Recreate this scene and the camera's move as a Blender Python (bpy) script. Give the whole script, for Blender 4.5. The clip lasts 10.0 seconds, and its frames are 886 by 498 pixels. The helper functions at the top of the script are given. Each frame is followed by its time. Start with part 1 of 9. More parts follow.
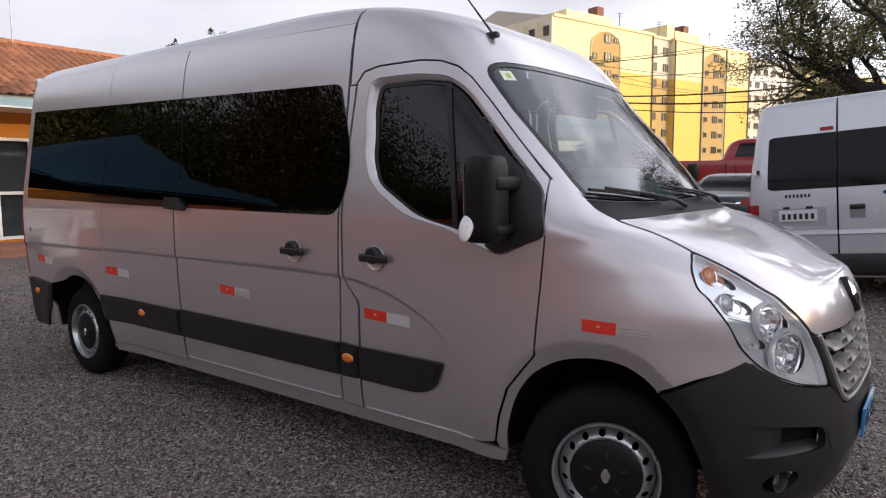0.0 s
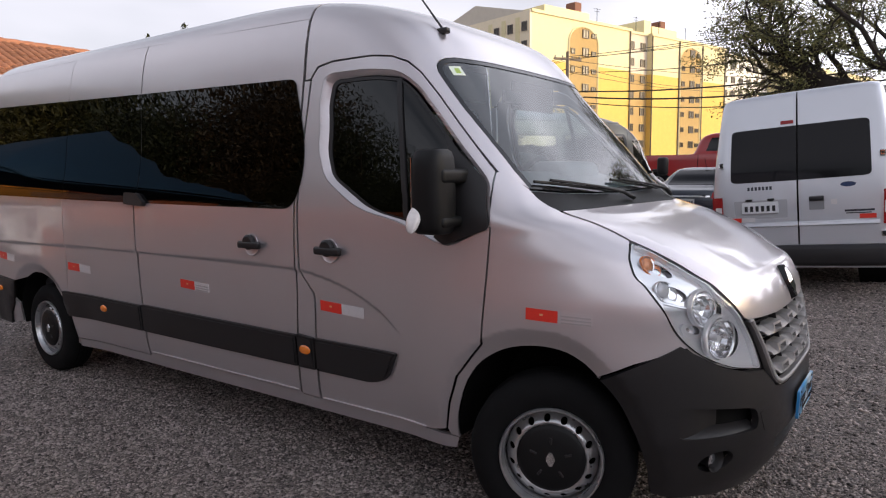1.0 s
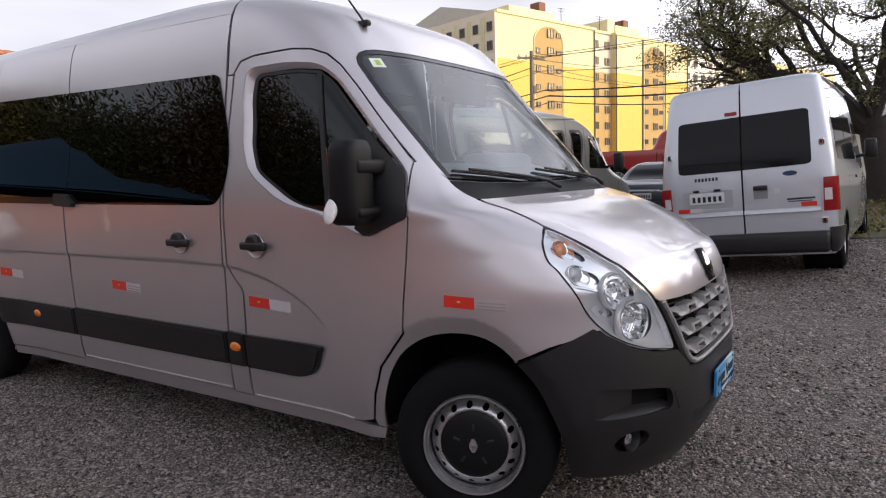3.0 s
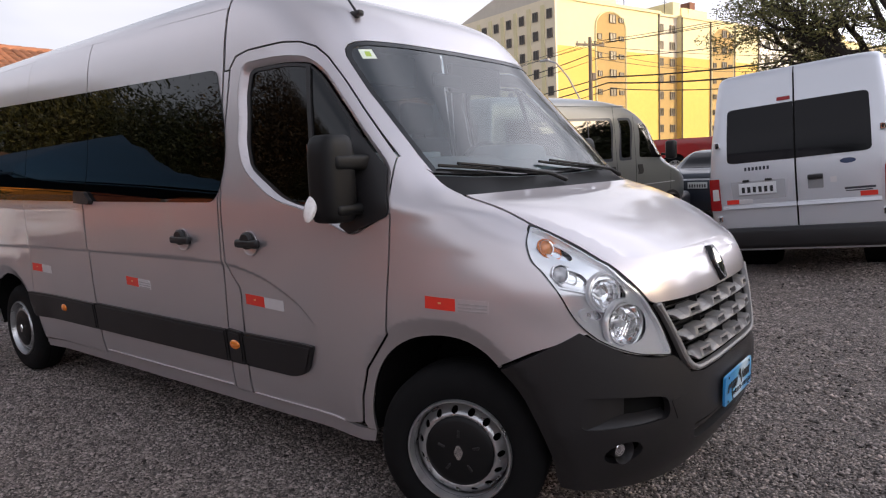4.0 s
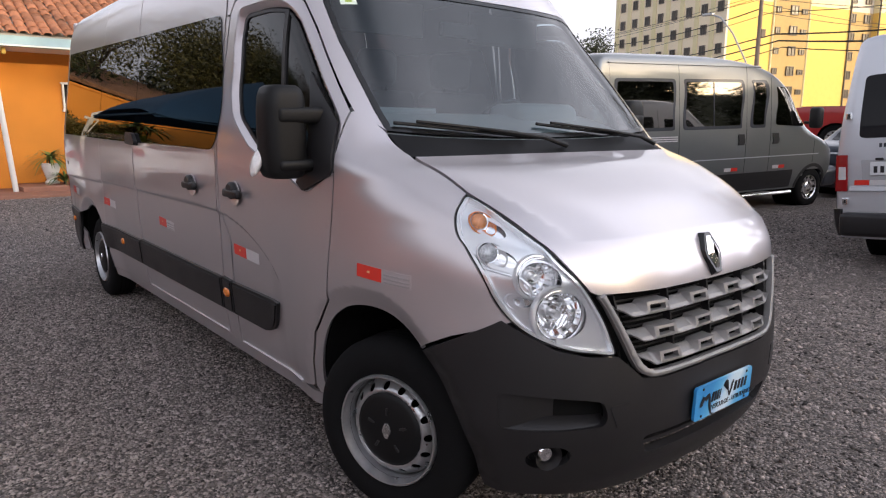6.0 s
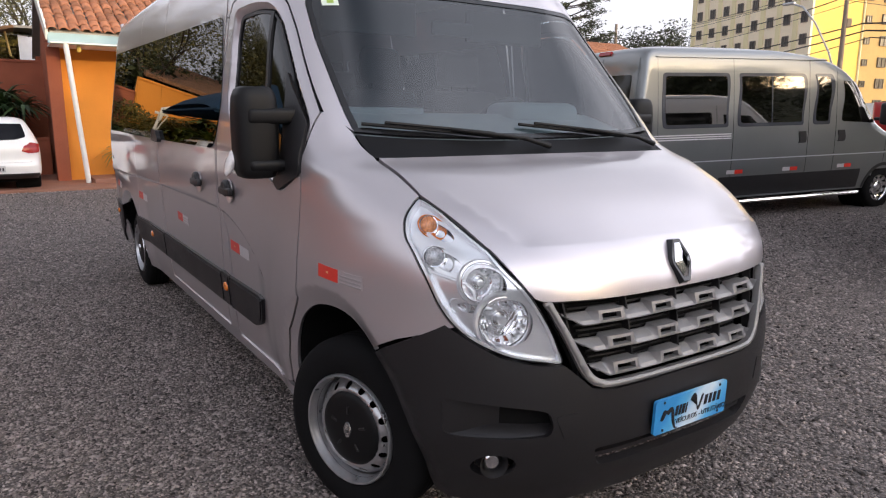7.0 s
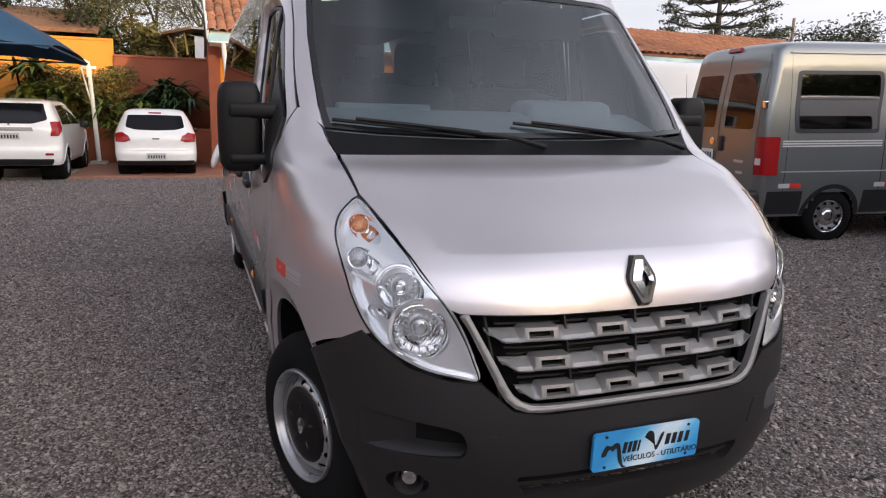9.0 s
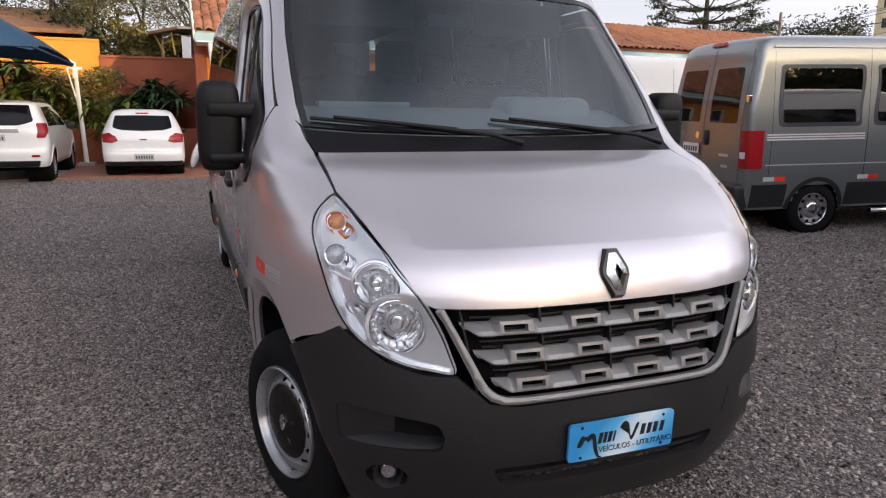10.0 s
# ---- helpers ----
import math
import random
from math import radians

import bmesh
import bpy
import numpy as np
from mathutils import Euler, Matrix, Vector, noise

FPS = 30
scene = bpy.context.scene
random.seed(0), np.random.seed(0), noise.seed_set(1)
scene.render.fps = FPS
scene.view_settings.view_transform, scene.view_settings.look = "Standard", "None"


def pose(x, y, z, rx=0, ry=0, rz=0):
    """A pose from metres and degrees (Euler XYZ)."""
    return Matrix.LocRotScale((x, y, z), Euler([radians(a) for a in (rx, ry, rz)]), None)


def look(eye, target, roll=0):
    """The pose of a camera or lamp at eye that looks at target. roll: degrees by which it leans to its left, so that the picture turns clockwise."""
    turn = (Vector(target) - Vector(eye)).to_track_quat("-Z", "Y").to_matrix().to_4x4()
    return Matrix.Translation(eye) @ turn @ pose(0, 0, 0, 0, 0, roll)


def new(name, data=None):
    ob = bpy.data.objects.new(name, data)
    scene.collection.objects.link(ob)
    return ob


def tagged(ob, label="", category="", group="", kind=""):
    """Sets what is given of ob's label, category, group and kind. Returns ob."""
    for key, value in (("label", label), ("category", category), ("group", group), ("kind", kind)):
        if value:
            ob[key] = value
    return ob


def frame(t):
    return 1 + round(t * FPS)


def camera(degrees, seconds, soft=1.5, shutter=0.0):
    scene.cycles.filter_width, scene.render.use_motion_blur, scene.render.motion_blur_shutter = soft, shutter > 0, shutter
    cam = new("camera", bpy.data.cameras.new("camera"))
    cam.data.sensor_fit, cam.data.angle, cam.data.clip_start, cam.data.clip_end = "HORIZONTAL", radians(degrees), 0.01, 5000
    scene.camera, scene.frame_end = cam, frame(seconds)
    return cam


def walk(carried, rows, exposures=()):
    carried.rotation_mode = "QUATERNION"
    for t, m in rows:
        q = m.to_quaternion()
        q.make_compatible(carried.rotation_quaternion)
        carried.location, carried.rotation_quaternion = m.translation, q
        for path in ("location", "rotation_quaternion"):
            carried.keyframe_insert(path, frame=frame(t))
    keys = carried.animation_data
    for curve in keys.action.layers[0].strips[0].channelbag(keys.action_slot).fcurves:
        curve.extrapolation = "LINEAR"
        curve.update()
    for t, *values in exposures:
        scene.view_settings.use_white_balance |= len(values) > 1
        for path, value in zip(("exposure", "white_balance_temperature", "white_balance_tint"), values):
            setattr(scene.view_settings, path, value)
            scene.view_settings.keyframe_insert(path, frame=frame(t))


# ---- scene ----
cam = camera(66.5, 10.0, 1.2)
PATH = [
    (0, (1.05, -3.352, 1.515), (-0.158, -1.772, 1.309), -0.3),
    (0.5, (1.108, -3.329, 1.51), (-0.062, -1.721, 1.295), -0.4),
    (1, (1.197, -3.323, 1.503), (0.034, -1.71, 1.284), -0.6),
    (1.5, (1.257, -3.309, 1.492), (0.125, -1.676, 1.272), -0.5),
    (2, (1.302, -3.322, 1.465), (0.189, -1.674, 1.252), -1.1),
    (2.5, (1.334, -3.302, 1.452), (0.243, -1.64, 1.236), -1.7),
    (3.8, (1.523, -2.986, 1.454), (0.362, -1.374, 1.224), -2.8),
    (4, (1.568, -2.93, 1.458), (0.327, -1.38, 1.22), -2.5),
    (4.5, (1.728, -2.793, 1.464), (0.396, -1.327, 1.186), -0.7),
    (5, (1.846, -2.629, 1.47), (0.446, -1.243, 1.124), -0.8),
    (5.5, (1.876, -2.42, 1.453), (0.431, -1.085, 1.095), -0.1),
    (5.7, (1.893, -2.347, 1.45), (0.418, -1.044, 1.093), 0.0),
    (6.8, (2.148, -1.992, 1.489), (0.514, -0.9, 1.119), 0.5),
    (7, (2.164, -1.926, 1.485), (0.521, -0.849, 1.11), 0.3),
    (7.5, (2.125, -1.735, 1.449), (0.425, -0.753, 1.066), 0.2),
    (8, (2.137, -1.548, 1.452), (0.421, -0.594, 1.07), -0.0),
    (8.5, (2.253, -1.388, 1.46), (0.456, -0.596, 1.081), 0.2),
    (9, (2.379, -1.262, 1.491), (0.54, -0.579, 1.105), 1.3),
    (9.5, (2.423, -1.239, 1.493), (0.575, -0.582, 1.104), 1.1),
    (10, (2.42, -1.223, 1.491), (0.59, -0.519, 1.098), 0.7),
]
walk(cam, [(t, look(eye, target, roll)) for t, eye, target, roll in PATH],
     exposures=((0, 0.20), (2.5, 0.24), (4.0, 0.29), (5.5, 0.45), (7.5, 0.46), (9.0, 0.34), (10.0, 0.34)))

# world, sun and exposure
SUN_AZ, SUN_EL = 25.0, 10.0     # degrees: from +x towards +y, above the horizon
sun_dir = Vector((math.cos(radians(SUN_AZ)) * math.cos(radians(SUN_EL)), math.sin(radians(SUN_AZ)) * math.cos(radians(SUN_EL)), math.sin(radians(SUN_EL))))
world = bpy.data.worlds.new("world")
scene.world = world
world.use_nodes = True
wt = world.node_tree
sky = wt.nodes.new("ShaderNodeTexSky")
sky.sky_type, sky.sun_disc = "NISHITA", False
sky.sun_elevation, sky.sun_rotation = radians(SUN_EL), radians(90 - SUN_AZ)
sky.air_density, sky.dust_density, sky.ozone_density = 1.0, 3.0, 1.0
# thin cloud over the clear sky
tc = wt.nodes.new("ShaderNodeTexCoord")
mp = wt.nodes.new("ShaderNodeMapping")
mp.inputs["Scale"].default_value = (1.0, 1.0, 3.2)
cl = wt.nodes.new("ShaderNodeTexNoise")
cl.inputs["Scale"].default_value, cl.inputs["Detail"].default_value, cl.inputs["Roughness"].default_value = 1.7, 4, 0.42
rp = wt.nodes.new("ShaderNodeValToRGB")
rp.color_ramp.elements[0].position, rp.color_ramp.elements[1].position = 0.26, 0.62
rp.color_ramp.elements[0].color = (0.25, 0.25, 0.25, 1)
mx = wt.nodes.new("ShaderNodeMix")
mx.data_type = "RGBA"
mx.inputs[7].default_value = (8.5, 8.4, 9.35, 1)
wt.links.new(tc.outputs["Generated"], mp.inputs["Vector"])
wt.links.new(mp.outputs["Vector"], cl.inputs["Vector"])
wt.links.new(cl.outputs["Fac"], rp.inputs["Fac"])
sz = wt.nodes.new("ShaderNodeSeparateXYZ")
thin = wt.nodes.new("ShaderNodeMapRange")
thin.interpolation_type = "SMOOTHSTEP"
for key, val in (("From Min", 0.30), ("From Max", 0.90), ("To Min", 1.0), ("To Max", 0.40)):
    thin.inputs[key].default_value = val
cover = wt.nodes.new("ShaderNodeMath")
cover.operation = "MULTIPLY"
wt.links.new(tc.outputs["Generated"], sz.inputs[0])
wt.links.new(sz.outputs["Z"], thin.inputs["Value"])
wt.links.new(rp.outputs["Color"], cover.inputs[0])
wt.links.new(thin.outputs["Result"], cover.inputs[1])
wt.links.new(cover.outputs[0], mx.inputs[0])
wt.links.new(sky.outputs["Color"], mx.inputs[6])
# the clouds are bright on the sun's side and grey on the other
sx = wt.nodes.new("ShaderNodeVectorMath")
sx.operation = "DOT_PRODUCT"
sx.inputs[1].default_value = (math.cos(radians(SUN_AZ)) * 0.9, math.sin(radians(SUN_AZ)) * 0.9, 0.32)
rag = wt.nodes.new("ShaderNodeMath")
rag.operation, rag.inputs[1].default_value = "MULTIPLY_ADD", 0.5
bright = wt.nodes.new("ShaderNodeMapRange")
bright.interpolation_type = "SMOOTHSTEP"
for key, val in (("From Min", 0.40), ("From Max", 0.92), ("To Min", 0.0), ("To Max", 1.0)):
    bright.inputs[key].default_value = val
ml = wt.nodes.new("ShaderNodeMath")
ml.operation, ml.inputs[1].default_value, ml.inputs[2].default_value = "MULTIPLY_ADD", 0.96, 0.58
sc = wt.nodes.new("ShaderNodeVectorMath")
sc.operation = "SCALE"
wt.links.new(tc.outputs["Generated"], sx.inputs[0])
wt.links.new(cl.outputs["Fac"], rag.inputs[0])
wt.links.new(sx.outputs["Value"], rag.inputs[2])
wt.links.new(rag.outputs[0], bright.inputs["Value"])
wt.links.new(bright.outputs["Result"], ml.inputs[0])
wt.links.new(mx.outputs[2], sc.inputs[0])
wt.links.new(ml.outputs[0], sc.inputs["Scale"])
wt.links.new(sc.outputs[0], wt.nodes["Background"].inputs["Color"])
wt.nodes["Background"].inputs["Strength"].default_value = 0.172
sun = new("sun", bpy.data.lights.new("sun", "SUN"))
sun.data.energy, sun.data.angle, sun.data.color = 3.1, radians(0.6), (1.0, 0.78, 0.48)
sun.matrix_world = look(sun_dir * 60, (0, 0, 0))

# materials
def material(name, base, rough=0.5, metal=0.0, coat=0.0, spec=0.5, vary=0.0, scale=8.0, grain=0.0, fine=120.0, bump=0.0, rvary=0.0, dist=0.01, sheen=0.0, rand=0.0):
    """A surface with colour varied at two scales, and relief. vary: how much lighter or darker in patches; grain: the same, fine."""
    m = bpy.data.materials.new(name)
    m.use_nodes = True
    nt = m.node_tree
    p = nt.nodes["Principled BSDF"]
    p.inputs["Base Color"].default_value = (*base, 1)
    p.inputs["Roughness"].default_value, p.inputs["Metallic"].default_value = rough, metal
    p.inputs["Coat Weight"].default_value, p.inputs["Coat Roughness"].default_value = coat, 0.03
    p.inputs["Specular IOR Level"].default_value = spec
    if not (vary or grain or bump or rvary or rand):
        return m
    co = nt.nodes.new("ShaderNodeTexCoord")
    big, small = nt.nodes.new("ShaderNodeTexNoise"), nt.nodes.new("ShaderNodeTexNoise")
    for node, s, d in ((big, scale, 5), (small, fine, 3)):
        node.inputs["Scale"].default_value, node.inputs["Detail"].default_value = s, d
        nt.links.new(co.outputs["Object"], node.inputs["Vector"])

    def maths(op, a, b):
        n = nt.nodes.new("ShaderNodeMath")
        n.operation = op
        for k, v in enumerate((a, b)):
            if isinstance(v, (int, float)):
                n.inputs[k].default_value = v
            else:
                nt.links.new(v, n.inputs[k])
        return n.outputs[0]
    a = maths("MULTIPLY", maths("SUBTRACT", big.outputs["Fac"], 0.5), 3.0 * vary)
    b = maths("MULTIPLY", maths("SUBTRACT", small.outputs["Fac"], 0.5), 3.0 * grain)
    f = maths("ADD", maths("ADD", a, b), 1.0)
    if rand:
        oi = nt.nodes.new("ShaderNodeObjectInfo")
        f = maths("MULTIPLY", f, maths("ADD", maths("MULTIPLY", oi.outputs["Random"], 2 * rand), 1 - rand))
    hs = nt.nodes.new("ShaderNodeHueSaturation")
    hs.inputs["Color"].default_value = (*base, 1)
    nt.links.new(f, hs.inputs["Value"])
    nt.links.new(hs.outputs["Color"], p.inputs["Base Color"])
    if rvary:
        nt.links.new(maths("ADD", maths("MULTIPLY", maths("SUBTRACT", big.outputs["Fac"], 0.5), 2 * rvary), rough), p.inputs["Roughness"])
    if bump:
        bp = nt.nodes.new("ShaderNodeBump")
        bp.inputs["Strength"].default_value, bp.inputs["Distance"].default_value = bump, dist
        nt.links.new(small.outputs["Fac"], bp.inputs["Height"])
        nt.links.new(bp.outputs["Normal"], p.inputs["Normal"])
    return m


def glass(name, tint, ior=1.5, rough=0.0, wave=0.0):
    """A thin pane: tinted clear light, and a mirror image that grows towards grazing."""
    m = bpy.data.materials.new(name)
    m.use_nodes = True
    nt = m.node_tree
    nt.nodes.remove(nt.nodes["Principled BSDF"])
    t, g, f, x = (nt.nodes.new("ShaderNode" + k) for k in ("BsdfTransparent", "BsdfGlossy", "Fresnel", "MixShader"))
    t.inputs["Color"].default_value = (*tint, 1)
    g.inputs["Roughness"].default_value = rough
    f.inputs["IOR"].default_value = ior
    nt.links.new(f.outputs[0], x.inputs[0])
    nt.links.new(t.outputs[0], x.inputs[1])
    nt.links.new(g.outputs[0], x.inputs[2])
    nt.links.new(x.outputs[0], nt.nodes["Material Output"].inputs["Surface"])
    if wave:
        n, b = nt.nodes.new("ShaderNodeTexNoise"), nt.nodes.new("ShaderNodeBump")
        co = nt.nodes.new("ShaderNodeTexCoord")
        n.inputs["Scale"].default_value, n.inputs["Detail"].default_value = 1.6, 1
        b.inputs["Strength"].default_value, b.inputs["Distance"].default_value = wave, 0.02
        nt.links.new(co.outputs["Object"], n.inputs["Vector"])
        nt.links.new(n.outputs["Fac"], b.inputs["Height"])
        nt.links.new(b.outputs["Normal"], g.inputs["Normal"])
    return m


SILVER = material("silver_paint", (0.62, 0.578, 0.594), 0.34, 0.75, coat=1.0, vary=0.02, scale=3, grain=0.03, fine=900)
BLACK_PLASTIC = material("black_plastic", (0.0155, 0.0145, 0.0155), 0.42, spec=0.42, vary=0.15, scale=6, grain=0.2, fine=400, bump=0.25, dist=0.002, rvary=0.08)
MIRROR_BLACK = material("mirror_black", (0.006, 0.006, 0.0065), 0.5, spec=0.25, vary=0.1, scale=6, grain=0.2, fine=400)
GLOSS_BLACK = material("gloss_black", (0.012, 0.012, 0.013), 0.18)
RUBBER = material("tyre_rubber", (0.0065, 0.0064, 0.0068), 0.85, spec=0.15, vary=0.2, scale=12, grain=0.2, fine=200, bump=0.2, dist=0.003)
DARK = material("dark_cavity", (0.008, 0.008, 0.008), 0.9, spec=0.05, vary=0.1)
CHROME = material("chrome", (0.85, 0.85, 0.86), 0.07, 1.0, vary=0.02)
SATIN = material("satin_grey", (0.275, 0.265, 0.262), 0.48, 0.55, vary=0.05, scale=15, grain=0.05)
STEEL = material("wheel_steel", (0.47, 0.47, 0.48), 0.30, 0.8, vary=0.12, scale=14, grain=0.08, rvary=0.1)
ORANGE_LENS = material("amber_lens", (0.75, 0.20, 0.02), 0.15, coat=1.0, vary=0.1, scale=60)
RED_LENS = material("red_lens", (0.30, 0.010, 0.012), 0.2, spec=0.3, coat=0.25, vary=0.1, scale=60)
RED_FILM = material("red_film", (0.72, 0.035, 0.02), 0.35, coat=0.4, vary=0.05, scale=40, grain=0.1, fine=700)
WHITE_FILM = material("white_film", (0.74, 0.72, 0.735), 0.35, 0.35, coat=0.4, vary=0.05, scale=40, grain=0.1, fine=700)
SIDE_GLASS = glass("lighter_side_glass", (0.45, 0.47, 0.46), 1.5)
DOOR_GLASS = glass("clear_side_glass", (0.78, 0.82, 0.80), 1.5)
DARK_GLASS = glass("tinted_glass", (0.035, 0.033, 0.032), 1.6, wave=0.018)
CLEAR_GLASS = glass("clear_glass", (0.42, 0.51, 0.55), 2.0)
LENS_GLASS = glass("lamp_lens", (0.93, 0.94, 0.95), 1.45)
CABIN = material("cabin_trim", (0.055, 0.055, 0.058), 0.7, vary=0.10, scale=4)
COWL = material("scuttle_black", (0.006, 0.006, 0.007), 0.55, spec=0.2, vary=0.15, scale=6)
VISOR = material("visor_grey", (0.07, 0.07, 0.07), 0.8, vary=0.1, scale=6)
DASH = material("dashboard_grey", (0.56, 0.57, 0.57), 0.7, vary=0.1, scale=4)
CLOTH = material("seat_cloth", (0.032, 0.032, 0.036), 0.9, vary=0.2, scale=10)
DEEP_PANE = material("deep_tinted_pane", (0.006, 0.006, 0.008), 0.04, spec=0.22, vary=0.05, scale=4)
FILM_PANE = material("mirror_film_pane", (0.30, 0.28, 0.25), 0.03, 1.0, vary=0.04, scale=4)
PANE = material("dark_pane", (0.008, 0.008, 0.009), 0.03, spec=0.5, vary=0.05, scale=4)
WHITE_PAINT = material("white_paint", (0.80, 0.79, 0.77), 0.3, coat=1.0, vary=0.03, scale=3, grain=0.02)
GREY_PAINT = material("grey_green_paint", (0.205, 0.215, 0.215), 0.30, 0.6, coat=1.0, vary=0.03, scale=3)
PALE_PAINT = material("pale_silver_paint", (0.66, 0.675, 0.72), 0.34, 0.6, coat=1.0, vary=0.02, scale=3)
RED_PAINT = material("red_paint", (0.42, 0.018, 0.02), 0.3, coat=1.0, vary=0.04, scale=3)
SLATE_PAINT = material("slate_paint", (0.035, 0.04, 0.055), 0.35, 0.4, coat=1.0, vary=0.04, scale=3)
WING_FILM = material("clear_silver_film", (0.62, 0.585, 0.60), 0.36, 0.62, coat=0.5, vary=0.03, scale=30)
FILM_SILVER = material("silver_film", (0.48, 0.46, 0.47), 0.35, 0.5, coat=0.4, vary=0.05, scale=40)
def pchip(xs, ys):
    """A smooth curve through the points that never overshoots them."""
    xs, ys = np.array(xs, float), np.array(ys, float)
    h, d = np.diff(xs), np.diff(ys) / np.diff(xs)
    m = np.zeros(len(xs))
    for i in range(1, len(xs) - 1):
        if d[i - 1] * d[i] > 0:
            w1, w2 = 2 * h[i] + h[i - 1], h[i] + 2 * h[i - 1]
            m[i] = (w1 + w2) / (w1 / d[i - 1] + w2 / d[i])
    m[0], m[-1] = d[0], d[-1]

    def f(q):
        q = np.clip(q, xs[0], xs[-1])
        i = np.clip(np.searchsorted(xs, q) - 1, 0, len(xs) - 2)
        t = (q - xs[i]) / h[i]
        return (ys[i] * (1 + 2 * t) * (1 - t) ** 2 + m[i] * h[i] * t * (1 - t) ** 2
                + ys[i + 1] * t * t * (3 - 2 * t) + m[i + 1] * h[i] * t * t * (t - 1))
    return f


def smooth01(e0, e1, q):
    t = np.clip((q - e0) / (e1 - e0), 0, 1)
    return t * t * (3 - 2 * t)


class Shell:
    """The outer skin of a vehicle: a plan curve at every height. front rows: z, nose x, x where the nose's corner ends,
    half width, squareness; rear rows: z, tail x, x where the tail's corner begins, squareness."""

    def __init__(self, front, rear, length, relief=None, left=1.0, swage=None):
        f, r = np.array(front, float).T, np.array(rear, float).T
        self.xf, self.xc, self.b, self.n = (pchip(f[0], c) for c in f[1:])
        self.xr, self.xrc, self.nr = (pchip(r[0], c) for c in r[1:])
        self.L, self.relief, self.left, self.swage = length, relief, left, swage
        self.z0, self.z1 = f[0][0], f[0][-1]
        zz = np.linspace(f[0][0], f[0][-1], 1500)
        run = np.hypot(np.diff(zz), np.diff(self.xf(zz)))
        self.zt, self.vt = zz, np.r_[0, np.cumsum(run)]

    def v(self, z):
        return np.interp(z, self.zt, self.vt)

    def z(self, v):
        return np.interp(v, self.vt, self.zt)

    def u(self, kind, c, z, side=1):
        """The place round the skin. kind x, R, L: by length, on this flank, the right or the left one; y: by width, across the nose,
        f: the same on this side; r: by width, across the tail."""
        if kind in "RL":
            side, kind = (-1 if kind == "R" else 1), "x"
        if kind == "f":
            kind, c = "y", c * side
        xf, xc, b, n = (float(g(z)) for g in (self.xf, self.xc, self.b, self.n))
        xr, xrc, nr = (float(g(z)) for g in (self.xr, self.xrc, self.nr))
        q = math.pi / 2
        if kind == "y":
            y = min(abs(c) / b, 0.99999)
            return math.copysign(math.atan2(y, (1 - y ** n) ** (1 / n)), c)
        if kind == "r":
            y = min(abs(c) / b, 0.99999)
            return 2 * q + self.L - math.copysign(math.atan2(y, (1 - y ** nr) ** (1 / nr)), c)
        if c > xc:
            x = min((c - xc) / (xf - xc), 0.99999)
            return side * math.atan2((1 - x ** n) ** (1 / n), x)
        if c >= xrc:
            return side * (q + self.L * (xc - c) / (xc - xrc))
        x = min((xrc - c) / (xrc - xr), 0.99999)
        return side * (q + self.L + math.atan2(x, (1 - x ** nr) ** (1 / nr)))

    def flat(self, pts, side=1):
        """Points (kind, place, z) in the skin's own flat coordinates, unbroken across the middle of the tail."""
        P = np.array([(self.u(k, c, z, side), self.v(z)) for k, c, z in pts])
        if any(p[0] == "r" for p in pts):
            P[P[:, 0] < 0, 0] += 2 * (math.pi + self.L)
        return P

    def at(self, u, v):
        u, v = np.asarray(u, float), np.asarray(v, float)
        whole = math.pi + self.L
        u = np.where(u > whole, u - 2 * whole, u)
        z, a, q = self.z(v), np.abs(u), math.pi / 2
        xf, xc, b, n = (g(z) for g in (self.xf, self.xc, self.b, self.n))
        xr, xrc, nr = (g(z) for g in (self.xr, self.xrc, self.nr))
        p = np.where(a < q, a, np.clip(a - self.L - q, 0, q))
        m = np.where(a < q, n, nr)
        c, s = np.cos(p), np.sin(p)
        c, s = np.maximum(c, 1e-9), np.maximum(s, 1e-9)
        w = (c ** m + s ** m) ** (-1 / m)
        x = np.where(a < q, xc + (xf - xc) * c * w, np.where(a < q + self.L, xc + (xrc - xc) * (a - q) / self.L, xrc + (xr - xrc) * s * w))
        y = np.where(a < q, b * s * w, np.where(a < q + self.L, b, b * c * w))
        if self.relief:
            y = y + self.relief(x, z) * smooth01(0.35, 0.8, y / b)
            x = x + np.where(a < q, self.swage(y, z), 0.0)
        return np.stack([x, y * np.where(u < 0, -1.0, self.left), z], -1)

    def plain_normal(self, u, v, eu, ev):
        n = np.cross(self.at(u + eu, v) - self.at(u - eu, v), self.at(u, np.minimum(v + ev, self.vt[-1])) - self.at(u, np.maximum(v - ev, 0)))
        return n / np.maximum(np.linalg.norm(n, axis=-1, keepdims=True), 1e-12)

    def normal(self, u, v):
        """The skin's normal; with a relief, the bare form is faired over a hand's width and the relief kept sharp."""
        u, v = np.asarray(u, float), np.asarray(v, float)
        fine = self.plain_normal(u, v, 2e-3, 2e-3)
        if not self.relief:
            return fine
        keep, self.relief = self.relief, None
        n = self.plain_normal(u, v, 0.07, 0.06) + fine - self.plain_normal(u, v, 2e-3, 2e-3)
        self.relief = keep
        return n / np.maximum(np.linalg.norm(n, axis=-1, keepdims=True), 1e-12)


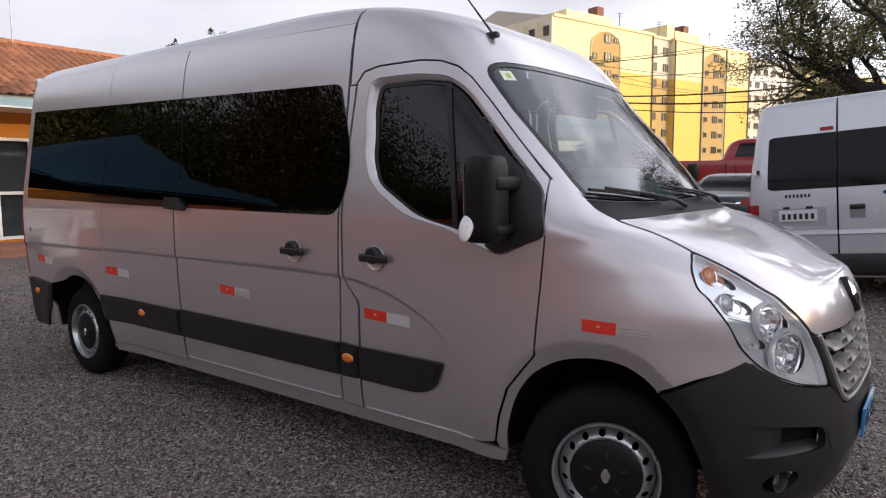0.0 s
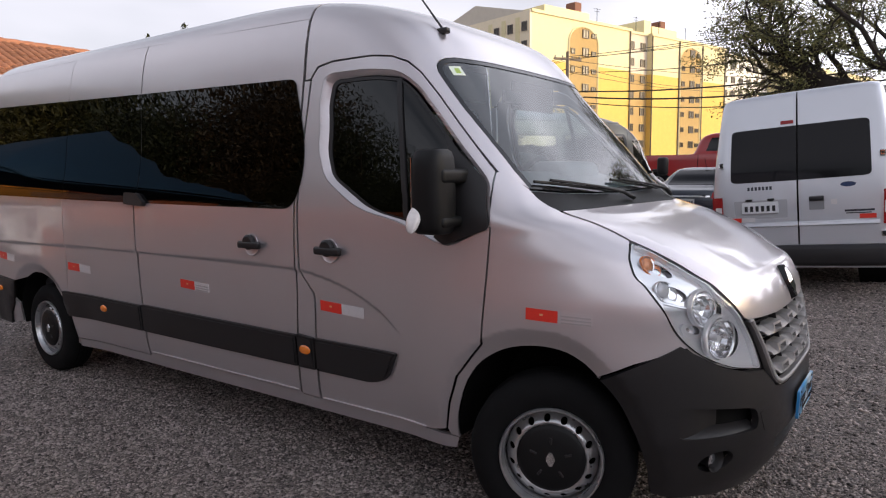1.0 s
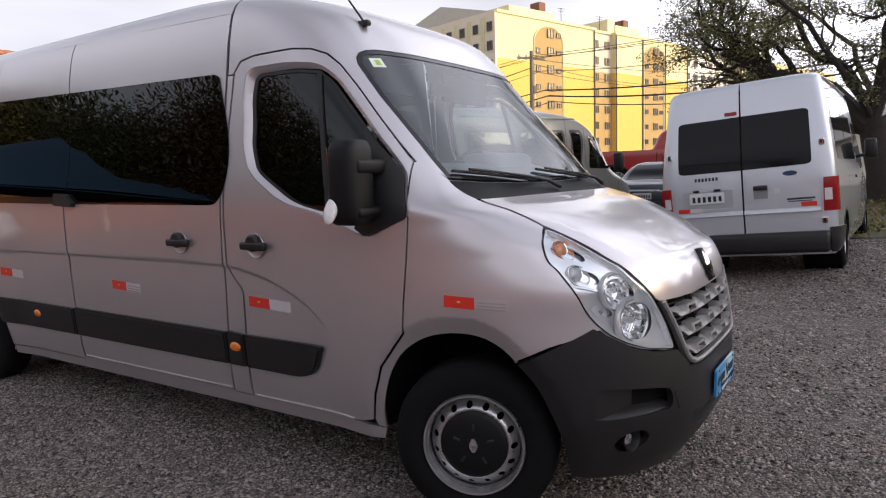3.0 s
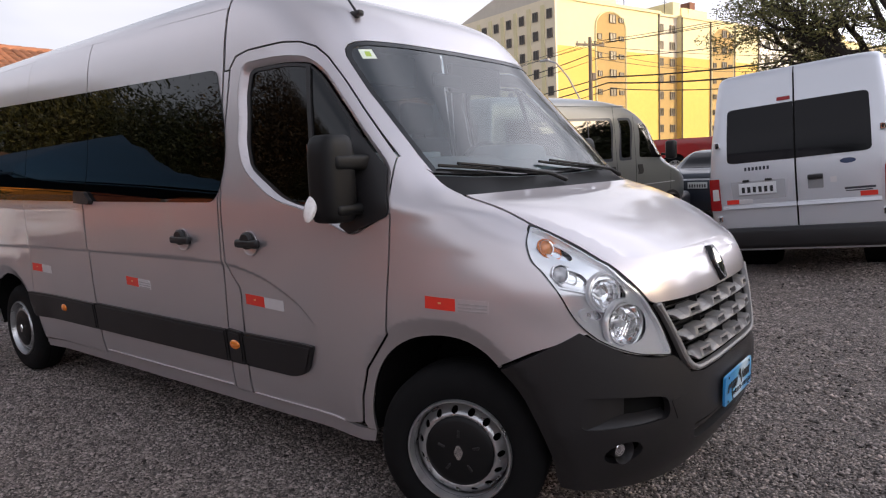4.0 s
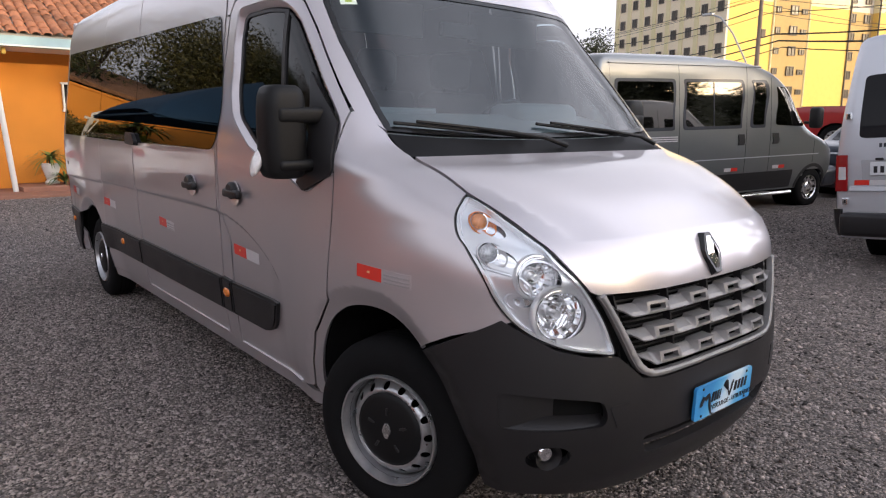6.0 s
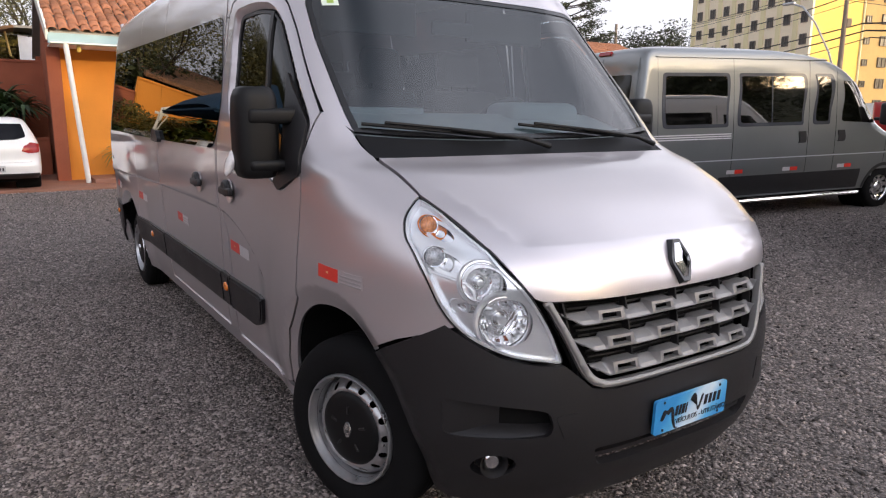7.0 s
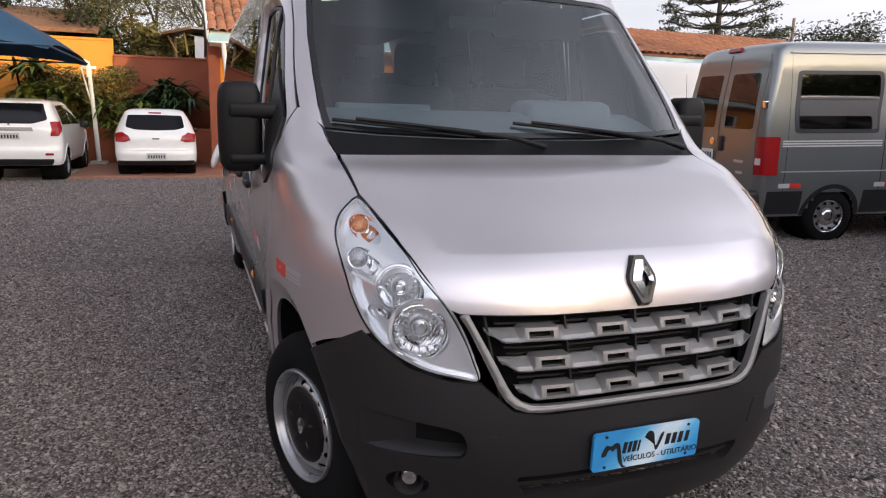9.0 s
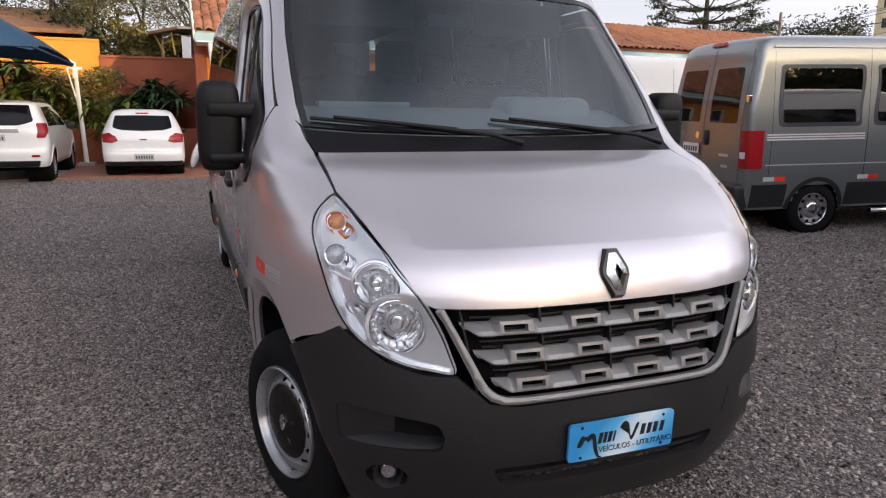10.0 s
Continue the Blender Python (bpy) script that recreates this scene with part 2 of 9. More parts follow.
def mesh_object(name, verts, faces, mat, parent=None, label="", normals=None, smooth=True, angle=None):
    me = bpy.data.meshes.new(name)
    me.from_pydata([tuple(map(float, p)) for p in verts], [], [tuple(map(int, f)) for f in faces])
    me.materials.append(mat)
    me.update()
    if smooth:
        me.shade_smooth()
        if angle:
            me.set_sharp_from_angle(angle=radians(angle))
    if normals is not None:
        me.normals_split_custom_set_from_vertices([tuple(map(float, n)) for n in normals])
    ob = new(name, me)
    if parent is not None:
        ob.parent = parent
    if label:
        tagged(ob, label=label)
    return ob


def part(name, bm, mat, parent=None, label="", smooth=False, angle=35):
    """Links a bmesh as one mesh object under a thing or under a part."""
    me = bpy.data.meshes.new(name)
    bm.to_mesh(me)
    bm.free()
    me.materials.append(mat)
    if smooth:
        me.shade_smooth()
        me.set_sharp_from_angle(angle=radians(angle))
    ob = new(name, me)
    if parent is not None:
        ob.parent = parent
    if label:
        tagged(ob, label=label)
    return ob


def thing(name, label, category, place=(0, 0, 0), turn=0.0, group="", kind=""):
    ob = new(name)
    ob.empty_display_size = 0.2
    ob.matrix_basis = pose(*place, 0, 0, turn)
    return tagged(ob, label, category, group, kind)


def box(size, at=(0, 0, 0), bevel=0.0, seg=2, turn=None):
    bm = bmesh.new()
    bmesh.ops.create_cube(bm, size=1.0)
    bmesh.ops.scale(bm, vec=size, verts=bm.verts)
    if bevel:
        bmesh.ops.bevel(bm, geom=bm.edges[:], offset=bevel, segments=seg, profile=0.5, affect="EDGES")
    if turn is not None:
        bmesh.ops.transform(bm, matrix=turn, verts=bm.verts)
    bmesh.ops.translate(bm, vec=at, verts=bm.verts)
    return bm


def join(*bms):
    out = bms[0]
    for b in bms[1:]:
        me = bpy.data.meshes.new("tmp")
        b.to_mesh(me)
        b.free()
        out.from_mesh(me)
        bpy.data.meshes.remove(me)
    return out


def lathe(profile, n=48, axis="y", at=(0, 0, 0), caps=False):
    """A turned form: profile rows of (radius, place along the axis)."""
    bm = bmesh.new()
    rings = []
    for r, d in profile:
        ring = []
        for k in range(n):
            a = 2 * math.pi * k / n
            c, s = r * math.cos(a), r * math.sin(a)
            p = {"y": (c, d, s), "x": (d, c, s), "z": (c, s, d)}[axis]
            ring.append(bm.verts.new(Vector(p) + Vector(at)))
        rings.append(ring)
    for a, b in zip(rings, rings[1:]):
        for k in range(n):
            bm.faces.new((a[k], a[(k + 1) % n], b[(k + 1) % n], b[k]))
    for ring in (rings[0], rings[-1]) if caps else ():
        if (ring[0].co - ring[n // 2].co).length > 1e-4:
            bm.faces.new(ring)
    bmesh.ops.remove_doubles(bm, verts=bm.verts, dist=1e-6)
    bmesh.ops.recalc_face_normals(bm, faces=bm.faces)
    return bm


def tube(points, radius, n=8, closed=False):
    """A round bar along points; radius a number or one for each point."""
    bm = bmesh.new()
    pts = [Vector(p) for p in points]
    rad = radius if hasattr(radius, "__len__") else [radius] * len(pts)
    rings, side = [], None
    for i, p in enumerate(pts):
        d = (pts[(i + 1) % len(pts)] - pts[i - 1]) if closed else (pts[min(i + 1, len(pts) - 1)] - pts[max(i - 1, 0)])
        d.normalize()
        if side is None:
            side = d.orthogonal().normalized()
        side = (side - d * side.dot(d)).normalized()
        up = d.cross(side)
        rings.append([bm.verts.new(p + rad[i] * (math.cos(2 * math.pi * k / n) * side + math.sin(2 * math.pi * k / n) * up)) for k in range(n)])
    pairs = list(zip(rings, rings[1:])) + ([(rings[-1], rings[0])] if closed else [])
    for a, b in pairs:
        for k in range(n):
            bm.faces.new((a[k], a[(k + 1) % n], b[(k + 1) % n], b[k]))
    if not closed:
        bm.faces.new(rings[0][::-1])
        bm.faces.new(rings[-1])
    bmesh.ops.recalc_face_normals(bm, faces=bm.faces)
    return bm


def inside(poly, pts):
    x, y = pts[:, 0], pts[:, 1]
    hit = np.zeros(len(pts), bool)
    px, py = poly[:, 0], poly[:, 1]
    qx, qy = np.roll(px, -1), np.roll(py, -1)
    for a, b, c, d in zip(px, py, qx, qy):
        if b != d:
            hit ^= ((b > y) != (d > y)) & (x < (c - a) * (y - b) / (d - b) + a)
    return hit


def rounded(pts, r, seg=5):
    """A polygon with its corners rounded; r a number or one for each corner."""
    out = []
    P = [np.array(p, float) for p in pts]
    for i, p in enumerate(P):
        rr = r[i] if hasattr(r, "__len__") else r
        a, b = P[i - 1] - p, P[(i + 1) % len(P)] - p
        la, lb = np.linalg.norm(a), np.linalg.norm(b)
        k = min(rr, 0.45 * la, 0.45 * lb)
        if k < 1e-5:
            out.append(p)
            continue
        s, e = p + a / la * k, p + b / lb * k
        for t in np.linspace(0, 1, seg + 1):
            out.append((1 - t) ** 2 * s + 2 * t * (1 - t) * p + t * t * e)
    return np.array(out)


def spline(pts, k=8, closed=True):
    P = np.array(pts, float)
    n, out = len(P), []
    for i in range(n if closed else n - 1):
        a, b, c, d = (P[(i + j) % n] if closed else P[min(max(i + j, 0), n - 1)] for j in (-1, 0, 1, 2))
        for t in np.arange(k) / k:
            out.append(0.5 * (2 * b + (c - a) * t + (2 * a - 5 * b + 4 * c - d) * t * t + (3 * b - a - 3 * c + d) * t ** 3))
    if not closed:
        out.append(P[-1])
    return np.array(out)


def finer(poly, step):
    out = []
    for p, q in zip(poly, np.roll(poly, -1, axis=0)):
        n = max(1, int(np.ceil(np.linalg.norm(q - p) / step)))
        out += [p + (q - p) * t / n for t in range(n)]
    return np.array(out)


def shrunk(poly, g):
    """The polygon drawn in by g."""
    if not g:
        return poly
    area = np.sum(poly[:, 0] * np.roll(poly[:, 1], -1) - np.roll(poly[:, 0], -1) * poly[:, 1])
    e = np.roll(poly, -1, axis=0) - np.roll(poly, 1, axis=0)
    n = np.stack([-e[:, 1], e[:, 0]], -1) * np.sign(area)
    return poly + g * n / np.maximum(np.linalg.norm(n, axis=1, keepdims=True), 1e-9)


def sheet(name, outline, holes, place, normal, mat, parent=None, label="", step=(0.05, 0.05), off=0.0, thick=0.015, gap=0.0):
    """A panel of sheet metal or glass: a flat outline with holes, laid on a curved surface, with its edges folded inwards."""
    from mathutils.geometry import delaunay_2d_cdt
    loops = [shrunk(np.asarray(outline, float), gap)] + [shrunk(np.asarray(h, float), -gap) for h in holes]
    lo, hi = loops[0].min(0), loops[0].max(0)
    gx, gy = np.meshgrid(np.arange(lo[0] + step[0] / 2, hi[0], step[0]), np.arange(lo[1] + step[1] / 2, hi[1], step[1]))
    grid = np.stack([gx.ravel(), gy.ravel()], -1)
    keep = inside(loops[0], grid)
    edge = np.concatenate(loops)
    for h in loops[1:]:
        keep &= ~inside(h, grid)
    grid = grid[keep]
    if len(grid):
        scale = np.array(step)
        far = np.array([(((edge - g) / scale) ** 2).sum(1).min() > 0.12 for g in grid])
        grid = grid[far]
    pts = np.concatenate([edge, grid]) if len(grid) else edge
    cons, k = [], 0
    for lp in loops:
        cons += [(k + i, k + (i + 1) % len(lp)) for i in range(len(lp))]
        k += len(lp)
    v, _, f, *_ = delaunay_2d_cdt([Vector(map(float, p)) for p in pts], cons, [], 0, 1e-7)
    v = np.array([tuple(p) for p in v])
    f = np.array([t for t in f if len(t) == 3])
    mid = v[f].mean(1)
    keep = inside(loops[0], mid)
    for h in loops[1:]:
        keep &= ~inside(h, mid)
    f = f[keep]
    nrm = normal(v[:, 0], v[:, 1])
    top = place(v[:, 0], v[:, 1]) + off * nrm
    fn = np.cross(top[f[:, 1]] - top[f[:, 0]], top[f[:, 2]] - top[f[:, 0]])
    flip = (fn * nrm[f[:, 0]]).sum(1) < 0
    f[flip] = f[flip][:, ::-1]
    verts, norms, faces = [top], [nrm], [f.tolist()]
    if thick:
        low = top - thick * nrm
        use = {}
        for t in f:
            for a, b in ((t[0], t[1]), (t[1], t[2]), (t[2], t[0])):
                use[(a, b)] = use.get((b, a), 0) + 1
        rim = [e for e in use if (e[1], e[0]) not in use]
        n = len(top)
        verts.append(low)
        norms.append(-nrm)
        faces.append((f[:, ::-1] + n).tolist())
        base, rv, rn, rf = 2 * n, [], [], []
        for a, b in rim:
            o = np.cross(top[b] - top[a], nrm[a])
            o = o / max(np.linalg.norm(o), 1e-12)
            i = base + len(rv)
            rv += [top[b], top[a], low[a], low[b]]
            rn += [o] * 4
            rf.append((i, i + 1, i + 2, i + 3))
        if rv:
            verts.append(np.array(rv))
            norms.append(np.array(rn))
            faces.append(rf)
    return mesh_object(name, np.concatenate(verts), [t for fs in faces for t in fs], mat, parent, label, normals=np.concatenate(norms))


def soften(ob, r=0.004, seg=2):
    """Rounds the outer edges of a thick panel."""
    bm = bmesh.new()
    bm.from_mesh(ob.data)
    bmesh.ops.remove_doubles(bm, verts=bm.verts, dist=1e-5)
    bmesh.ops.recalc_face_normals(bm, faces=bm.faces)
    sharp = [e for e in bm.edges if len(e.link_faces) == 2 and e.calc_face_angle(0) > 1.0]
    bmesh.ops.bevel(bm, geom=sharp, offset=r, segments=seg, affect="EDGES", clamp_overlap=True)
    me = bpy.data.meshes.new(ob.data.name)
    bm.to_mesh(me)
    bm.free()
    for m in ob.data.materials:
        me.materials.append(m)
    me.shade_smooth()
    me.set_sharp_from_angle(angle=radians(50))
    ob.data = me
    return ob


def outline_on(shell, pts, r=0.0, smooth=False, side=-1, step=0.03):
    """Turns points (kind, place, z) into the skin's own flat coordinates. kind x: along the flank; y: across the nose; r: across the tail."""
    dense = []
    for (k, c, z), (k2, c2, z2) in zip(pts, pts[1:] + pts[:1]):
        n = 1 if smooth or k != k2 or r else max(1, int(math.hypot(c2 - c, z2 - z) / 0.06))
        dense += [(k, c + (c2 - c) * i / n, z + (z2 - z) * i / n) for i in range(n)]
    P = shell.flat(dense, side)
    if smooth:
        P = spline(P, 8)
    elif r:
        P = rounded(P, r)
    return finer(P, step)


def trace(shell, pts, side=-1, step=0.025):
    """A closed outline on the skin, true to straight lines between points of one kind."""
    dense = []
    for (k, c, z), (k2, c2, z2) in zip(pts, pts[1:] + pts[:1]):
        n = 1 if k != k2 else max(1, int(math.hypot(c2 - c, z2 - z) / 0.02))
        dense += [(k, c + (c2 - c) * i / n, z + (z2 - z) * i / n) for i in range(n)]
    return finer(shell.flat(dense, side), step)


def panel(name, shell, pts, mat, parent, holes=(), label="", r=0.0, smooth=False, side=-1, step=(0.06, 0.035), off=0.0, thick=0.015, gap=0.0025, raw=False):
    out = np.asarray(pts) if raw else outline_on(shell, pts, r, smooth, side)
    return sheet(name, out, holes, shell.at, shell.normal, mat, parent, label, step, off, thick, gap)


def both(pts):
    """Closes a half outline, given from the middle front to the middle again on one side, with its mirror image."""
    return pts + [({"R": "L", "L": "R"}.get(k, k), -c if k in "yr" else c, z) for k, c, z in reversed(pts)]
# cross-sections from the foot up: height, nose, where the flank begins, half width, squareness
VAN_NOSE = [
    (0.22, 0.660, -0.70, 0.900, 3.3), (0.34, 0.735, -0.70, 0.925, 3.3), (0.48, 0.765, -0.70, 0.955, 3.4),
    (0.62, 0.760, -0.70, 0.970, 3.4), (0.75, 0.745, -0.70, 0.980, 3.4), (0.90, 0.722, -0.70, 0.986, 3.4),
    (0.98, 0.705, -0.70, 0.988, 3.5), (1.04, 0.676, -0.70, 0.988, 3.5), (1.082, 0.646, -0.70, 0.988, 3.5), (1.098, 0.622, -0.70, 0.988, 3.5),
    (1.15, 0.540, -0.70, 0.988, 3.7), (1.20, 0.447, -0.70, 0.988, 3.9), (1.25, 0.328, -0.70, 0.987, 4.2)]
VAN_CAB = [
    (1.30, 0.170, -0.70, 0.986, 5.0), (1.34, 0.015, -0.70, 0.984, 5.6), (1.38, -0.060, -0.70, 0.980, 5.2),
    (1.45, -0.120, -0.72, 0.972, 4.8), (1.55, -0.200, -0.78, 0.956, 4.7), (1.97, -0.550, -1.20, 0.893, 4.5),
    (2.15, -0.695, -1.36, 0.868, 4.5), (2.24, -0.790, -1.45, 0.850, 4.4), (2.32, -0.940, -1.60, 0.822, 4.2),
    (2.38, -1.130, -1.80, 0.780, 4.0), (2.43, -1.420, -2.10, 0.710, 3.6), (2.46, -1.750, -2.50, 0.610, 3.2),
    (2.475, -2.150, -2.90, 0.480, 2.8)]
VAN_FRONT = VAN_NOSE + VAN_CAB
VAN_REAR = [(0.22, -5.32, -5.10, 4.0), (1.40, -5.34, -5.10, 4.5), (2.00, -5.29, -5.08, 5.0), (2.30, -5.26, -5.06, 5.0), (2.42, -5.22, -5.00, 5.0), (2.475, -5.12, -4.8, 4.0)]


# radius of each wheel arch round its hub, by the angle from the van's front
FRONT_ARCH = pchip([-180, -90, -10, 9, 29, 46, 61, 74, 84, 102, 115, 128, 150, 161, 180], [0.455, 0.40, 0.355, 0.352, 0.360, 0.386, 0.413, 0.449, 0.466, 0.475, 0.480, 0.479, 0.462, 0.454, 0.455])
REAR_ARCH = pchip([-180, 180], [0.445, 0.4451])


def van_relief(x, z):
    crease = pchip([-5.4, -4.5, -2.9, -1.75, -1.40, -1.15, -0.95, -0.80, -0.70], [0.99, 1.01, 1.03, 1.035, 1.025, 0.985, 0.915, 0.83, 0.74])
    d = -0.012 * smooth01(0.010, -0.010, z - crease(x)) * smooth01(-0.72, -0.86, x) * smooth01(0.35, 0.6, z)
    for cx, edge in ((0.0, FRONT_ARCH), (-4.332, REAR_ARCH)):
        e = np.hypot(x - cx, z - 0.345) - edge(np.degrees(np.arctan2(z - 0.345, x - cx)))
        # a flare round the arch: a plain band up to a crease, then a slow fall above
        ridge = pchip([-9.0, -0.02, 0.0, 0.035, 0.070, 0.077, 0.084, 0.26, 0.46, 9.0], [-0.008, -0.008, -0.006, 0.0085, 0.0230, 0.0250, 0.0248, 0.0105, 0.0, 0.0])
        d = d + ridge(e) * smooth01(-0.2, 0.1, z) * smooth01(0.85, 0.60, abs(x - cx))
    return d


def bonnet_swage(y, z):
    """The middle of the bonnet lies a little lower than the lip round its front and sides."""
    a, b = np.maximum(2.0 * (z - 1.092), 1e-4), np.maximum(0.628 + 0.7 * (z - 1.16) - np.abs(y), 1e-4)
    d = (a ** -3.0 + b ** -3.0) ** (-1 / 3.0)
    return -0.017 * (1 - np.exp(-d / 0.045)) * smooth01(1.30, 1.23, z)


# ---------------------------------------------------------------- the silver passenger van
BULB_AMBER_FILM = material("film_print", (0.75, 0.42, 0.20), 0.4, vary=0.1)
van_skin = Shell(VAN_FRONT, VAN_REAR, 4.4, van_relief, 1.027, bonnet_swage)
van = thing("passenger_van", "silver high-roof passenger van with black bumpers on gravel", "van")


def arc(cx, cz, r, a0, a1, n=14, kind="x"):
    return [(kind, cx + r * math.cos(radians(a)), cz + r * math.sin(radians(a))) for a in np.linspace(a0, a1, n)]


def front_arch(a0, a1, n, kind="x"):
    return [(kind, float(FRONT_ARCH(a)) * math.cos(radians(a)), 0.345 + float(FRONT_ARCH(a)) * math.sin(radians(a))) for a in np.linspace(a0, a1, n)]


AX_R = -4.332
SEAM = [(-5.17, 2.345), (-4.0, 2.345), (-2.91, 2.335), (-1.42, 2.297)]
WIN_TOP, WIN_LOW = pchip([-5.2, -2.9, -1.45], [2.085, 2.03, 1.997]), pchip([-5.2, -2.9, -1.45], [1.378, 1.345, 1.335])
DOOR = [("x", -1.315, 0.35), ("x", -0.60, 0.352), ("x", -0.505, 0.372), ("x", -0.475, 0.50), ("x", -0.425, 0.635), ("x", -0.345, 0.735), ("x", -0.288, 0.80),
        ("x", -0.270, 1.05), ("x", -0.256, 1.28), ("x", -0.288, 1.512), ("x", -0.392, 1.625), ("x", -0.483, 1.722), ("x", -0.60, 1.85), ("x", -0.712, 1.966), ("x", -0.78, 2.018), ("x", -0.86, 2.048),
        ("x", -0.968, 2.06), ("x", -1.22, 2.058), ("x", -1.315, 2.04), ("x", -1.358, 1.99), ("x", -1.385, 1.60), ("x", -1.392, 1.30), ("x", -1.388, 1.02),
        ("x", -1.375, 0.995), ("x", -1.30, 0.915), ("x", -1.292, 0.88), ("x", -1.305, 0.6)]
GLASS = [("x", -1.222, 1.972), ("x", -0.960, 1.972), ("x", -0.80, 1.952), ("x", -0.715, 1.892), ("x", -0.463, 1.622), ("x", -0.325, 1.475), ("x", -0.292, 1.30), ("x", -0.474, 1.215),
         ("x", -0.695, 1.296), ("x", -1.075, 1.437), ("x", -1.180, 1.50), ("x", -1.228, 1.62), ("x", -1.242, 1.85)]


# outline of a headlight, across and up
HEAD = [("f", 0.766, 1.226), ("f", 0.806, 1.210), ("f", 0.842, 1.165), ("f", 0.852, 1.10), ("f", 0.838, 1.005), ("f", 0.812, 0.915), ("f", 0.780, 0.850), ("f", 0.735, 0.803), ("f", 0.660, 0.764), ("f", 0.58, 0.748), ("f", 0.518, 0.742), ("f", 0.530, 0.80), ("f", 0.553, 0.865), ("f", 0.600, 0.955), ("f", 0.665, 1.050), ("f", 0.718, 1.145)]
HEAD_EDGE = [("f", float(a), float(b)) for a, b in spline(np.array([(c, z) for _, c, z in HEAD]), 5)]


def trace_glass(side):
    P = van_skin.flat(GLASS, side)
    return finer(rounded(P, [0.06, 0.08, 0.08, 0.05, 0.04, 0.03, 0.02, 0.02, 0.06, 0.09, 0.09, 0.09, 0.06]), 0.02)


def van_side(side):
    """One flank: quarter panels, sliding door, front door, wing, sill and mouldings."""
    R = side < 0
    k = dict(side=side)

    def win_hole(x0, x1, in0, in1, r=0.05):
        a, b = x0 + in0, x1 - in1
        zz = lambda q, up: float(WIN_TOP(q)) - 0.03 if up else float(WIN_LOW(q)) + 0.03
        return outline_on(van_skin, [("x", a, zz(a, 0)), ("x", b, zz(b, 0)), ("x", b, zz(b, 1)), ("x", a, zz(a, 1))], r=r, side=side)

    h1, h2, h3 = win_hole(-5.08, -3.85, 0.06, 0.04), win_hole(-3.85, -2.91, 0.04, 0.04), win_hole(-2.91, -1.47, 0.05, 0.06)
    seam = pchip([p[0] for p in SEAM], [p[1] for p in SEAM])
    top = lambda a, b: [("x", q, float(seam(q))) for q in np.linspace(a, b, 6)]
    rear_arch = arc(AX_R, 0.345, 0.445, 178, 2, 16)
    quarter = [("x", -5.20, 0.72), ("x", -4.70, 0.70)] + [p for p in rear_arch if p[1] < AX_R + 0.44 and p[2] > 0.70] + [("x", -3.91, 0.50), ("x", -3.885, 0.345), ("x", -3.85, 0.345)] + top(-3.85, -5.17)
    panel("quarter_panel", van_skin, quarter, SILVER, van, [h1], step=(0.03, 0.014), **k)
    panel("side_panel", van_skin, [("x", -3.85, 0.345), ("x", -2.915, 0.345)] + top(-2.915, -3.85), SILVER, van, [h2], step=(0.05, 0.014), **k)
    slide = panel("sliding_door", van_skin, [("x", -2.90, 0.365), ("x", -1.47, 0.362), ("x", -1.43, 0.9), ("x", -1.42, 1.42)] + top(-1.42, -2.91), SILVER, van, [h3], label="sliding side door with a tinted window", step=(0.05, 0.014), **k)
    for nm, x0, x1, rr in (("side_window", -5.08, -3.853, (0.01, 0.01, 0.01, 0.05)), ("side_window", -3.847, -2.913, (0.006,) * 4), ("side_window", -2.907, -1.47, (0.01, 0.05, 0.06, 0.01))):
        dense = [("x", q, float(WIN_LOW(q))) for q in np.linspace(x0, x1, 5)] + [("x", q, float(WIN_TOP(q))) for q in np.linspace(x1, x0, 5)]
        P = np.array([(van_skin.u(a, c, z, side), van_skin.v(z)) for a, c, z in dense])
        big = [0.0] * 10
        big[0], big[4], big[5], big[9] = rr[0], rr[1], rr[2], rr[3]
        pane = panel(nm, van_skin, finer(rounded(P, big), 0.03), DARK_GLASS if R else SIDE_GLASS, van if x1 < -2 else slide, raw=True, off=0.005, thick=0.004, gap=0.001, label="dark tinted bonded glass", **k)
        pane.visible_shadow = False
    door = panel("front_door", van_skin, trace(van_skin, DOOR, side, 0.02), SILVER, van, [shrunk(trace_glass(side), -0.038)], raw=True, label="front door with a fixed quarter light", step=(0.018, 0.014), **k)
    gl = trace_glass(side)
    # the door's skin turns in towards the glass
    surround = panel("window_surround", van_skin, shrunk(gl, -0.0385), SILVER, door, [gl], raw=True, thick=0.0, gap=0, step=(0.012, 0.012), **k)
    edge_ = np.asarray(van_skin.at(gl[:, 0], gl[:, 1]))
    me_ = surround.data
    co_ = [np.array(q.co) for q in me_.vertices]
    deep = [float(np.clip(1 - np.linalg.norm(edge_ - q, axis=1).min() / 0.038, 0, 1)) for q in co_]
    moved = bpy.data.meshes.new("window_surround")
    moved.from_pydata([tuple(q + np.array((0.004, -side * 1.0, 0.0)) * (0.024 * d ** 1.3 - 0.0005)) for q, d in zip(co_, deep)], [], [tuple(f.vertices) for f in me_.polygons])
    moved.materials.append(SILVER)
    moved.shade_smooth()
    surround.data = moved
    panel("window_seal", van_skin, gl, BLACK_PLASTIC, door, [shrunk(gl, 0.020)], raw=True, off=-0.020, thick=0.02, gap=0.0, **k)
    pane = panel("door_window", van_skin, shrunk(gl, 0.012), DARK_GLASS if R else DOOR_GLASS, door, raw=True, off=-0.026, thick=0.004, gap=0.0, label="dark tinted glass", **k)
    pane.visible_shadow = False
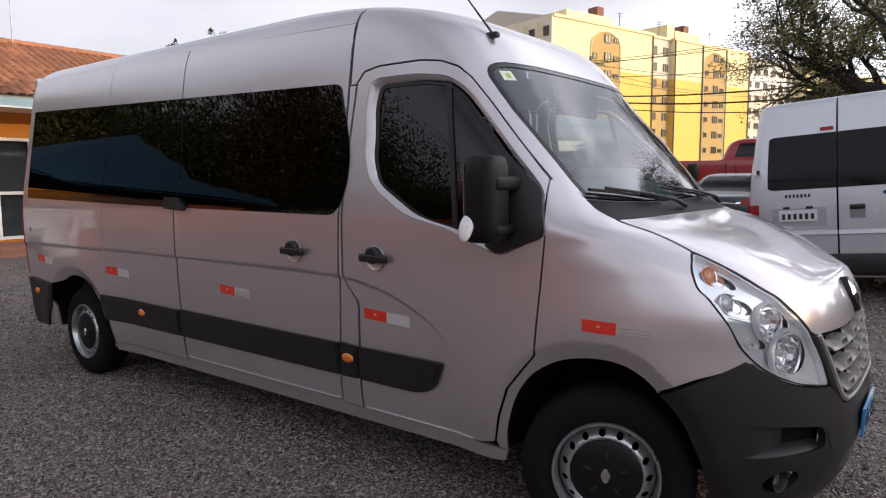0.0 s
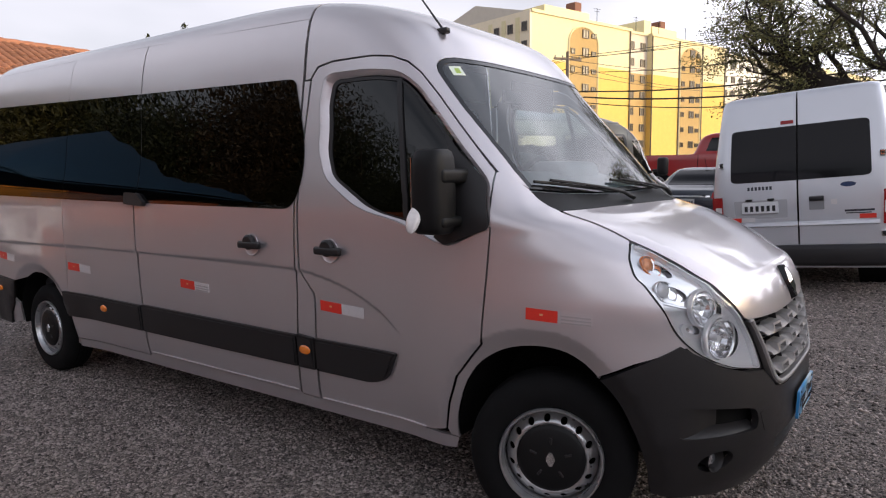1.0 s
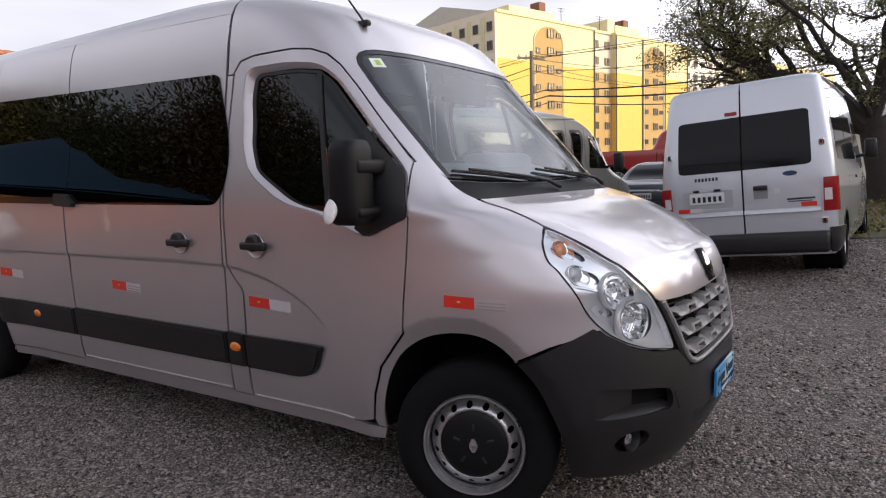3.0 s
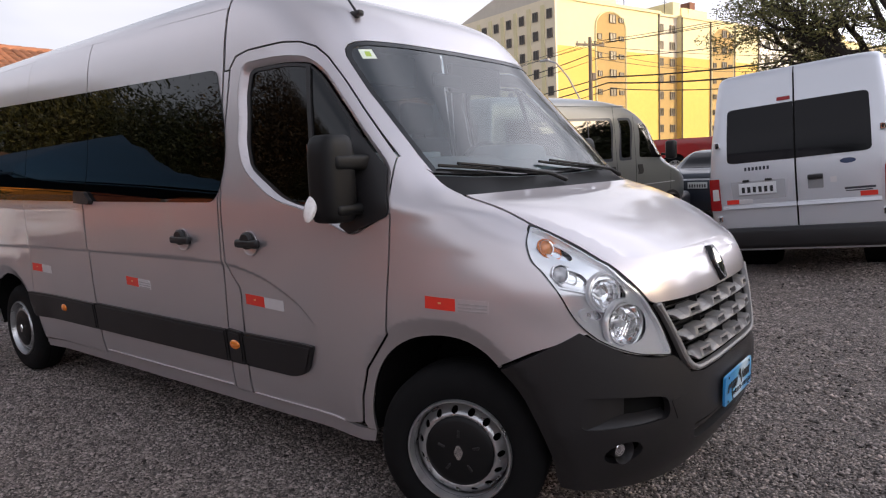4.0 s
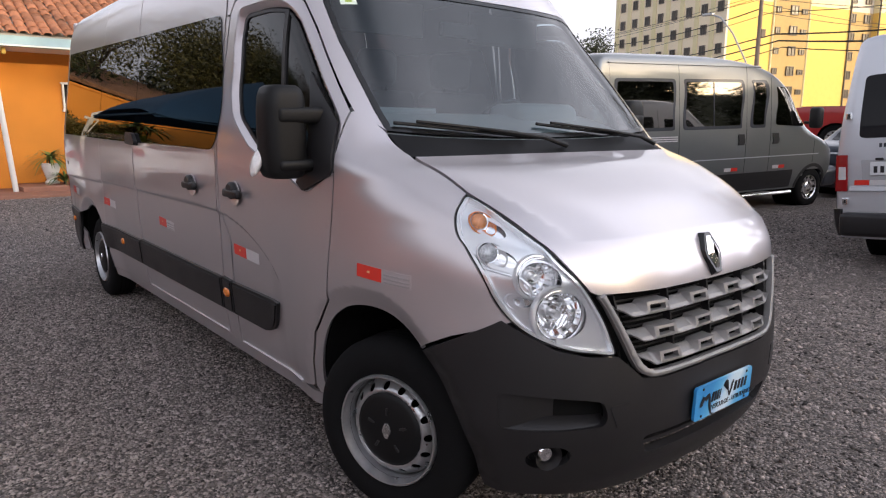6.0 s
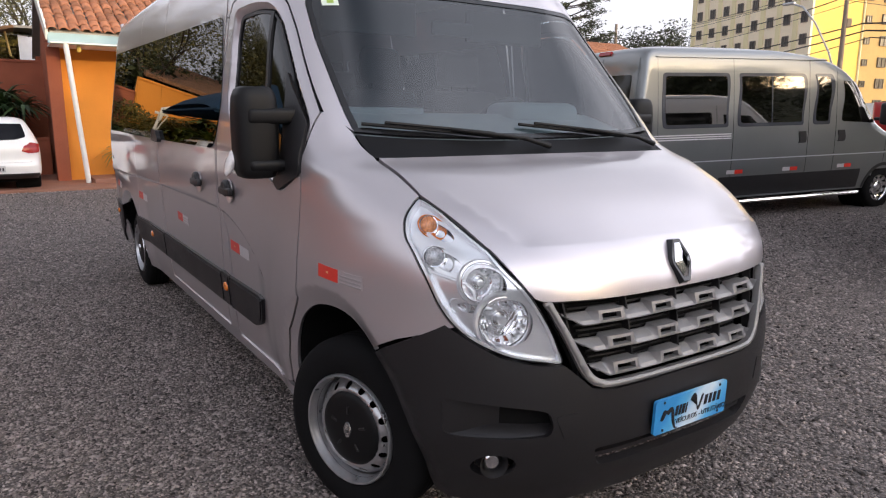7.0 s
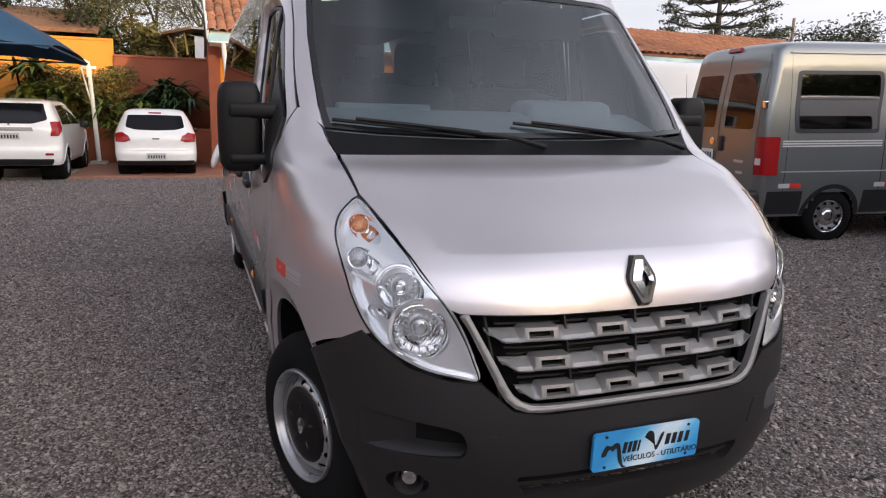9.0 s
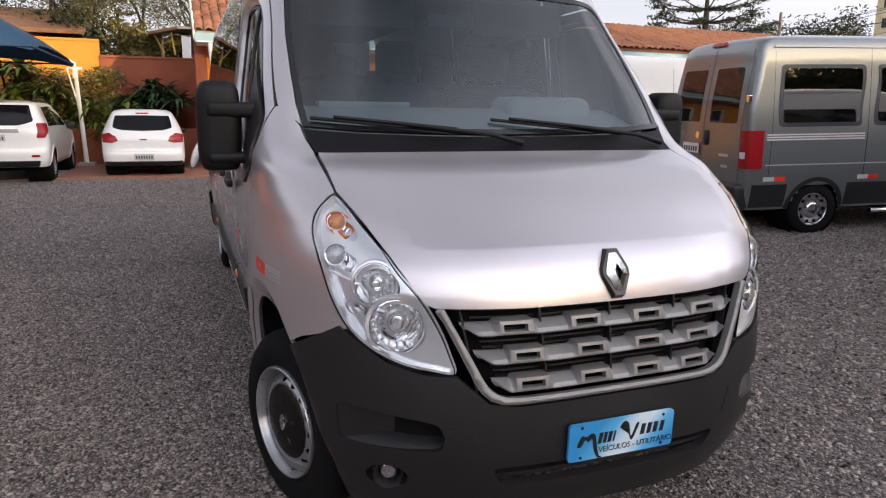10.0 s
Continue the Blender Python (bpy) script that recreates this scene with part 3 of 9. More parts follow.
    panel("divider_bar", van_skin, [("x", -0.822, 1.955), ("x", -0.795, 1.95), ("x", -0.688, 1.30), ("x", -0.715, 1.305)], BLACK_PLASTIC, door, off=-0.017, thick=0.012, gap=0, **k)
    panel("mirror_sail", van_skin, [("x", -0.52, 1.672), ("x", -0.463, 1.615), ("x", -0.305, 1.468), ("x", -0.272, 1.275), ("x", -0.478, 1.203), ("x", -0.535, 1.235)], BLACK_PLASTIC, door, r=0.012, off=0.008, thick=0.02, gap=0, **k)
    # pillar strip between the two doors
    strip = [("x", -1.462, 0.352), ("x", -1.325, 0.35), ("x", -1.315, 0.6), ("x", -1.300, 0.885), ("x", -1.312, 0.92), ("x", -1.384, 1.0), ("x", -1.396, 1.02), ("x", -1.400, 1.30), ("x", -1.393, 1.60), ("x", -1.366, 1.98), ("x", -1.410, 1.98), ("x", -1.413, 1.42), ("x", -1.423, 0.9)]
    panel("centre_pillar", van_skin, trace(van_skin, strip, side), SILVER, van, raw=True, **k)
    # wing
    wing = [("x", -0.286, 0.80), ("x", -0.268, 1.05), ("x", -0.254, 1.28), ("x", -0.286, 1.5115), ("x", -0.276, 1.516), ("f", 0.8245, 1.474), ("f", 0.803, 1.437), ("f", 0.796, 1.40), ("f", 0.776, 1.352), ("f", 0.776, 1.30), ("f", 0.768, 1.236)] + HEAD_EDGE[3:31] + [("x", 0.33, 0.785), ("x", 0.190, 0.716)]
    wing += front_arch(62, 180, 26) + [("x", -0.452, 0.332), ("x", -0.492, 0.342), ("x", -0.503, 0.375), ("x", -0.473, 0.50), ("x", -0.423, 0.634), ("x", -0.343, 0.734)]
    P = trace(van_skin, wing, side, 0.02)
    panel("front_wing", van_skin, P, SILVER, van, raw=True, step=(0.010, 0.011), **k)
    # sill
    panel("sill", van_skin, [("x", -3.93, 0.278), ("x", -0.47, 0.278), ("x", -0.456, 0.33), ("x", -0.50, 0.340), ("x", -0.60, 0.348), ("x", -1.32, 0.347), ("x", -1.462, 0.348), ("x", -1.475, 0.358), ("x", -2.90, 0.361), ("x", -2.915, 0.341), ("x", -3.87, 0.340), ("x", -3.90, 0.32)], SILVER, van, off=-0.006, **k)
    # folded hems along the feet of the doors
    for x0, x1, z0, own in ((-1.30, -0.62, 0.3535, door), (-2.885, -1.485, 0.3675, slide)):
        panel("door_hem", van_skin, [("x", x0, z0), ("x", x1, z0), ("x", x1, z0 + 0.007), ("x", x0, z0 + 0.007)], SILVER, own, off=0.007, thick=0.012, gap=0, **k)
    # side moulding in black, in four lengths
    for x0, x1, end in ((-3.905, -2.92, 0), (-2.905, -1.452, 0), (-1.44, -1.318, 0), (-1.305, -0.762, 1)):
        if end:
            pts, rr = [("x", x0, 0.512), ("x", -0.93, 0.512), ("x", -0.83, 0.545), ("x", x1, 0.684), ("x", x0, 0.682)], [0.004, 0.05, 0.06, 0.012, 0.004]
        else:
            pts, rr = [("x", x0, 0.512), ("x", x1, 0.512), ("x", x1, 0.682), ("x", x0, 0.69)], 0.008
        P = finer(rounded(np.array([(van_skin.u(a, c, z, side), van_skin.v(z)) for a, c, z in pts]), rr), 0.02)
        panel("side_moulding", van_skin, P, BLACK_PLASTIC, van, raw=True, off=0.016, thick=0.018, gap=0.0, **k)
        panel("moulding_face", van_skin, shrunk(P, 0.014), BLACK_PLASTIC, van, raw=True, off=0.022, thick=0.008, gap=0.0, **k)
    for mx_ in (-1.378, -3.373, -5.0):
        s = van_skin.at(van_skin.u("x", mx_, 0.613, side), van_skin.v(0.613))
        bm = bmesh.new()
        bmesh.ops.create_uvsphere(bm, u_segments=20, v_segments=10, radius=1)
        bmesh.ops.scale(bm, vec=(0.042, 0.012, 0.025), verts=bm.verts)
        bmesh.ops.translate(bm, vec=(s[0], s[1] + side * 0.022, s[2]), verts=bm.verts)
        part("side_marker", bm, ORANGE_LENS, van, "amber side marker lamp", smooth=True)
    # rear bumper corner
    bump = [("x", -5.30, 0.335), ("x", -5.17, 0.32), ("x", -4.90, 0.325), ("x", -4.80, 0.50), ("x", -4.755, 0.60), ("x", -4.70, 0.70), ("x", -5.20, 0.715), ("x", -5.31, 0.715)]
    panel("rear_bumper_corner", van_skin, bump, BLACK_PLASTIC, van, off=0.012, thick=0.02, **k)
    panel("lower_quarter", van_skin, [("x", -4.89, 0.345), ("x", -4.775, 0.345), ("x", -4.755, 0.50), ("x", -4.79, 0.55), ("x", -4.80, 0.50)], SILVER, van, off=-0.004, **k)
    panel("tail_lamp", van_skin, [("x", -5.285, 0.74), ("x", -5.215, 0.74), ("x", -5.225, 1.32), ("x", -5.30, 1.32)], RED_LENS, van, r=0.02, off=0.006, thick=0.01, label="tall red tail lamp", **k)
    # conspicuity film: one red and one white piece each
    for x0, z0, w, h in ((-0.082, 0.976, 0.131, 0.047), (-1.258, 0.885, 0.145, 0.052), (-2.455, 0.895, 0.140, 0.052), (-3.825, 0.905, 0.148, 0.054), (-4.98, 0.918, 0.148, 0.056)):
        dz = -0.035 * w if x0 > -0.5 else -0.006
        for nm, q, mt in (("red_reflector_strip", 0, RED_FILM), ("white_reflector_strip", 1, WING_FILM if x0 > -0.5 else WHITE_FILM)):
            a, b = x0 + q * (w + 0.001), x0 + (q + 1) * w
            panel(nm, van_skin, [("x", a, z0 - h + q * dz), ("x", b, z0 - h + (q + 1) * dz), ("x", b, z0 + (q + 1) * dz), ("x", a, z0 + q * dz)], mt, van, off=0.002, thick=0.001, gap=0, **k)
            if q and x0 in (-0.082, -2.455):
                for zz in (0.30, 0.58, 0.84):
                    panel("film_stripe", van_skin, [("x", a + 0.012, z0 - h * zz + 1.1 * dz), ("x", b - 0.004, z0 - h * zz + 1.9 * dz), ("x", b - 0.004, z0 - h * zz - 0.006 + 1.9 * dz), ("x", a + 0.012, z0 - h * zz - 0.006 + 1.1 * dz)], FILM_SILVER, van, off=0.0035, thick=0.001, gap=0, **k)
            elif not q:
                panel("film_mark", van_skin, [("x", a + 0.45 * w, z0 - 0.42 * h), ("x", a + 0.55 * w, z0 - 0.42 * h), ("x", a + 0.55 * w, z0 - 0.58 * h), ("x", a + 0.45 * w, z0 - 0.58 * h)], BULB_AMBER_FILM, van, off=0.0035, thick=0.001, gap=0, **k)
    # handles: a dished disc in the panel, and a pull across it
    for hx, own in ((-1.747, slide), (-1.160, door)):
        s = van_skin.at(van_skin.u("x", hx, 1.140, side), van_skin.v(1.140))
        part("handle_cup", join(lathe([(0.0, 0.004), (0.055, 0.004), (0.060, 0.008), (0.058, 0.010), (0.052, 0.0075), (0.0, 0.006)], 32)), SILVER, own, smooth=True).matrix_basis = Matrix.Translation((s[0], s[1] + (side * 0.002 if R else -0.008), s[2])) @ Matrix.Diagonal((1, side, 1, 1))
        bm = box((0.175, 0.030, 0.040), bevel=0.012, seg=3)
        b2 = lathe([(0.0, -0.012), (0.034, -0.012), (0.043, -0.004), (0.043, 0.012), (0.0, 0.012)], 28)
        bmesh.ops.scale(b2, vec=(1.05, 1, 0.95), verts=b2.verts)
        bmesh.ops.translate(b2, vec=(-0.005, 0, 0.014), verts=b2.verts)
        hb = part("door_handle", join(bm, b2), BLACK_PLASTIC, own, "black plastic pull handle", smooth=True)
        hb.matrix_basis = Matrix.Translation((s[0], s[1] + side * 0.026, s[2]))
    if R:
        # rail of the sliding door under the rear glass
        panel("door_rail", van_skin, [("x", -4.30, 1.374), ("x", -2.95, 1.352), ("x", -2.95, 1.388), ("x", -4.30, 1.405)], GLOSS_BLACK, van, off=0.016, thick=0.02, gap=0, **k)
        panel("rail_cover", van_skin, [("x", -2.98, 1.335), ("x", -2.78, 1.325), ("x", -2.76, 1.35), ("x", -2.84, 1.405), ("x", -2.98, 1.41)], BLACK_PLASTIC, slide, r=0.02, off=0.03, thick=0.04, gap=0, **k)
        panel("fuel_flap_cap", van_skin, arc(-5.06, 1.12, 0.018, 0, 340, 12), GLOSS_BLACK, van, off=0.003, thick=0.004, gap=0, **k)


van_side(-1)
van_side(1)

# cab roof with both windscreen pillars
half = [("R", -1.405, z) for z in np.linspace(1.985, 2.418, 16)]
pillar = [("R", -0.283, 1.5155), ("R", -0.390, 1.6275), ("R", -0.481, 1.7245), ("R", -0.598, 1.8525), ("R", -0.710, 1.9685), ("R", -0.778, 2.023), ("R", -0.86, 2.053), ("R", -0.968, 2.065), ("R", -1.22, 2.063), ("R", -1.320, 2.045), ("R", -1.362, 1.995), ("R", -1.364, 1.985)]
SCREEN = [("y", -0.40, 2.052), ("y", -0.65, 2.047), ("y", -0.705, 2.039), ("y", -0.742, 2.024), ("y", -0.766, 2.000), ("y", -0.780, 1.965), ("y", -0.800, 1.80), ("y", -0.806, 1.643), ("y", -0.806, 1.52), ("y", -0.798, 1.44)]
mid_top = [("y", 0.0, 2.055)]
outer = [(k2, c, z + 0.0) for k2, c, z in SCREEN]
cab = half + [({"R": "L"}[k2], c, z) for k2, c, z in reversed(half)] + [({"R": "L"}[k2], c, z) for k2, c, z in reversed(pillar)]
cab += [(k2, -c, z) for k2, c, z in reversed(outer)] + mid_top + outer + pillar
panel("cab_roof", van_skin, trace(van_skin, cab), SILVER, van, raw=True, step=(0.05, 0.03))
# long roof behind
front_edge = [("R", -1.416, z) for z in np.linspace(2.30, 2.424, 10)]
seam_pts = [("R", q, z) for q, z in SEAM]
roof_half = seam_pts + front_edge
loop = roof_half + [({"R": "L"}[a], c, z) for a, c, z in reversed(roof_half)] + [("L", -4.6, 2.472), ("L", -3.6, 2.4745), ("L", -2.5, 2.4745), ("y", 0.0, 2.4745), ("R", -2.5, 2.4745), ("R", -3.6, 2.4745), ("R", -4.6, 2.472)]
P = np.array([(van_skin.u(a, c, z), van_skin.v(z)) for a, c, z in loop])
panel("roof", van_skin, finer(P, 0.05), SILVER, van, raw=True, step=(0.15, 0.03))
ring = van_skin.at(np.linspace(-math.pi - 4.3, math.pi + 4.3, 80), np.full(80, van_skin.vt[-1] - 0.001))
bm = bmesh.new()
bm.faces.new([bm.verts.new(p) for p in ring])
part("roof_skin", bm, SILVER, van)
# windscreen: black edge, glass, cowl
screen_half = SCREEN + [("y", -0.6, 1.424), ("y", -0.3, 1.414), ("y", 0.0, 1.411)]
scr = screen_half + [(a, -c, z) for a, c, z in reversed(screen_half[:-1])] + [("y", 0.0, 2.055)]
SP = finer(np.array([(van_skin.u(a, c, z), van_skin.v(z)) for a, c, z in scr]), 0.03)
wind = panel("windscreen", van_skin, SP, CLEAR_GLASS, van, raw=True, off=-0.004, thick=0.0, gap=0.004, label="large clear windscreen", step=(0.05, 0.05))
wind.visible_shadow = False
panel("windscreen_seal", van_skin, SP, GLOSS_BLACK, van, [shrunk(SP, 0.027)], raw=True, off=-0.001, thick=0.012, gap=0.002)
cowl_half = [("y", 0.0, 1.407), ("y", -0.3, 1.410), ("y", -0.6, 1.420), ("y", -0.797, 1.434), ("y", -0.790, 1.40), ("y", -0.772, 1.352), ("y", -0.3, 1.352), ("y", 0.0, 1.352)]
cw = cowl_half + [(a, -c, z) for a, c, z in reversed(cowl_half[1:-1])]
panel("cowl", van_skin, finer(np.array([(van_skin.u(a, c, z), van_skin.v(z)) for a, c, z in cw]), 0.03), COWL, van, raw=True, off=-0.006, label="black plastic scuttle panel")
# bonnet
bon = [("y", 0.0, 1.347), ("y", -0.4, 1.347), ("y", -0.768, 1.346), ("y", -0.769, 1.29), ("y", -0.766, 1.238), ("y", -0.716, 1.157), ("y", -0.662, 1.058), ("y", -0.612, 0.975), ("y", -0.590, 0.945), ("y", -0.565, 0.934), ("y", -0.3, 0.927), ("y", 0.0, 0.925)]
bl = bon + [(a, -c, z) for a, c, z in reversed(bon[1:-1])]
panel("bonnet", van_skin, trace(van_skin, bl), SILVER, van, raw=True, step=(0.02, 0.008), off=0.003, label="silver bonnet")
# front bumper with its vents
def skin(pts, side=-1):
    return np.array([(van_skin.u(a, c, z, side), van_skin.v(z)) for a, c, z in pts])
bh = [("y", 0.0, 0.643), ("y", -0.33, 0.640), ("y", -0.42, 0.655), ("y", -0.468, 0.70), ("y", -0.508, 0.735), ("y", -0.60, 0.742), ("y", -0.690, 0.768), ("y", -0.770, 0.830), ("y", -0.800, 0.858), ("R", 0.33, 0.777), ("R", 0.197, 0.708)]
bh += front_arch(58, -10, 14, "R") + [("R", 0.36, 0.235), ("y", -0.60, 0.225), ("y", 0.0, 0.224)]
bb = bh + [({"R": "L"}.get(a, a), -c if a == "y" else c, z) for a, c, z in reversed(bh[1:-1])]
holes = []
for s in (-1, 1):
    slot = finer(rounded(skin([("f", 0.800, 0.618), ("f", 0.70, 0.610), ("f", 0.61, 0.599), ("f", 0.562, 0.588), ("f", 0.547, 0.545), ("f", 0.556, 0.511), ("f", 0.65, 0.505), ("f", 0.763, 0.500), ("f", 0.792, 0.503)], s), 0.018), 0.012)
    fog = skin([("f", 0.678 + 0.046 * math.cos(a), 0.398 + 0.043 * math.sin(a)) for a in np.linspace(0, 2 * math.pi, 24, endpoint=False)], s)
    holes += [slot, fog]
low = finer(rounded(skin([("y", -0.405, 0.446), ("y", 0.405, 0.446), ("y", 0.375, 0.378), ("y", -0.375, 0.378)]), 0.02), 0.02)
panel("front_bumper", van_skin, trace(van_skin, bb), BLACK_PLASTIC, van, holes + [low], raw=True, off=0.006, thick=0.03, step=(0.03, 0.025), label="unpainted black front bumper")
for s in (-1, 1):
    panel("vent_floor", van_skin, holes[0 if s < 0 else 2], DARK, van, raw=True, off=-0.05, thick=0.01, gap=-0.04)
    # the vent's outer wall runs in as a ramp, and its lower lip as a shelf
    ramp_v, ramp_f, ni, nj = [], [], 9, 5
    for i in range(ni):
        t = i / (ni - 1)
        a = 0.812 - 0.125 * t
        for j in range(nj):
            z = 0.484 + (0.640 - 0.484) * j / (nj - 1)
            u, v = van_skin.u("f", a, z, s), van_skin.v(z)
            ramp_v.append(np.ravel(van_skin.at(u, v)) + (0.004 - 0.052 * float(smooth01(0.05, 1.0, t))) * np.ravel(van_skin.normal(u, v)))
    ramp_f = [(i * nj + j, (i + 1) * nj + j, (i + 1) * nj + j + 1, i * nj + j + 1) for i in range(ni - 1) for j in range(nj - 1)]
    mesh_object("vent_ramp", ramp_v, ramp_f, BLACK_PLASTIC, van)
    ramp_v, ni = [], 16
    for i in range(ni):
        a = 0.842 - 0.300 * i / (ni - 1)
        for z, o in ((0.496, 0.003), (0.506, -0.008), (0.520, -0.030), (0.530, -0.048)):
            u, v = van_skin.u("f", a, z, s), van_skin.v(z)
            ramp_v.append(np.ravel(van_skin.at(u, v)) + o * np.ravel(van_skin.normal(u, v)))
    ramp_f = [(i * 4 + j, (i + 1) * 4 + j, (i + 1) * 4 + j + 1, i * 4 + j + 1) for i in range(ni - 1) for j in range(3)]
    mesh_object("vent_shelf", ramp_v, ramp_f, BLACK_PLASTIC, van)
    c = van_skin.at(van_skin.u("f", 0.678, 0.398, s), van_skin.v(0.398))
    d = Vector((0.92, 0.38 * s, -0.02)).to_track_quat("Z", "Y").to_matrix().to_4x4()
    lamp = part("fog_lamp", lathe([(0.0, 0.002), (0.022, 0.003), (0.028, -0.001), (0.030, -0.05), (0.0, -0.055)], 14, "z"), CHROME, van, "round front fog lamp", smooth=True)
    lamp.matrix_basis = Matrix.Translation(Vector(c) + Vector((-0.022, -0.008 * s, 0))) @ d
    cup = part("fog_lamp_surround", lathe([(0.047, 0.004), (0.040, -0.006), (0.034, -0.030), (0.032, -0.06), (0.05, -0.06)], 28, "z"), BLACK_PLASTIC, van, smooth=True)
    cup.matrix_basis = Matrix.Translation(Vector(c) + Vector((-0.004, -0.002 * s, 0))) @ d
    panel("tow_cover", van_skin, finer(rounded(skin([("f", 0.540, 0.572), ("f", 0.468, 0.582), ("f", 0.440, 0.500), ("f", 0.510, 0.491)], s), 0.01), 0.02), BLACK_PLASTIC, van, raw=True, off=0.0085, thick=0.004, gap=0)
panel("lower_grille", van_skin, low, DARK, van, raw=True, off=-0.06, thick=0.01, gap=-0.04)
for z in (0.408,):
    panel("lower_grille_bar", van_skin, finer(skin([("y", -0.39, z - 0.008), ("y", 0.39, z - 0.008), ("y", 0.39, z + 0.008), ("y", -0.39, z + 0.008)]), 0.03), BLACK_PLASTIC, van, raw=True, off=-0.012, thick=0.02, gap=0)
# grille: frame, three waved bars with slots, dark radiator behind
gh = [("y", 0.0, 0.648), ("y", -0.34, 0.646), ("y", -0.385, 0.650), ("y", -0.420, 0.664), ("y", -0.445, 0.686), ("y", -0.463, 0.716), ("y", -0.508, 0.815), ("y", -0.545, 0.895), ("y", -0.568, 0.930), ("y", -0.3, 0.924), ("y", 0.0, 0.922)]
GO = finer(skin(gh + [(a, -c, z) for a, c, z in reversed(gh[1:-1])]), 0.025)
gi = [("y", 0.0, 0.668), ("y", -0.33, 0.668), ("y", -0.368, 0.671), ("y", -0.397, 0.682), ("y", -0.418, 0.699), ("y", -0.436, 0.726), ("y", -0.482, 0.820), ("y", -0.520, 0.895), ("y", -0.543, 0.940), ("y", -0.3, 0.940), ("y", 0.0, 0.940)]
fr = [("y", -0.568, 0.930)] + [p for p in reversed(gh[:-3])] + [(a, -c, z) for a, c, z in gh[1:-2]] + [(a, -c, z) for a, c, z in reversed(gi[1:-2])] + [p for p in gi[:-2]]
soften(panel("grille_frame", van_skin, finer(skin(fr), 0.012), SATIN, van, raw=True, off=0.014, thick=0.03, gap=0.001, step=(0.02, 0.02)), 0.006, 3)
panel("radiator", van_skin, GO, DARK, van, raw=True, off=-0.075, thick=0.005, gap=0.01)


def half_width(z):
    return float(np.interp(z, [0.69, 0.712, 0.822, 0.895, 0.94], [0.38, 0.415, 0.468, 0.50, 0.52]))


def grille_bar(zc, centres):
    """A louvre across the grille that swells forward into four frames, each with a slot through it."""
    w = half_width(zc)
    ends = [c + d for c in centres for d in (-0.0375, -0.0365, 0.0365, 0.0375)]
    ys = np.unique(np.round(np.r_[np.linspace(-w, w, 141), ends], 5))
    rows, inner = [], []
    for y in ys:
        L = max([float(smooth01(-0.062, -0.052, y - c) * smooth01(0.074, 0.052, y - c)) for c in centres])
        slot = any(abs(y - c) < 0.037 for c in centres)
        end = float(smooth01(w - 0.055, w, abs(y)))
        lo, hi = -0.0215 + 0.004 * L + 0.024 * end, 0.013 + 0.009 * L
        # forward of the skin, above the bar's middle
        sect = [(-0.026, lo + 0.004), (0.002 + 0.006 * L, lo), (0.004 + 0.006 * L, lo + 0.004)]
        face = lambda h: (0.004 + 0.006 * L) - (1 - L) * 0.034 * smooth01(-0.018, 0.014, h) - 0.003 * L * smooth01(-0.018, 0.02, h)
        s0, s1 = max(lo + 0.005, -0.008), max(lo + 0.006, 0.012)
        dip = 0.020 if slot else 0.0
        sect += [(float(face(s0)), s0), (float(face(s0)) - dip, s0 + 0.0005), (float(face(s1)) - dip, s1 - 0.0005), (float(face(s1)), s1), (float(face(hi)) - 0.001, max(hi, s1 + 0.001)), (-0.040, max(hi, s1 + 0.001) + 0.002 * L)]
        u = van_skin.u("y", float(y), zc)
        p0 = np.ravel(van_skin.at(u, van_skin.v(zc)))
        lean = float(van_skin.xf(zc + 0.01) - van_skin.xf(zc - 0.01)) / 0.02
        rows.append([(p0[0] + d + lean * h, p0[1], zc + h) for d, h in sect])
        inner.append(slot)
    n = len(rows[0])
    verts = [p for r in rows for p in r]
    faces = [(i * n + j, (i + 1) * n + j, (i + 1) * n + j + 1, i * n + j + 1) for i in range(len(rows) - 1) for j in range(n - 1) if not (j == 4 and inner[i] and inner[i + 1])]
    bar = mesh_object("grille_bar", verts, faces, SATIN, van, "satin grey grille bar with four slots", angle=38)
    bm = bmesh.new()
    bm.from_mesh(bar.data)
    bmesh.ops.recalc_face_normals(bm, faces=bm.faces)
    bm.to_mesh(bar.data)
    bm.free()
    return bar


for zc, centres in ((0.874, (-0.336, -0.101, 0.124, 0.349)), (0.789, (-0.301, -0.084, 0.122, 0.322)), (0.704, (-0.286, -0.076, 0.114, 0.300))):
    grille_bar(zc, centres)
for q in (-0.90, -0.45, 0.0, 0.45, 0.90):
    panel("grille_upright", van_skin, finer(skin([("y", 0.50 * q - 0.003, 0.672), ("y", 0.50 * q + 0.003, 0.672), ("y", 0.55 * q + 0.003, 0.925), ("y", 0.55 * q - 0.003, 0.925)]), 0.03), BLACK_PLASTIC, van, raw=True, off=-0.02, thick=0.03, gap=0)
for k2 in range(12):
    z = 0.70 + k2 * 0.018
    w = half_width(z) * 0.92
    panel("radiator_fin", van_skin, finer(skin([("y", -w, z), ("y", w, z), ("y", w, z + 0.005), ("y", -w, z + 0.005)]), 0.05), BLACK_PLASTIC, van, raw=True, off=-0.055, thick=0.01, gap=0, step=(0.1, 0.1))
# badge: a dark faceted lozenge with a bright lozenge in it
b0 = van_skin.at(0.0, van_skin.v(1.012))
bt = Matrix.Translation(Vector(b0) + Vector((0.004, 0.012, 0))) @ pose(0, 0, 0, 0, -24, 0)


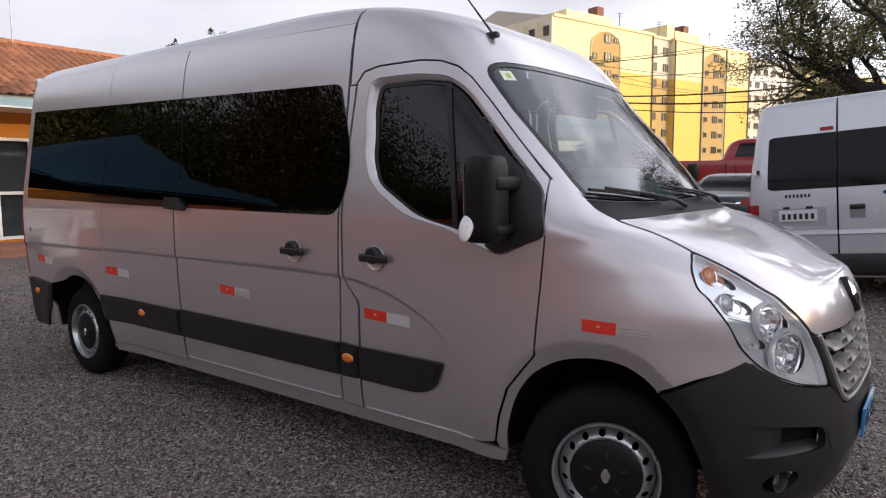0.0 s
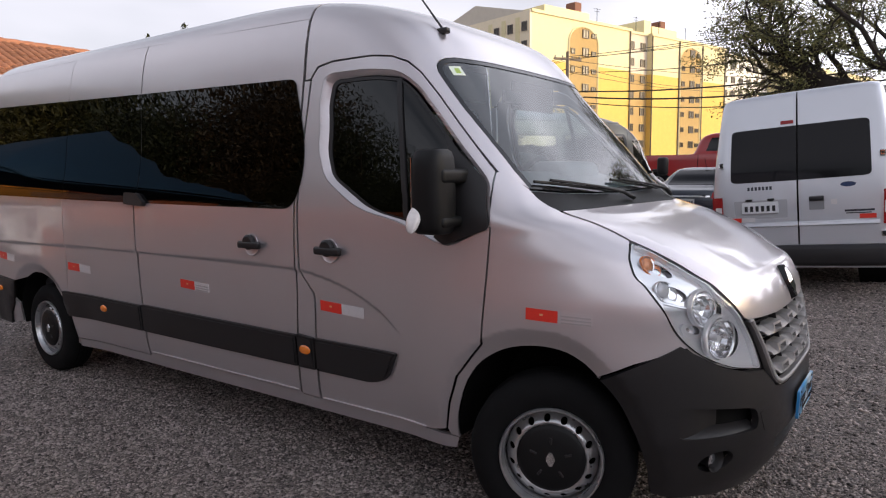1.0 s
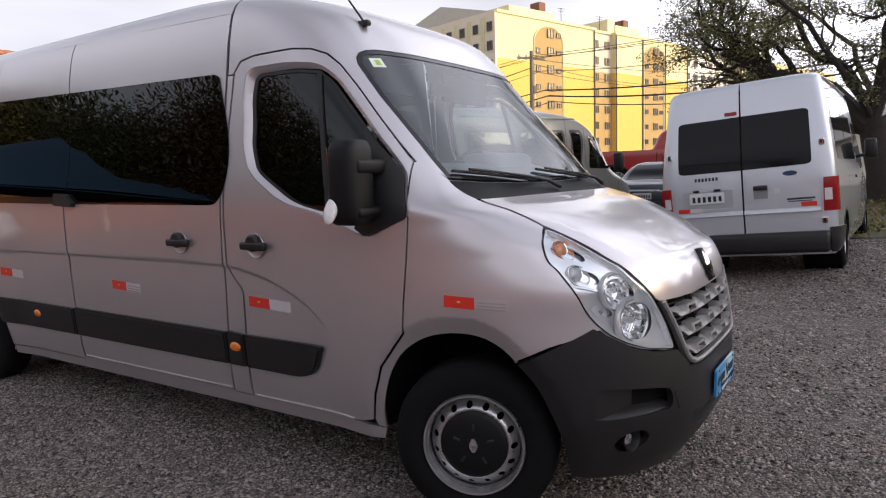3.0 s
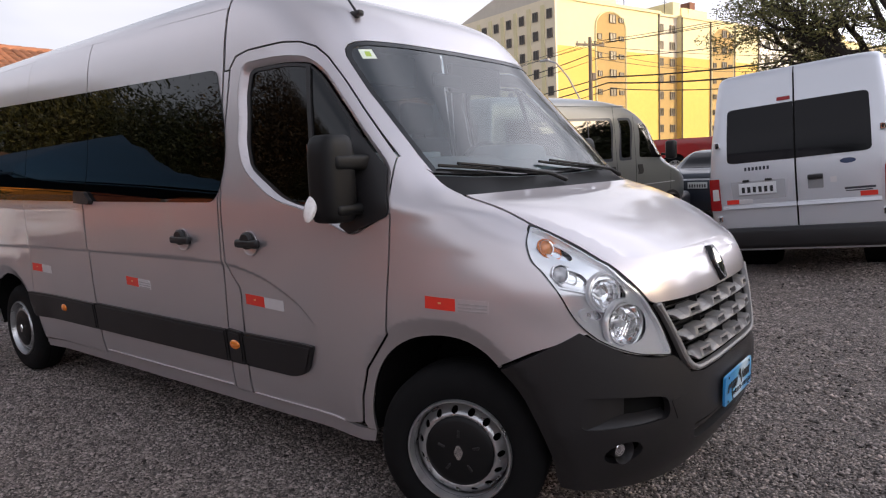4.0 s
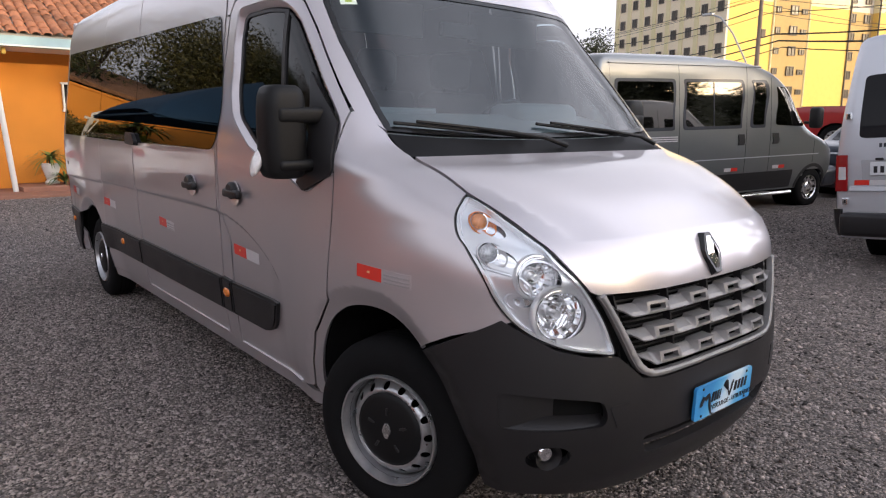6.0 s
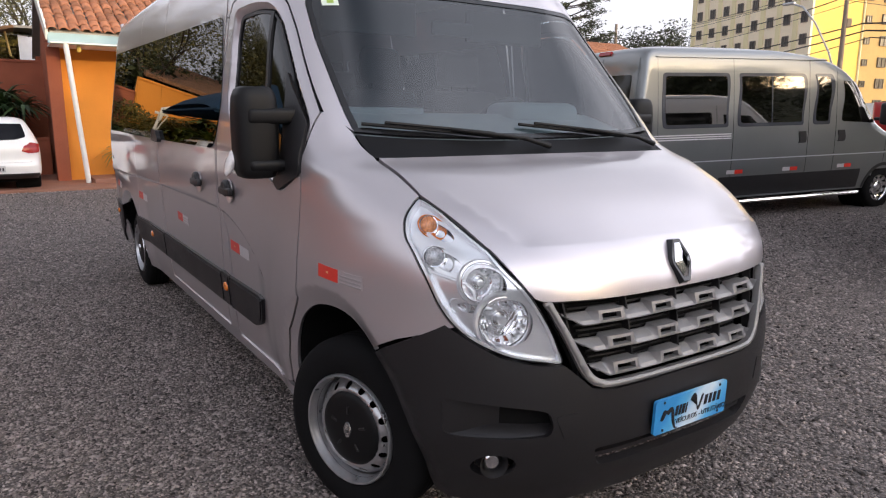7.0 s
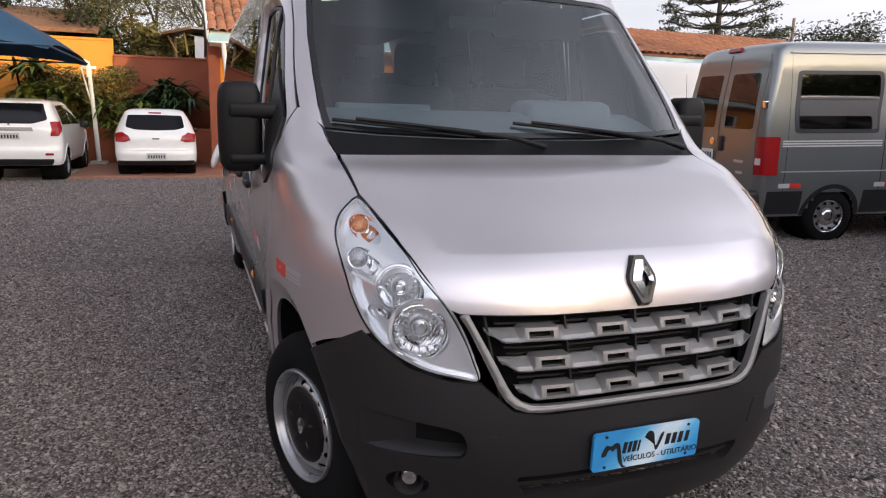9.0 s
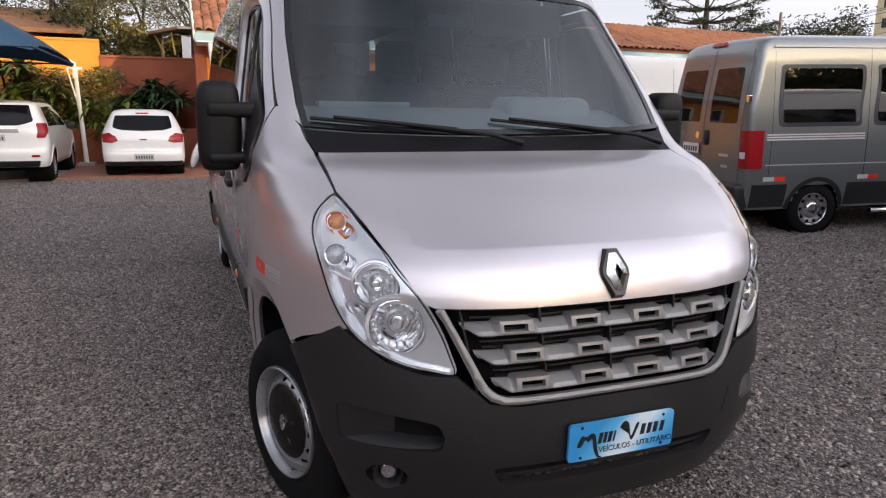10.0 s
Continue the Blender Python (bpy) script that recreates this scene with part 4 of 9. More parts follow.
def lozenge(w, h, d0, d1, cut=0.0):
    bm = bmesh.new()
    out = [(0.36 * w, h), (w, 0.16 * h), (w, -0.16 * h), (0.36 * w, -h), (-0.36 * w, -h), (-w, -0.16 * h), (-w, 0.16 * h), (-0.36 * w, h)]
    a = [bm.verts.new((d0, y, z)) for y, z in out]
    b = [bm.verts.new((d1, y * 0.9, z * 0.92)) for y, z in out]
    for i in range(8):
        bm.faces.new((a[i], a[(i + 1) % 8], b[(i + 1) % 8], b[i]))
    bm.faces.new(b)
    bmesh.ops.recalc_face_normals(bm, faces=bm.faces)
    return bm


badge = part("badge", lozenge(0.052, 0.080, -0.01, 0.014), GLOSS_BLACK, van, "lozenge badge in black and chrome")
badge.matrix_basis = bt
bm = bmesh.new()
o = [(0.010, 0.060), (0.037, 0.010), (0.037, -0.010), (0.006, -0.060), (-0.012, -0.058), (-0.037, -0.006), (-0.035, 0.010), (-0.016, 0.060)]
i_ = [(0.000, 0.024), (0.012, 0.002), (0.012, -0.006), (0.000, -0.028), (-0.002, -0.028), (-0.012, -0.004), (-0.012, 0.002), (-0.002, 0.024)]
va = [bm.verts.new((0.016, y, z)) for y, z in o]
vb = [bm.verts.new((0.026, y, z)) for y, z in i_]
for q in range(8):
    bm.faces.new((va[q], va[(q + 1) % 8], vb[(q + 1) % 8], vb[q]))
bmesh.ops.recalc_face_normals(bm, faces=bm.faces)
part("badge_lozenge", bm, CHROME, badge)

# dealer's plate with its print
def plate_print():
    """Blue print that fades to white along a slanting band."""
    m = material("plate_blue", (0.06, 0.36, 0.70), 0.3, coat=0.5)
    nt = m.node_tree
    co, sep, add, rp_ = (nt.nodes.new("ShaderNode" + k) for k in ("TexCoord", "SeparateXYZ", "Math", "ValToRGB"))
    add.operation, add.inputs[1].default_value = "MULTIPLY_ADD", -0.9
    nt.links.new(co.outputs["Object"], sep.inputs[0])
    nt.links.new(sep.outputs["Z"], add.inputs[0])
    nt.links.new(sep.outputs["Y"], add.inputs[2])
    shift = nt.nodes.new("ShaderNodeMath")
    shift.operation, shift.inputs[1].default_value, shift.inputs[2].default_value = "MULTIPLY_ADD", 2.2, 0.5
    nt.links.new(add.outputs[0], shift.inputs[0])
    nt.links.new(shift.outputs[0], rp_.inputs[0])
    el = rp_.color_ramp.elements
    el[0].position, el[0].color = 0.22, (0.035, 0.27, 0.60, 1)
    el[1].position, el[1].color = 0.92, (0.04, 0.30, 0.66, 1)
    for pos, c in ((0.36, (0.10, 0.42, 0.72, 1)), (0.52, (0.62, 0.76, 0.86, 1)), (0.64, (0.66, 0.79, 0.88, 1)), (0.78, (0.12, 0.45, 0.75, 1))):
        el.new(pos).color = c
    nt.links.new(rp_.outputs[0], nt.nodes["Principled BSDF"].inputs["Base Color"])
    return m


bm = bmesh.new()
corner = rounded([(-0.193, -0.062), (0.193, -0.062), (0.193, 0.062), (-0.193, 0.062)], 0.014)
pa, pb_ = [[bm.verts.new((x, y, z)) for y, z in corner] for x in (0.0065, -0.004)]
bm.faces.new(pa)
bm.faces.new(pb_[::-1])
for i in range(len(pa)):
    bm.faces.new((pa[i], pb_[i], pb_[(i + 1) % len(pa)], pa[(i + 1) % len(pa)]))
bmesh.ops.recalc_face_normals(bm, faces=bm.faces)
plate = part("front_plate", bm, plate_print(), van, "blue and white dealer plate")
plate.matrix_basis = Matrix.Translation((0.785, 0.014, 0.508)) @ pose(0, 0, 0, 0, 2, 0)
INK = material("print_black", (0.015, 0.015, 0.018), 0.4, vary=0.1)


def flat(pts, x=0.0):
    bm = bmesh.new()
    a = [bm.verts.new((x, y, z)) for y, z in pts]
    b = [bm.verts.new((x - 0.001, y, z)) for y, z in pts]
    bm.faces.new(a)
    for i in range(len(a)):
        bm.faces.new((a[i], b[i], b[(i + 1) % len(a)], a[(i + 1) % len(a)]))
    bmesh.ops.recalc_face_normals(bm, faces=bm.faces)
    return bm


def words(name, text, size, at, turn, mat, parent, align="CENTER"):
    cu = bpy.data.curves.new(name, "FONT")
    cu.body, cu.size, cu.align_x, cu.align_y, cu.extrude = text, size, align, "CENTER", 0.0006
    tmp = new(name, cu)
    dg = bpy.context.evaluated_depsgraph_get()
    me = bpy.data.meshes.new_from_object(tmp.evaluated_get(dg))
    bpy.data.objects.remove(tmp)
    me.materials.clear()
    me.materials.append(mat)
    ob = new(name, me)
    ob.parent = parent
    ob.matrix_basis = Matrix.Translation(at) @ turn
    return ob


FACING = Matrix(((0, 0, 1, 0), (1, 0, 0, 0), (0, 1, 0, 0), (0, 0, 0, 1)))
words("lettering", "VEÍCULOS - UTILITÁRIOS", 0.026, (0.0085, 0.058, -0.034), FACING, INK, plate)
for y0, w, h, z0 in ((-0.085, 0.013, 0.036, 0.006), (-0.067, 0.011, 0.036, 0.006), (-0.050, 0.013, 0.036, 0.006), (-0.034, 0.006, 0.036, 0.006), (0.072, 0.016, 0.036, 0.012), (0.096, 0.015, 0.036, 0.012), (0.120, 0.015, 0.036, 0.012), (0.145, 0.014, 0.036, 0.012)):
    part("logo_bar", flat([(y0 - w / 2, z0 - h / 2), (y0 + w / 2, z0 - h / 2), (y0 + w / 2 + 0.006, z0 + h / 2), (y0 - w / 2 + 0.006, z0 + h / 2)], 0.0085), INK, plate)
sw = spline([(-0.165, -0.01), (-0.150, 0.022), (-0.132, 0.018), (-0.118, 0.026), (-0.103, 0.022), (-0.095, -0.01), (-0.085, -0.05), (-0.072, -0.056), (-0.088, -0.058), (-0.104, -0.03), (-0.112, 0.008), (-0.126, 0.0), (-0.138, 0.008), (-0.150, -0.012)], 4)
part("logo_swash", flat(sw.tolist(), 0.009), INK, plate)
sv = spline([(-0.012, 0.03), (0.002, 0.050), (0.020, 0.040), (0.024, 0.0), (0.036, -0.018), (0.058, 0.034), (0.048, 0.034), (0.032, -0.004), (0.016, 0.024), (0.006, 0.032)], 4)
part("logo_swash", flat(sv.tolist(), 0.009), INK, plate)
for y, z in ((-0.15, 0.05), (0.15, 0.05), (-0.15, -0.05), (0.15, -0.05)):
    part("plate_screw", lathe([(0.0, 0.010), (0.005, 0.009), (0.005, 0.004)], 10, "x", (0, y, z)), INK, plate)

# headlights: bright housing, bowls, clear lens
HOUSE = material("lamp_housing", (0.97, 0.975, 0.99), 0.15, 0.55, vary=0.03, scale=10)
LAMP_CHROME = material("lamp_chrome", (0.95, 0.95, 0.96), 0.05, 0.96, vary=0.04, scale=30)
CLEAR_DOME = material("ribbed_clear", (0.72, 0.73, 0.75), 0.12, 0.45, coat=1.0, vary=0.15, scale=40, grain=0.6, fine=160, bump=0.6, dist=0.004)
AMBER_DOME = material("ribbed_amber", (0.86, 0.34, 0.13), 0.14, 0.2, coat=1.0, vary=0.2, scale=60, grain=0.6, fine=160, bump=0.6, dist=0.004)
BULB_AMBER = material("amber_bulb", (0.85, 0.24, 0.05), 0.2, coat=0.8, vary=0.15, scale=50)


def bowl(r, depth, n=32):
    """An open cup with a rolled lip."""
    return lathe([(0.004, -depth), (r * 0.40, -depth * 0.96), (r * 0.70, -depth * 0.72), (r * 0.90, -depth * 0.32), (r, 0.0), (r * 1.02, 0.0015), (r * 1.05, 0.001), (r * 1.07, -0.003), (r * 1.08, -depth * 0.6)], n, "z")


def dome(r, h):
    return lathe([(0.0, h), (r * 0.4, h * 0.9), (r * 0.75, h * 0.6), (r * 0.95, h * 0.25), (r, 0.0), (r, -0.01)], 24, "z")


# across, up, radius, depth, stretch along the car, kind
BOWLS = ((0.726, 0.995, 0.060, 0.045, 1.0, "reflector"), (0.674, 0.872, 0.077, 0.052, 1.0, "reflector"), (0.808, 1.062, 0.037, 0.014, 1.40, "position_lamp"), (0.786, 1.160, 0.034, 0.013, 1.45, "indicator"), (0.775, 0.912, 0.022, 0.018, 1.5, "recess"))
for s in (-1, 1):
    P = finer(spline(skin(HEAD, s), 5), 0.02)
    seats_, cuts = [], []
    for yy, zz, r, dep, st, nm in BOWLS:
        u, v = van_skin.u("f", yy, zz, s), van_skin.v(zz)
        p, nn = Vector(van_skin.at(u, v)), Vector(van_skin.normal(u, v))
        aim = (nn * 0.8 + Vector((0.60, 0, 0.0))).normalized()
        along = Vector((0.83, -0.41 * s, -0.37))
        along = (along - aim * along.dot(aim)).normalized()
        m = Matrix.Translation(p - nn * 0.024) @ Matrix((along, aim.cross(along), aim)).transposed().to_4x4() @ Matrix.Diagonal((st, 1, 1, 1))
        seats_.append(m)
        hole = 1.0 if nm == "reflector" else 0.84
        rim_ = [m @ Vector((hole * r * math.cos(t), hole * r * math.sin(t), 0)) for t in np.linspace(0, 2 * math.pi, 28, endpoint=False)]
        cuts.append(skin([("y", q.y, q.z) for q in rim_]))
    lamp = panel("headlight", van_skin, P, HOUSE, van, cuts, raw=True, off=-0.024, thick=0.004, gap=-0.004, step=(0.03, 0.03), label="tall swept-back headlight with a clear lens")
    panel("headlight_back", van_skin, shrunk(P, 0.012), LAMP_CHROME, lamp, cuts[:2], raw=True, off=-0.043, thick=0.004, gap=-0.004, step=(0.03, 0.03))
    panel("headlight_gasket", van_skin, P, GLOSS_BLACK, lamp, [shrunk(P, 0.004)], raw=True, off=0.002, thick=0.05, gap=0.0005)
    panel("headlight_rim", van_skin, shrunk(P, 0.004), HOUSE, lamp, [shrunk(P, 0.011)], raw=True, off=0.000, thick=0.028, gap=0.0)
    lens = panel("headlight_lens", van_skin, shrunk(P, 0.004), LENS_GLASS, lamp, raw=True, off=0.003, thick=0.0, gap=0.0, step=(0.03, 0.03))
    lens.visible_shadow = False
    for (yy, zz, r, dep, st, nm), m in zip(BOWLS, seats_):
        o = part(nm, bowl(r, dep, 18 if nm == "reflector" else 28), {"reflector": LAMP_CHROME, "indicator": BULB_AMBER}.get(nm, HOUSE), lamp, smooth=nm != "reflector", angle=50)
        o.matrix_basis = m
        if nm in ("indicator", "position_lamp"):
            seat_ = m @ Matrix.Diagonal((1 / st, 1, 1, 1)) @ Matrix.Translation((-0.30 * r * st, 0, -dep * 0.35))
            part("bulb", dome(r * 0.80, r * 0.42), AMBER_DOME if nm == "indicator" else CLEAR_DOME, lamp, smooth=True).matrix_basis = seat_
            part("bulb_ring", lathe([(r * 0.80, -0.004), (r * 0.81, 0.004), (r * 0.90, 0.005), (r * 0.98, 0.000), (r * 0.99, -0.012)], 32, "z"), LAMP_CHROME, lamp, smooth=True).matrix_basis = seat_
        elif nm == "reflector":
            part("bulb", join(lathe([(0.0, -0.10 * dep), (r * 0.16, -0.14 * dep), (r * 0.20, -dep * 0.4), (r * 0.16, -dep * 0.95)], 16, "z"), lathe([(r * 0.30, -dep * 0.80), (r * 0.34, -dep * 0.70), (r * 0.36, -dep * 0.85)], 20, "z")), HOUSE, lamp, smooth=True).matrix_basis = m
            fl = lathe([(r * 1.06, 0.001), (r * 1.10, 0.003), (r * 1.19, 0.002), (r * 1.24, -0.004), (r * 1.25, -0.016)], 40, "z")
            part("reflector_flange", fl, HOUSE, lamp, smooth=True).matrix_basis = m
            if r > 0.06:
                ribs = [box((0.0025, r * 1.55 * math.sqrt(1 - (k2 / 5.0) ** 2), 0.006), (r * (0.20 + 0.15 * k2), 0, -dep * (0.86 - 0.07 * k2)), 0.0008) for k2 in range(0, 5)]
                part("reflector_ribbing", join(*ribs), LAMP_CHROME, lamp).matrix_basis = m
    # curved dividing lip between the upper and lower lamps
    lip = [van_skin.at(van_skin.u("f", a_, z_, s), van_skin.v(z_)) - 0.022 * van_skin.normal(van_skin.u("f", a_, z_, s), van_skin.v(z_)) for a_, z_ in ((0.835, 1.02), (0.80, 1.005), (0.762, 0.99), (0.745, 0.965), (0.74, 0.93), (0.728, 0.915), (0.70, 0.912))]
    part("lamp_lip", tube([tuple(np.ravel(q)) for q in lip], 0.006, 8), HOUSE, lamp, smooth=True)

# wheels
RIMHOLES = 15


def wheel(cx, y, side, turn=0.0):
    """A steel wheel with round holes and a black centre cap; y: the tyre's outer face."""
    top = thing("wheel", "", "")
    for key in ("label", "category"):
        if key in top:
            del top[key]
    top.parent = van
    top.matrix_basis = pose(cx, y, 0.345, 0, 0, turn) @ Matrix.Diagonal((1, -side, 1, 1))
    R, W = 0.345, 0.215
    prof = [(0.195, 0.03), (0.211, 0.012), (0.232, 0.000), (0.285, 0.0), (0.318, 0.012), (0.337, 0.032), (R, 0.055), (R, W - 0.055), (0.337, W - 0.03), (0.30, W), (0.22, W), (0.205, W - 0.02)]
    part("tyre", lathe(prof, 72), RUBBER, top, "black road tyre", smooth=True, angle=60)
    grooves = []
    for d in (0.075, 0.107, 0.140):
        grooves.append(lathe([(R + 0.0012, d - 0.004), (R + 0.0012, d + 0.004)], 72))
    part("tread_groove", join(*grooves), DARK, top)
    rim = part("rim", lathe([(0.214, 0.014), (0.214, 0.002), (0.210, -0.005), (0.204, -0.004), (0.201, 0.004), (0.200, 0.014), (0.196, 0.020), (0.195, 0.055), (0.192, 0.075), (0.188, 0.16), (0.10, 0.17)], 64), STEEL, top, "grey steel rim", smooth=True, angle=50)
    circle = lambda r, n=64: np.array([(r * math.cos(a), r * math.sin(a)) for a in np.linspace(0, 2 * math.pi, n, endpoint=False)])
    dish = pchip([0.0, 0.130, 0.145, 0.151, 0.178, 0.192], [0.032, 0.030, 0.014, 0.015, 0.042, 0.062])
    hol = [circle(0.0138, 18) + 0.1665 * np.array([math.cos(a), math.sin(a)]) for a in np.linspace(0, 2 * math.pi, RIMHOLES, endpoint=False)]
    place = lambda p, q: np.stack([p, dish(np.hypot(p, q)), q], -1)

    def nrm(p, q):
        r = np.maximum(np.hypot(p, q), 1e-6)
        sl = (dish(r + 1e-3) - dish(r - 1e-3)) / 2e-3
        n = np.stack([sl * p / r, -np.ones_like(p), sl * q / r], -1)
        return n / np.linalg.norm(n, axis=1, keepdims=True)
    sheet("wheel_disc", circle(0.190), hol + [circle(0.10, 40)], place, nrm, STEEL, top, "", (0.012, 0.012), 0, 0.004, 0)
    part("wheel_void", lathe([(0.0, 0.080), (0.194, 0.080), (0.194, 0.085)], 40), DARK, top)
    cap = part("centre_cap", lathe([(0.0, 0.000), (0.07, 0.002), (0.122, 0.007), (0.139, 0.014), (0.143, 0.020), (0.143, 0.03)], 56), MIRROR_BLACK, top, "round black centre cap", smooth=True)
    b = lozenge(0.020, 0.031, -0.003, 0.004)
    bmesh.ops.transform(b, matrix=pose(0, 0, 0, 0, 0, -90), verts=b.verts)
    part("cap_badge", b, CHROME, cap)
    for a in range(5):
        t = 2 * math.pi * a / 5 + 0.3
        part("cap_lug", box((0.030, 0.008, 0.010), (0, 0, 0), 0.003, turn=pose(0, 0, 0, 0, -math.degrees(t), 0)), BLACK_PLASTIC, cap).matrix_basis = Matrix.Translation((0.075 * math.cos(t), 0.002, 0.075 * math.sin(t)))
    return top


for cx, turn in ((0.0, 20.0), (AX_R, 0.0)):
    wheel(cx, -0.93, -1, turn)
    wheel(cx, 0.93 - (0.06 if turn else 0.0), 1, 0.7 * turn)
# arch linings and floor pan
for cx, edge in ((0.0, FRONT_ARCH), (AX_R, REAR_ARCH)):
    for s in (-1, 1):
        bm = bmesh.new()
        outer_, inner_ = [], []
        for t in np.linspace(-0.12, math.pi + 0.02, 34):
            r = float(edge(math.degrees(min(t, math.pi - 0.001)))) + 0.004
            x, z = cx + r * math.cos(t), 0.345 + r * math.sin(t)
            y = float(np.ravel(van_skin.at(van_skin.u("x", x, z, s), van_skin.v(z)))[1])
            outer_.append(bm.verts.new((x, y - s * 0.016, z)))
            inner_.append(bm.verts.new((x, s * 0.55, z)))
        for i in range(33):
            bm.faces.new((outer_[i], outer_[i + 1], inner_[i + 1], inner_[i]))
        bm.faces.new(inner_)
        bmesh.ops.recalc_face_normals(bm, faces=bm.faces)
        part("arch_lining", bm, DARK, van)
part("floor_pan", box((3.3, 1.72, 0.10), (-2.16, 0, 0.36), 0.02), DARK, van)
part("floor_pan", box((0.75, 1.05, 0.30), (0.18, 0, 0.42), 0.05), DARK, van)
part("floor_pan", box((0.85, 1.1, 0.12), (-4.6, 0, 0.42), 0.02), DARK, van)
part("rear_axle", tube([(AX_R, -0.8, 0.345), (AX_R, 0.8, 0.345)], 0.05), DARK, van)
part("tail_panel", box((0.05, 1.62, 1.70), (-5.225, 0, 1.53), 0.02), SILVER, van)
# the tail is two plain doors with dark panes
for s in (-1, 1):
    part("rear_door", box((0.04, 0.80, 1.44), (-5.30, s * 0.405, 1.45), 0.015), SILVER, van)
    part("rear_window", box((0.01, 0.66, 0.6), (-5.325, s * 0.44, 1.72), 0.004), GLOSS_BLACK, van)
part("rear_bumper", box((0.14, 1.75, 0.36), (-5.33, 0, 0.52), 0.04), BLACK_PLASTIC, van)

# cabin: dark lining behind the side panes, floor, dashboard, wheel, seats
part("cabin_floor", box((4.7, 1.06, 0.05), (-2.95, 0, 0.50)), CABIN, van)
part("bulkhead", box((0.05, 1.06, 1.0), (-0.12, 0, 0.80)), CABIN, van)
part("headliner", box((3.9, 1.4, 0.04), (-3.2, 0, 2.25), 0.01), material("headlining", (0.09, 0.09, 0.09), 0.9, vary=0.1), van)
dash = bmesh.new()
prof = [(-0.20, 0.95), (-0.17, 1.385), (-0.28, 1.425), (-0.45, 1.480), (-0.60, 1.520), (-0.68, 1.510), (-0.74, 1.42), (-0.75, 1.22), (-0.66, 1.08), (-0.60, 0.92), (-0.25, 0.90)]
ends = [[dash.verts.new((x, y, z)) for x, z in prof] for y in (-0.80, -0.25, 0.0, 0.25, 0.80)]
for a, b in zip(ends, ends[1:]):
    for i in range(len(prof)):
        dash.faces.new((a[i], a[(i + 1) % len(prof)], b[(i + 1) % len(prof)], b[i]))
dash.faces.new(ends[0])
dash.faces.new(ends[-1])
bmesh.ops.recalc_face_normals(dash, faces=dash.faces)
bmesh.ops.bevel(dash, geom=[e for e in dash.edges if abs(e.verts[0].co.y - e.verts[1].co.y) > 0.1], offset=0.02, segments=2, affect="EDGES")
part("dashboard", dash, DASH, van, "grey plastic dashboard", smooth=True)
part("dash_tray", box((0.10, 0.42, 0.03), (-0.62, -0.45, 1.525), 0.010), DASH, van)
part("instrument_hood", box((0.26, 0.46, 0.13), (-0.60, 0.44, 1.510), 0.055, 3), DASH, van, smooth=True)
ring = [(0.19 * math.cos(a), 0.19 * math.sin(a), 0) for a in np.linspace(0, 2 * math.pi, 36, endpoint=False)]
sw_ = part("steering_wheel", join(tube(ring, 0.016, 10, True), box((0.36, 0.05, 0.02), (0, 0, -0.02), 0.008), box((0.05, 0.18, 0.02), (0, -0.09, -0.02), 0.008), lathe([(0.0, 0.01), (0.07, 0.005), (0.08, -0.03), (0, -0.05)], 24, "z")), CABIN, van, "black steering wheel", smooth=True)
sw_.matrix_basis = Matrix.Translation((-0.84, 0.42, 1.425)) @ pose(0, 0, 0, 0, -62, 0) @ pose(0, 0, 0, 0, 0, 90)


def seat(x, y, w=0.46):
    cushion = box((0.48, w, 0.14), (x, y, 0.98), 0.05, 3)
    bk = box((0.12, w, 0.66), (0, 0, 0), 0.05, 3, turn=pose(0, 0, 0, 0, -12, 0))
    bmesh.ops.translate(bk, vec=(x - 0.27, y, 1.33), verts=bk.verts)
    hd = box((0.09, w * 0.58, 0.20), (x - 0.36, y, 1.78), 0.045, 3)
    st = join(tube([(x - 0.33, y - 0.06, 1.6), (x - 0.36, y - 0.06, 1.75)], 0.008), tube([(x - 0.33, y + 0.06, 1.6), (x - 0.36, y + 0.06, 1.75)], 0.008))
    s = part("seat", join(cushion, bk, box((0.40, w * 0.8, 0.34), (x, y, 0.70), 0.02)), CLOTH, van, "dark cloth seat with a headrest", smooth=True, angle=60)
    part("headrest", join(hd, st), CLOTH, s, smooth=True, angle=60)


seat(-0.95, 0.45, 0.50)
seat(-0.95, -0.55)
seat(-0.95, -0.08, 0.42)
for row in range(4):
    for y in (-0.62, -0.17, 0.55):
        seat(-2.0 - 0.82 * row, y, 0.42)
# inspection sticker, rear-view mirror, sun visors
for s in (-1, 1):
    part("sun_visor", box((0.03, 0.50, 0.16), (-0.80, s * 0.40, 1.96), 0.012, 2, turn=None), VISOR, van)
part("rear_view_mirror", box((0.03, 0.24, 0.07), (-0.70, 0.0, 1.92), 0.012), CABIN, van)
panel("inspection_sticker", van_skin, finer(skin([("y", -0.716, 2.002), ("y", -0.652, 2.006), ("y", -0.656, 1.960), ("y", -0.724, 1.956)]), 0.03), material("sticker_white", (0.72, 0.80, 0.70), 0.5, vary=0.05), van, raw=True, off=-0.002, thick=0.0, gap=0, label="small pale green windscreen sticker")
panel("sticker_mark", van_skin, finer(skin([("y", -0.696, 1.992), ("y", -0.670, 1.994), ("y", -0.674, 1.969), ("y", -0.702, 1.967)]), 0.03), material("sticker_green", (0.35, 0.50, 0.08), 0.5, vary=0.05), van, raw=True, off=-0.001, thick=0.0, gap=0)

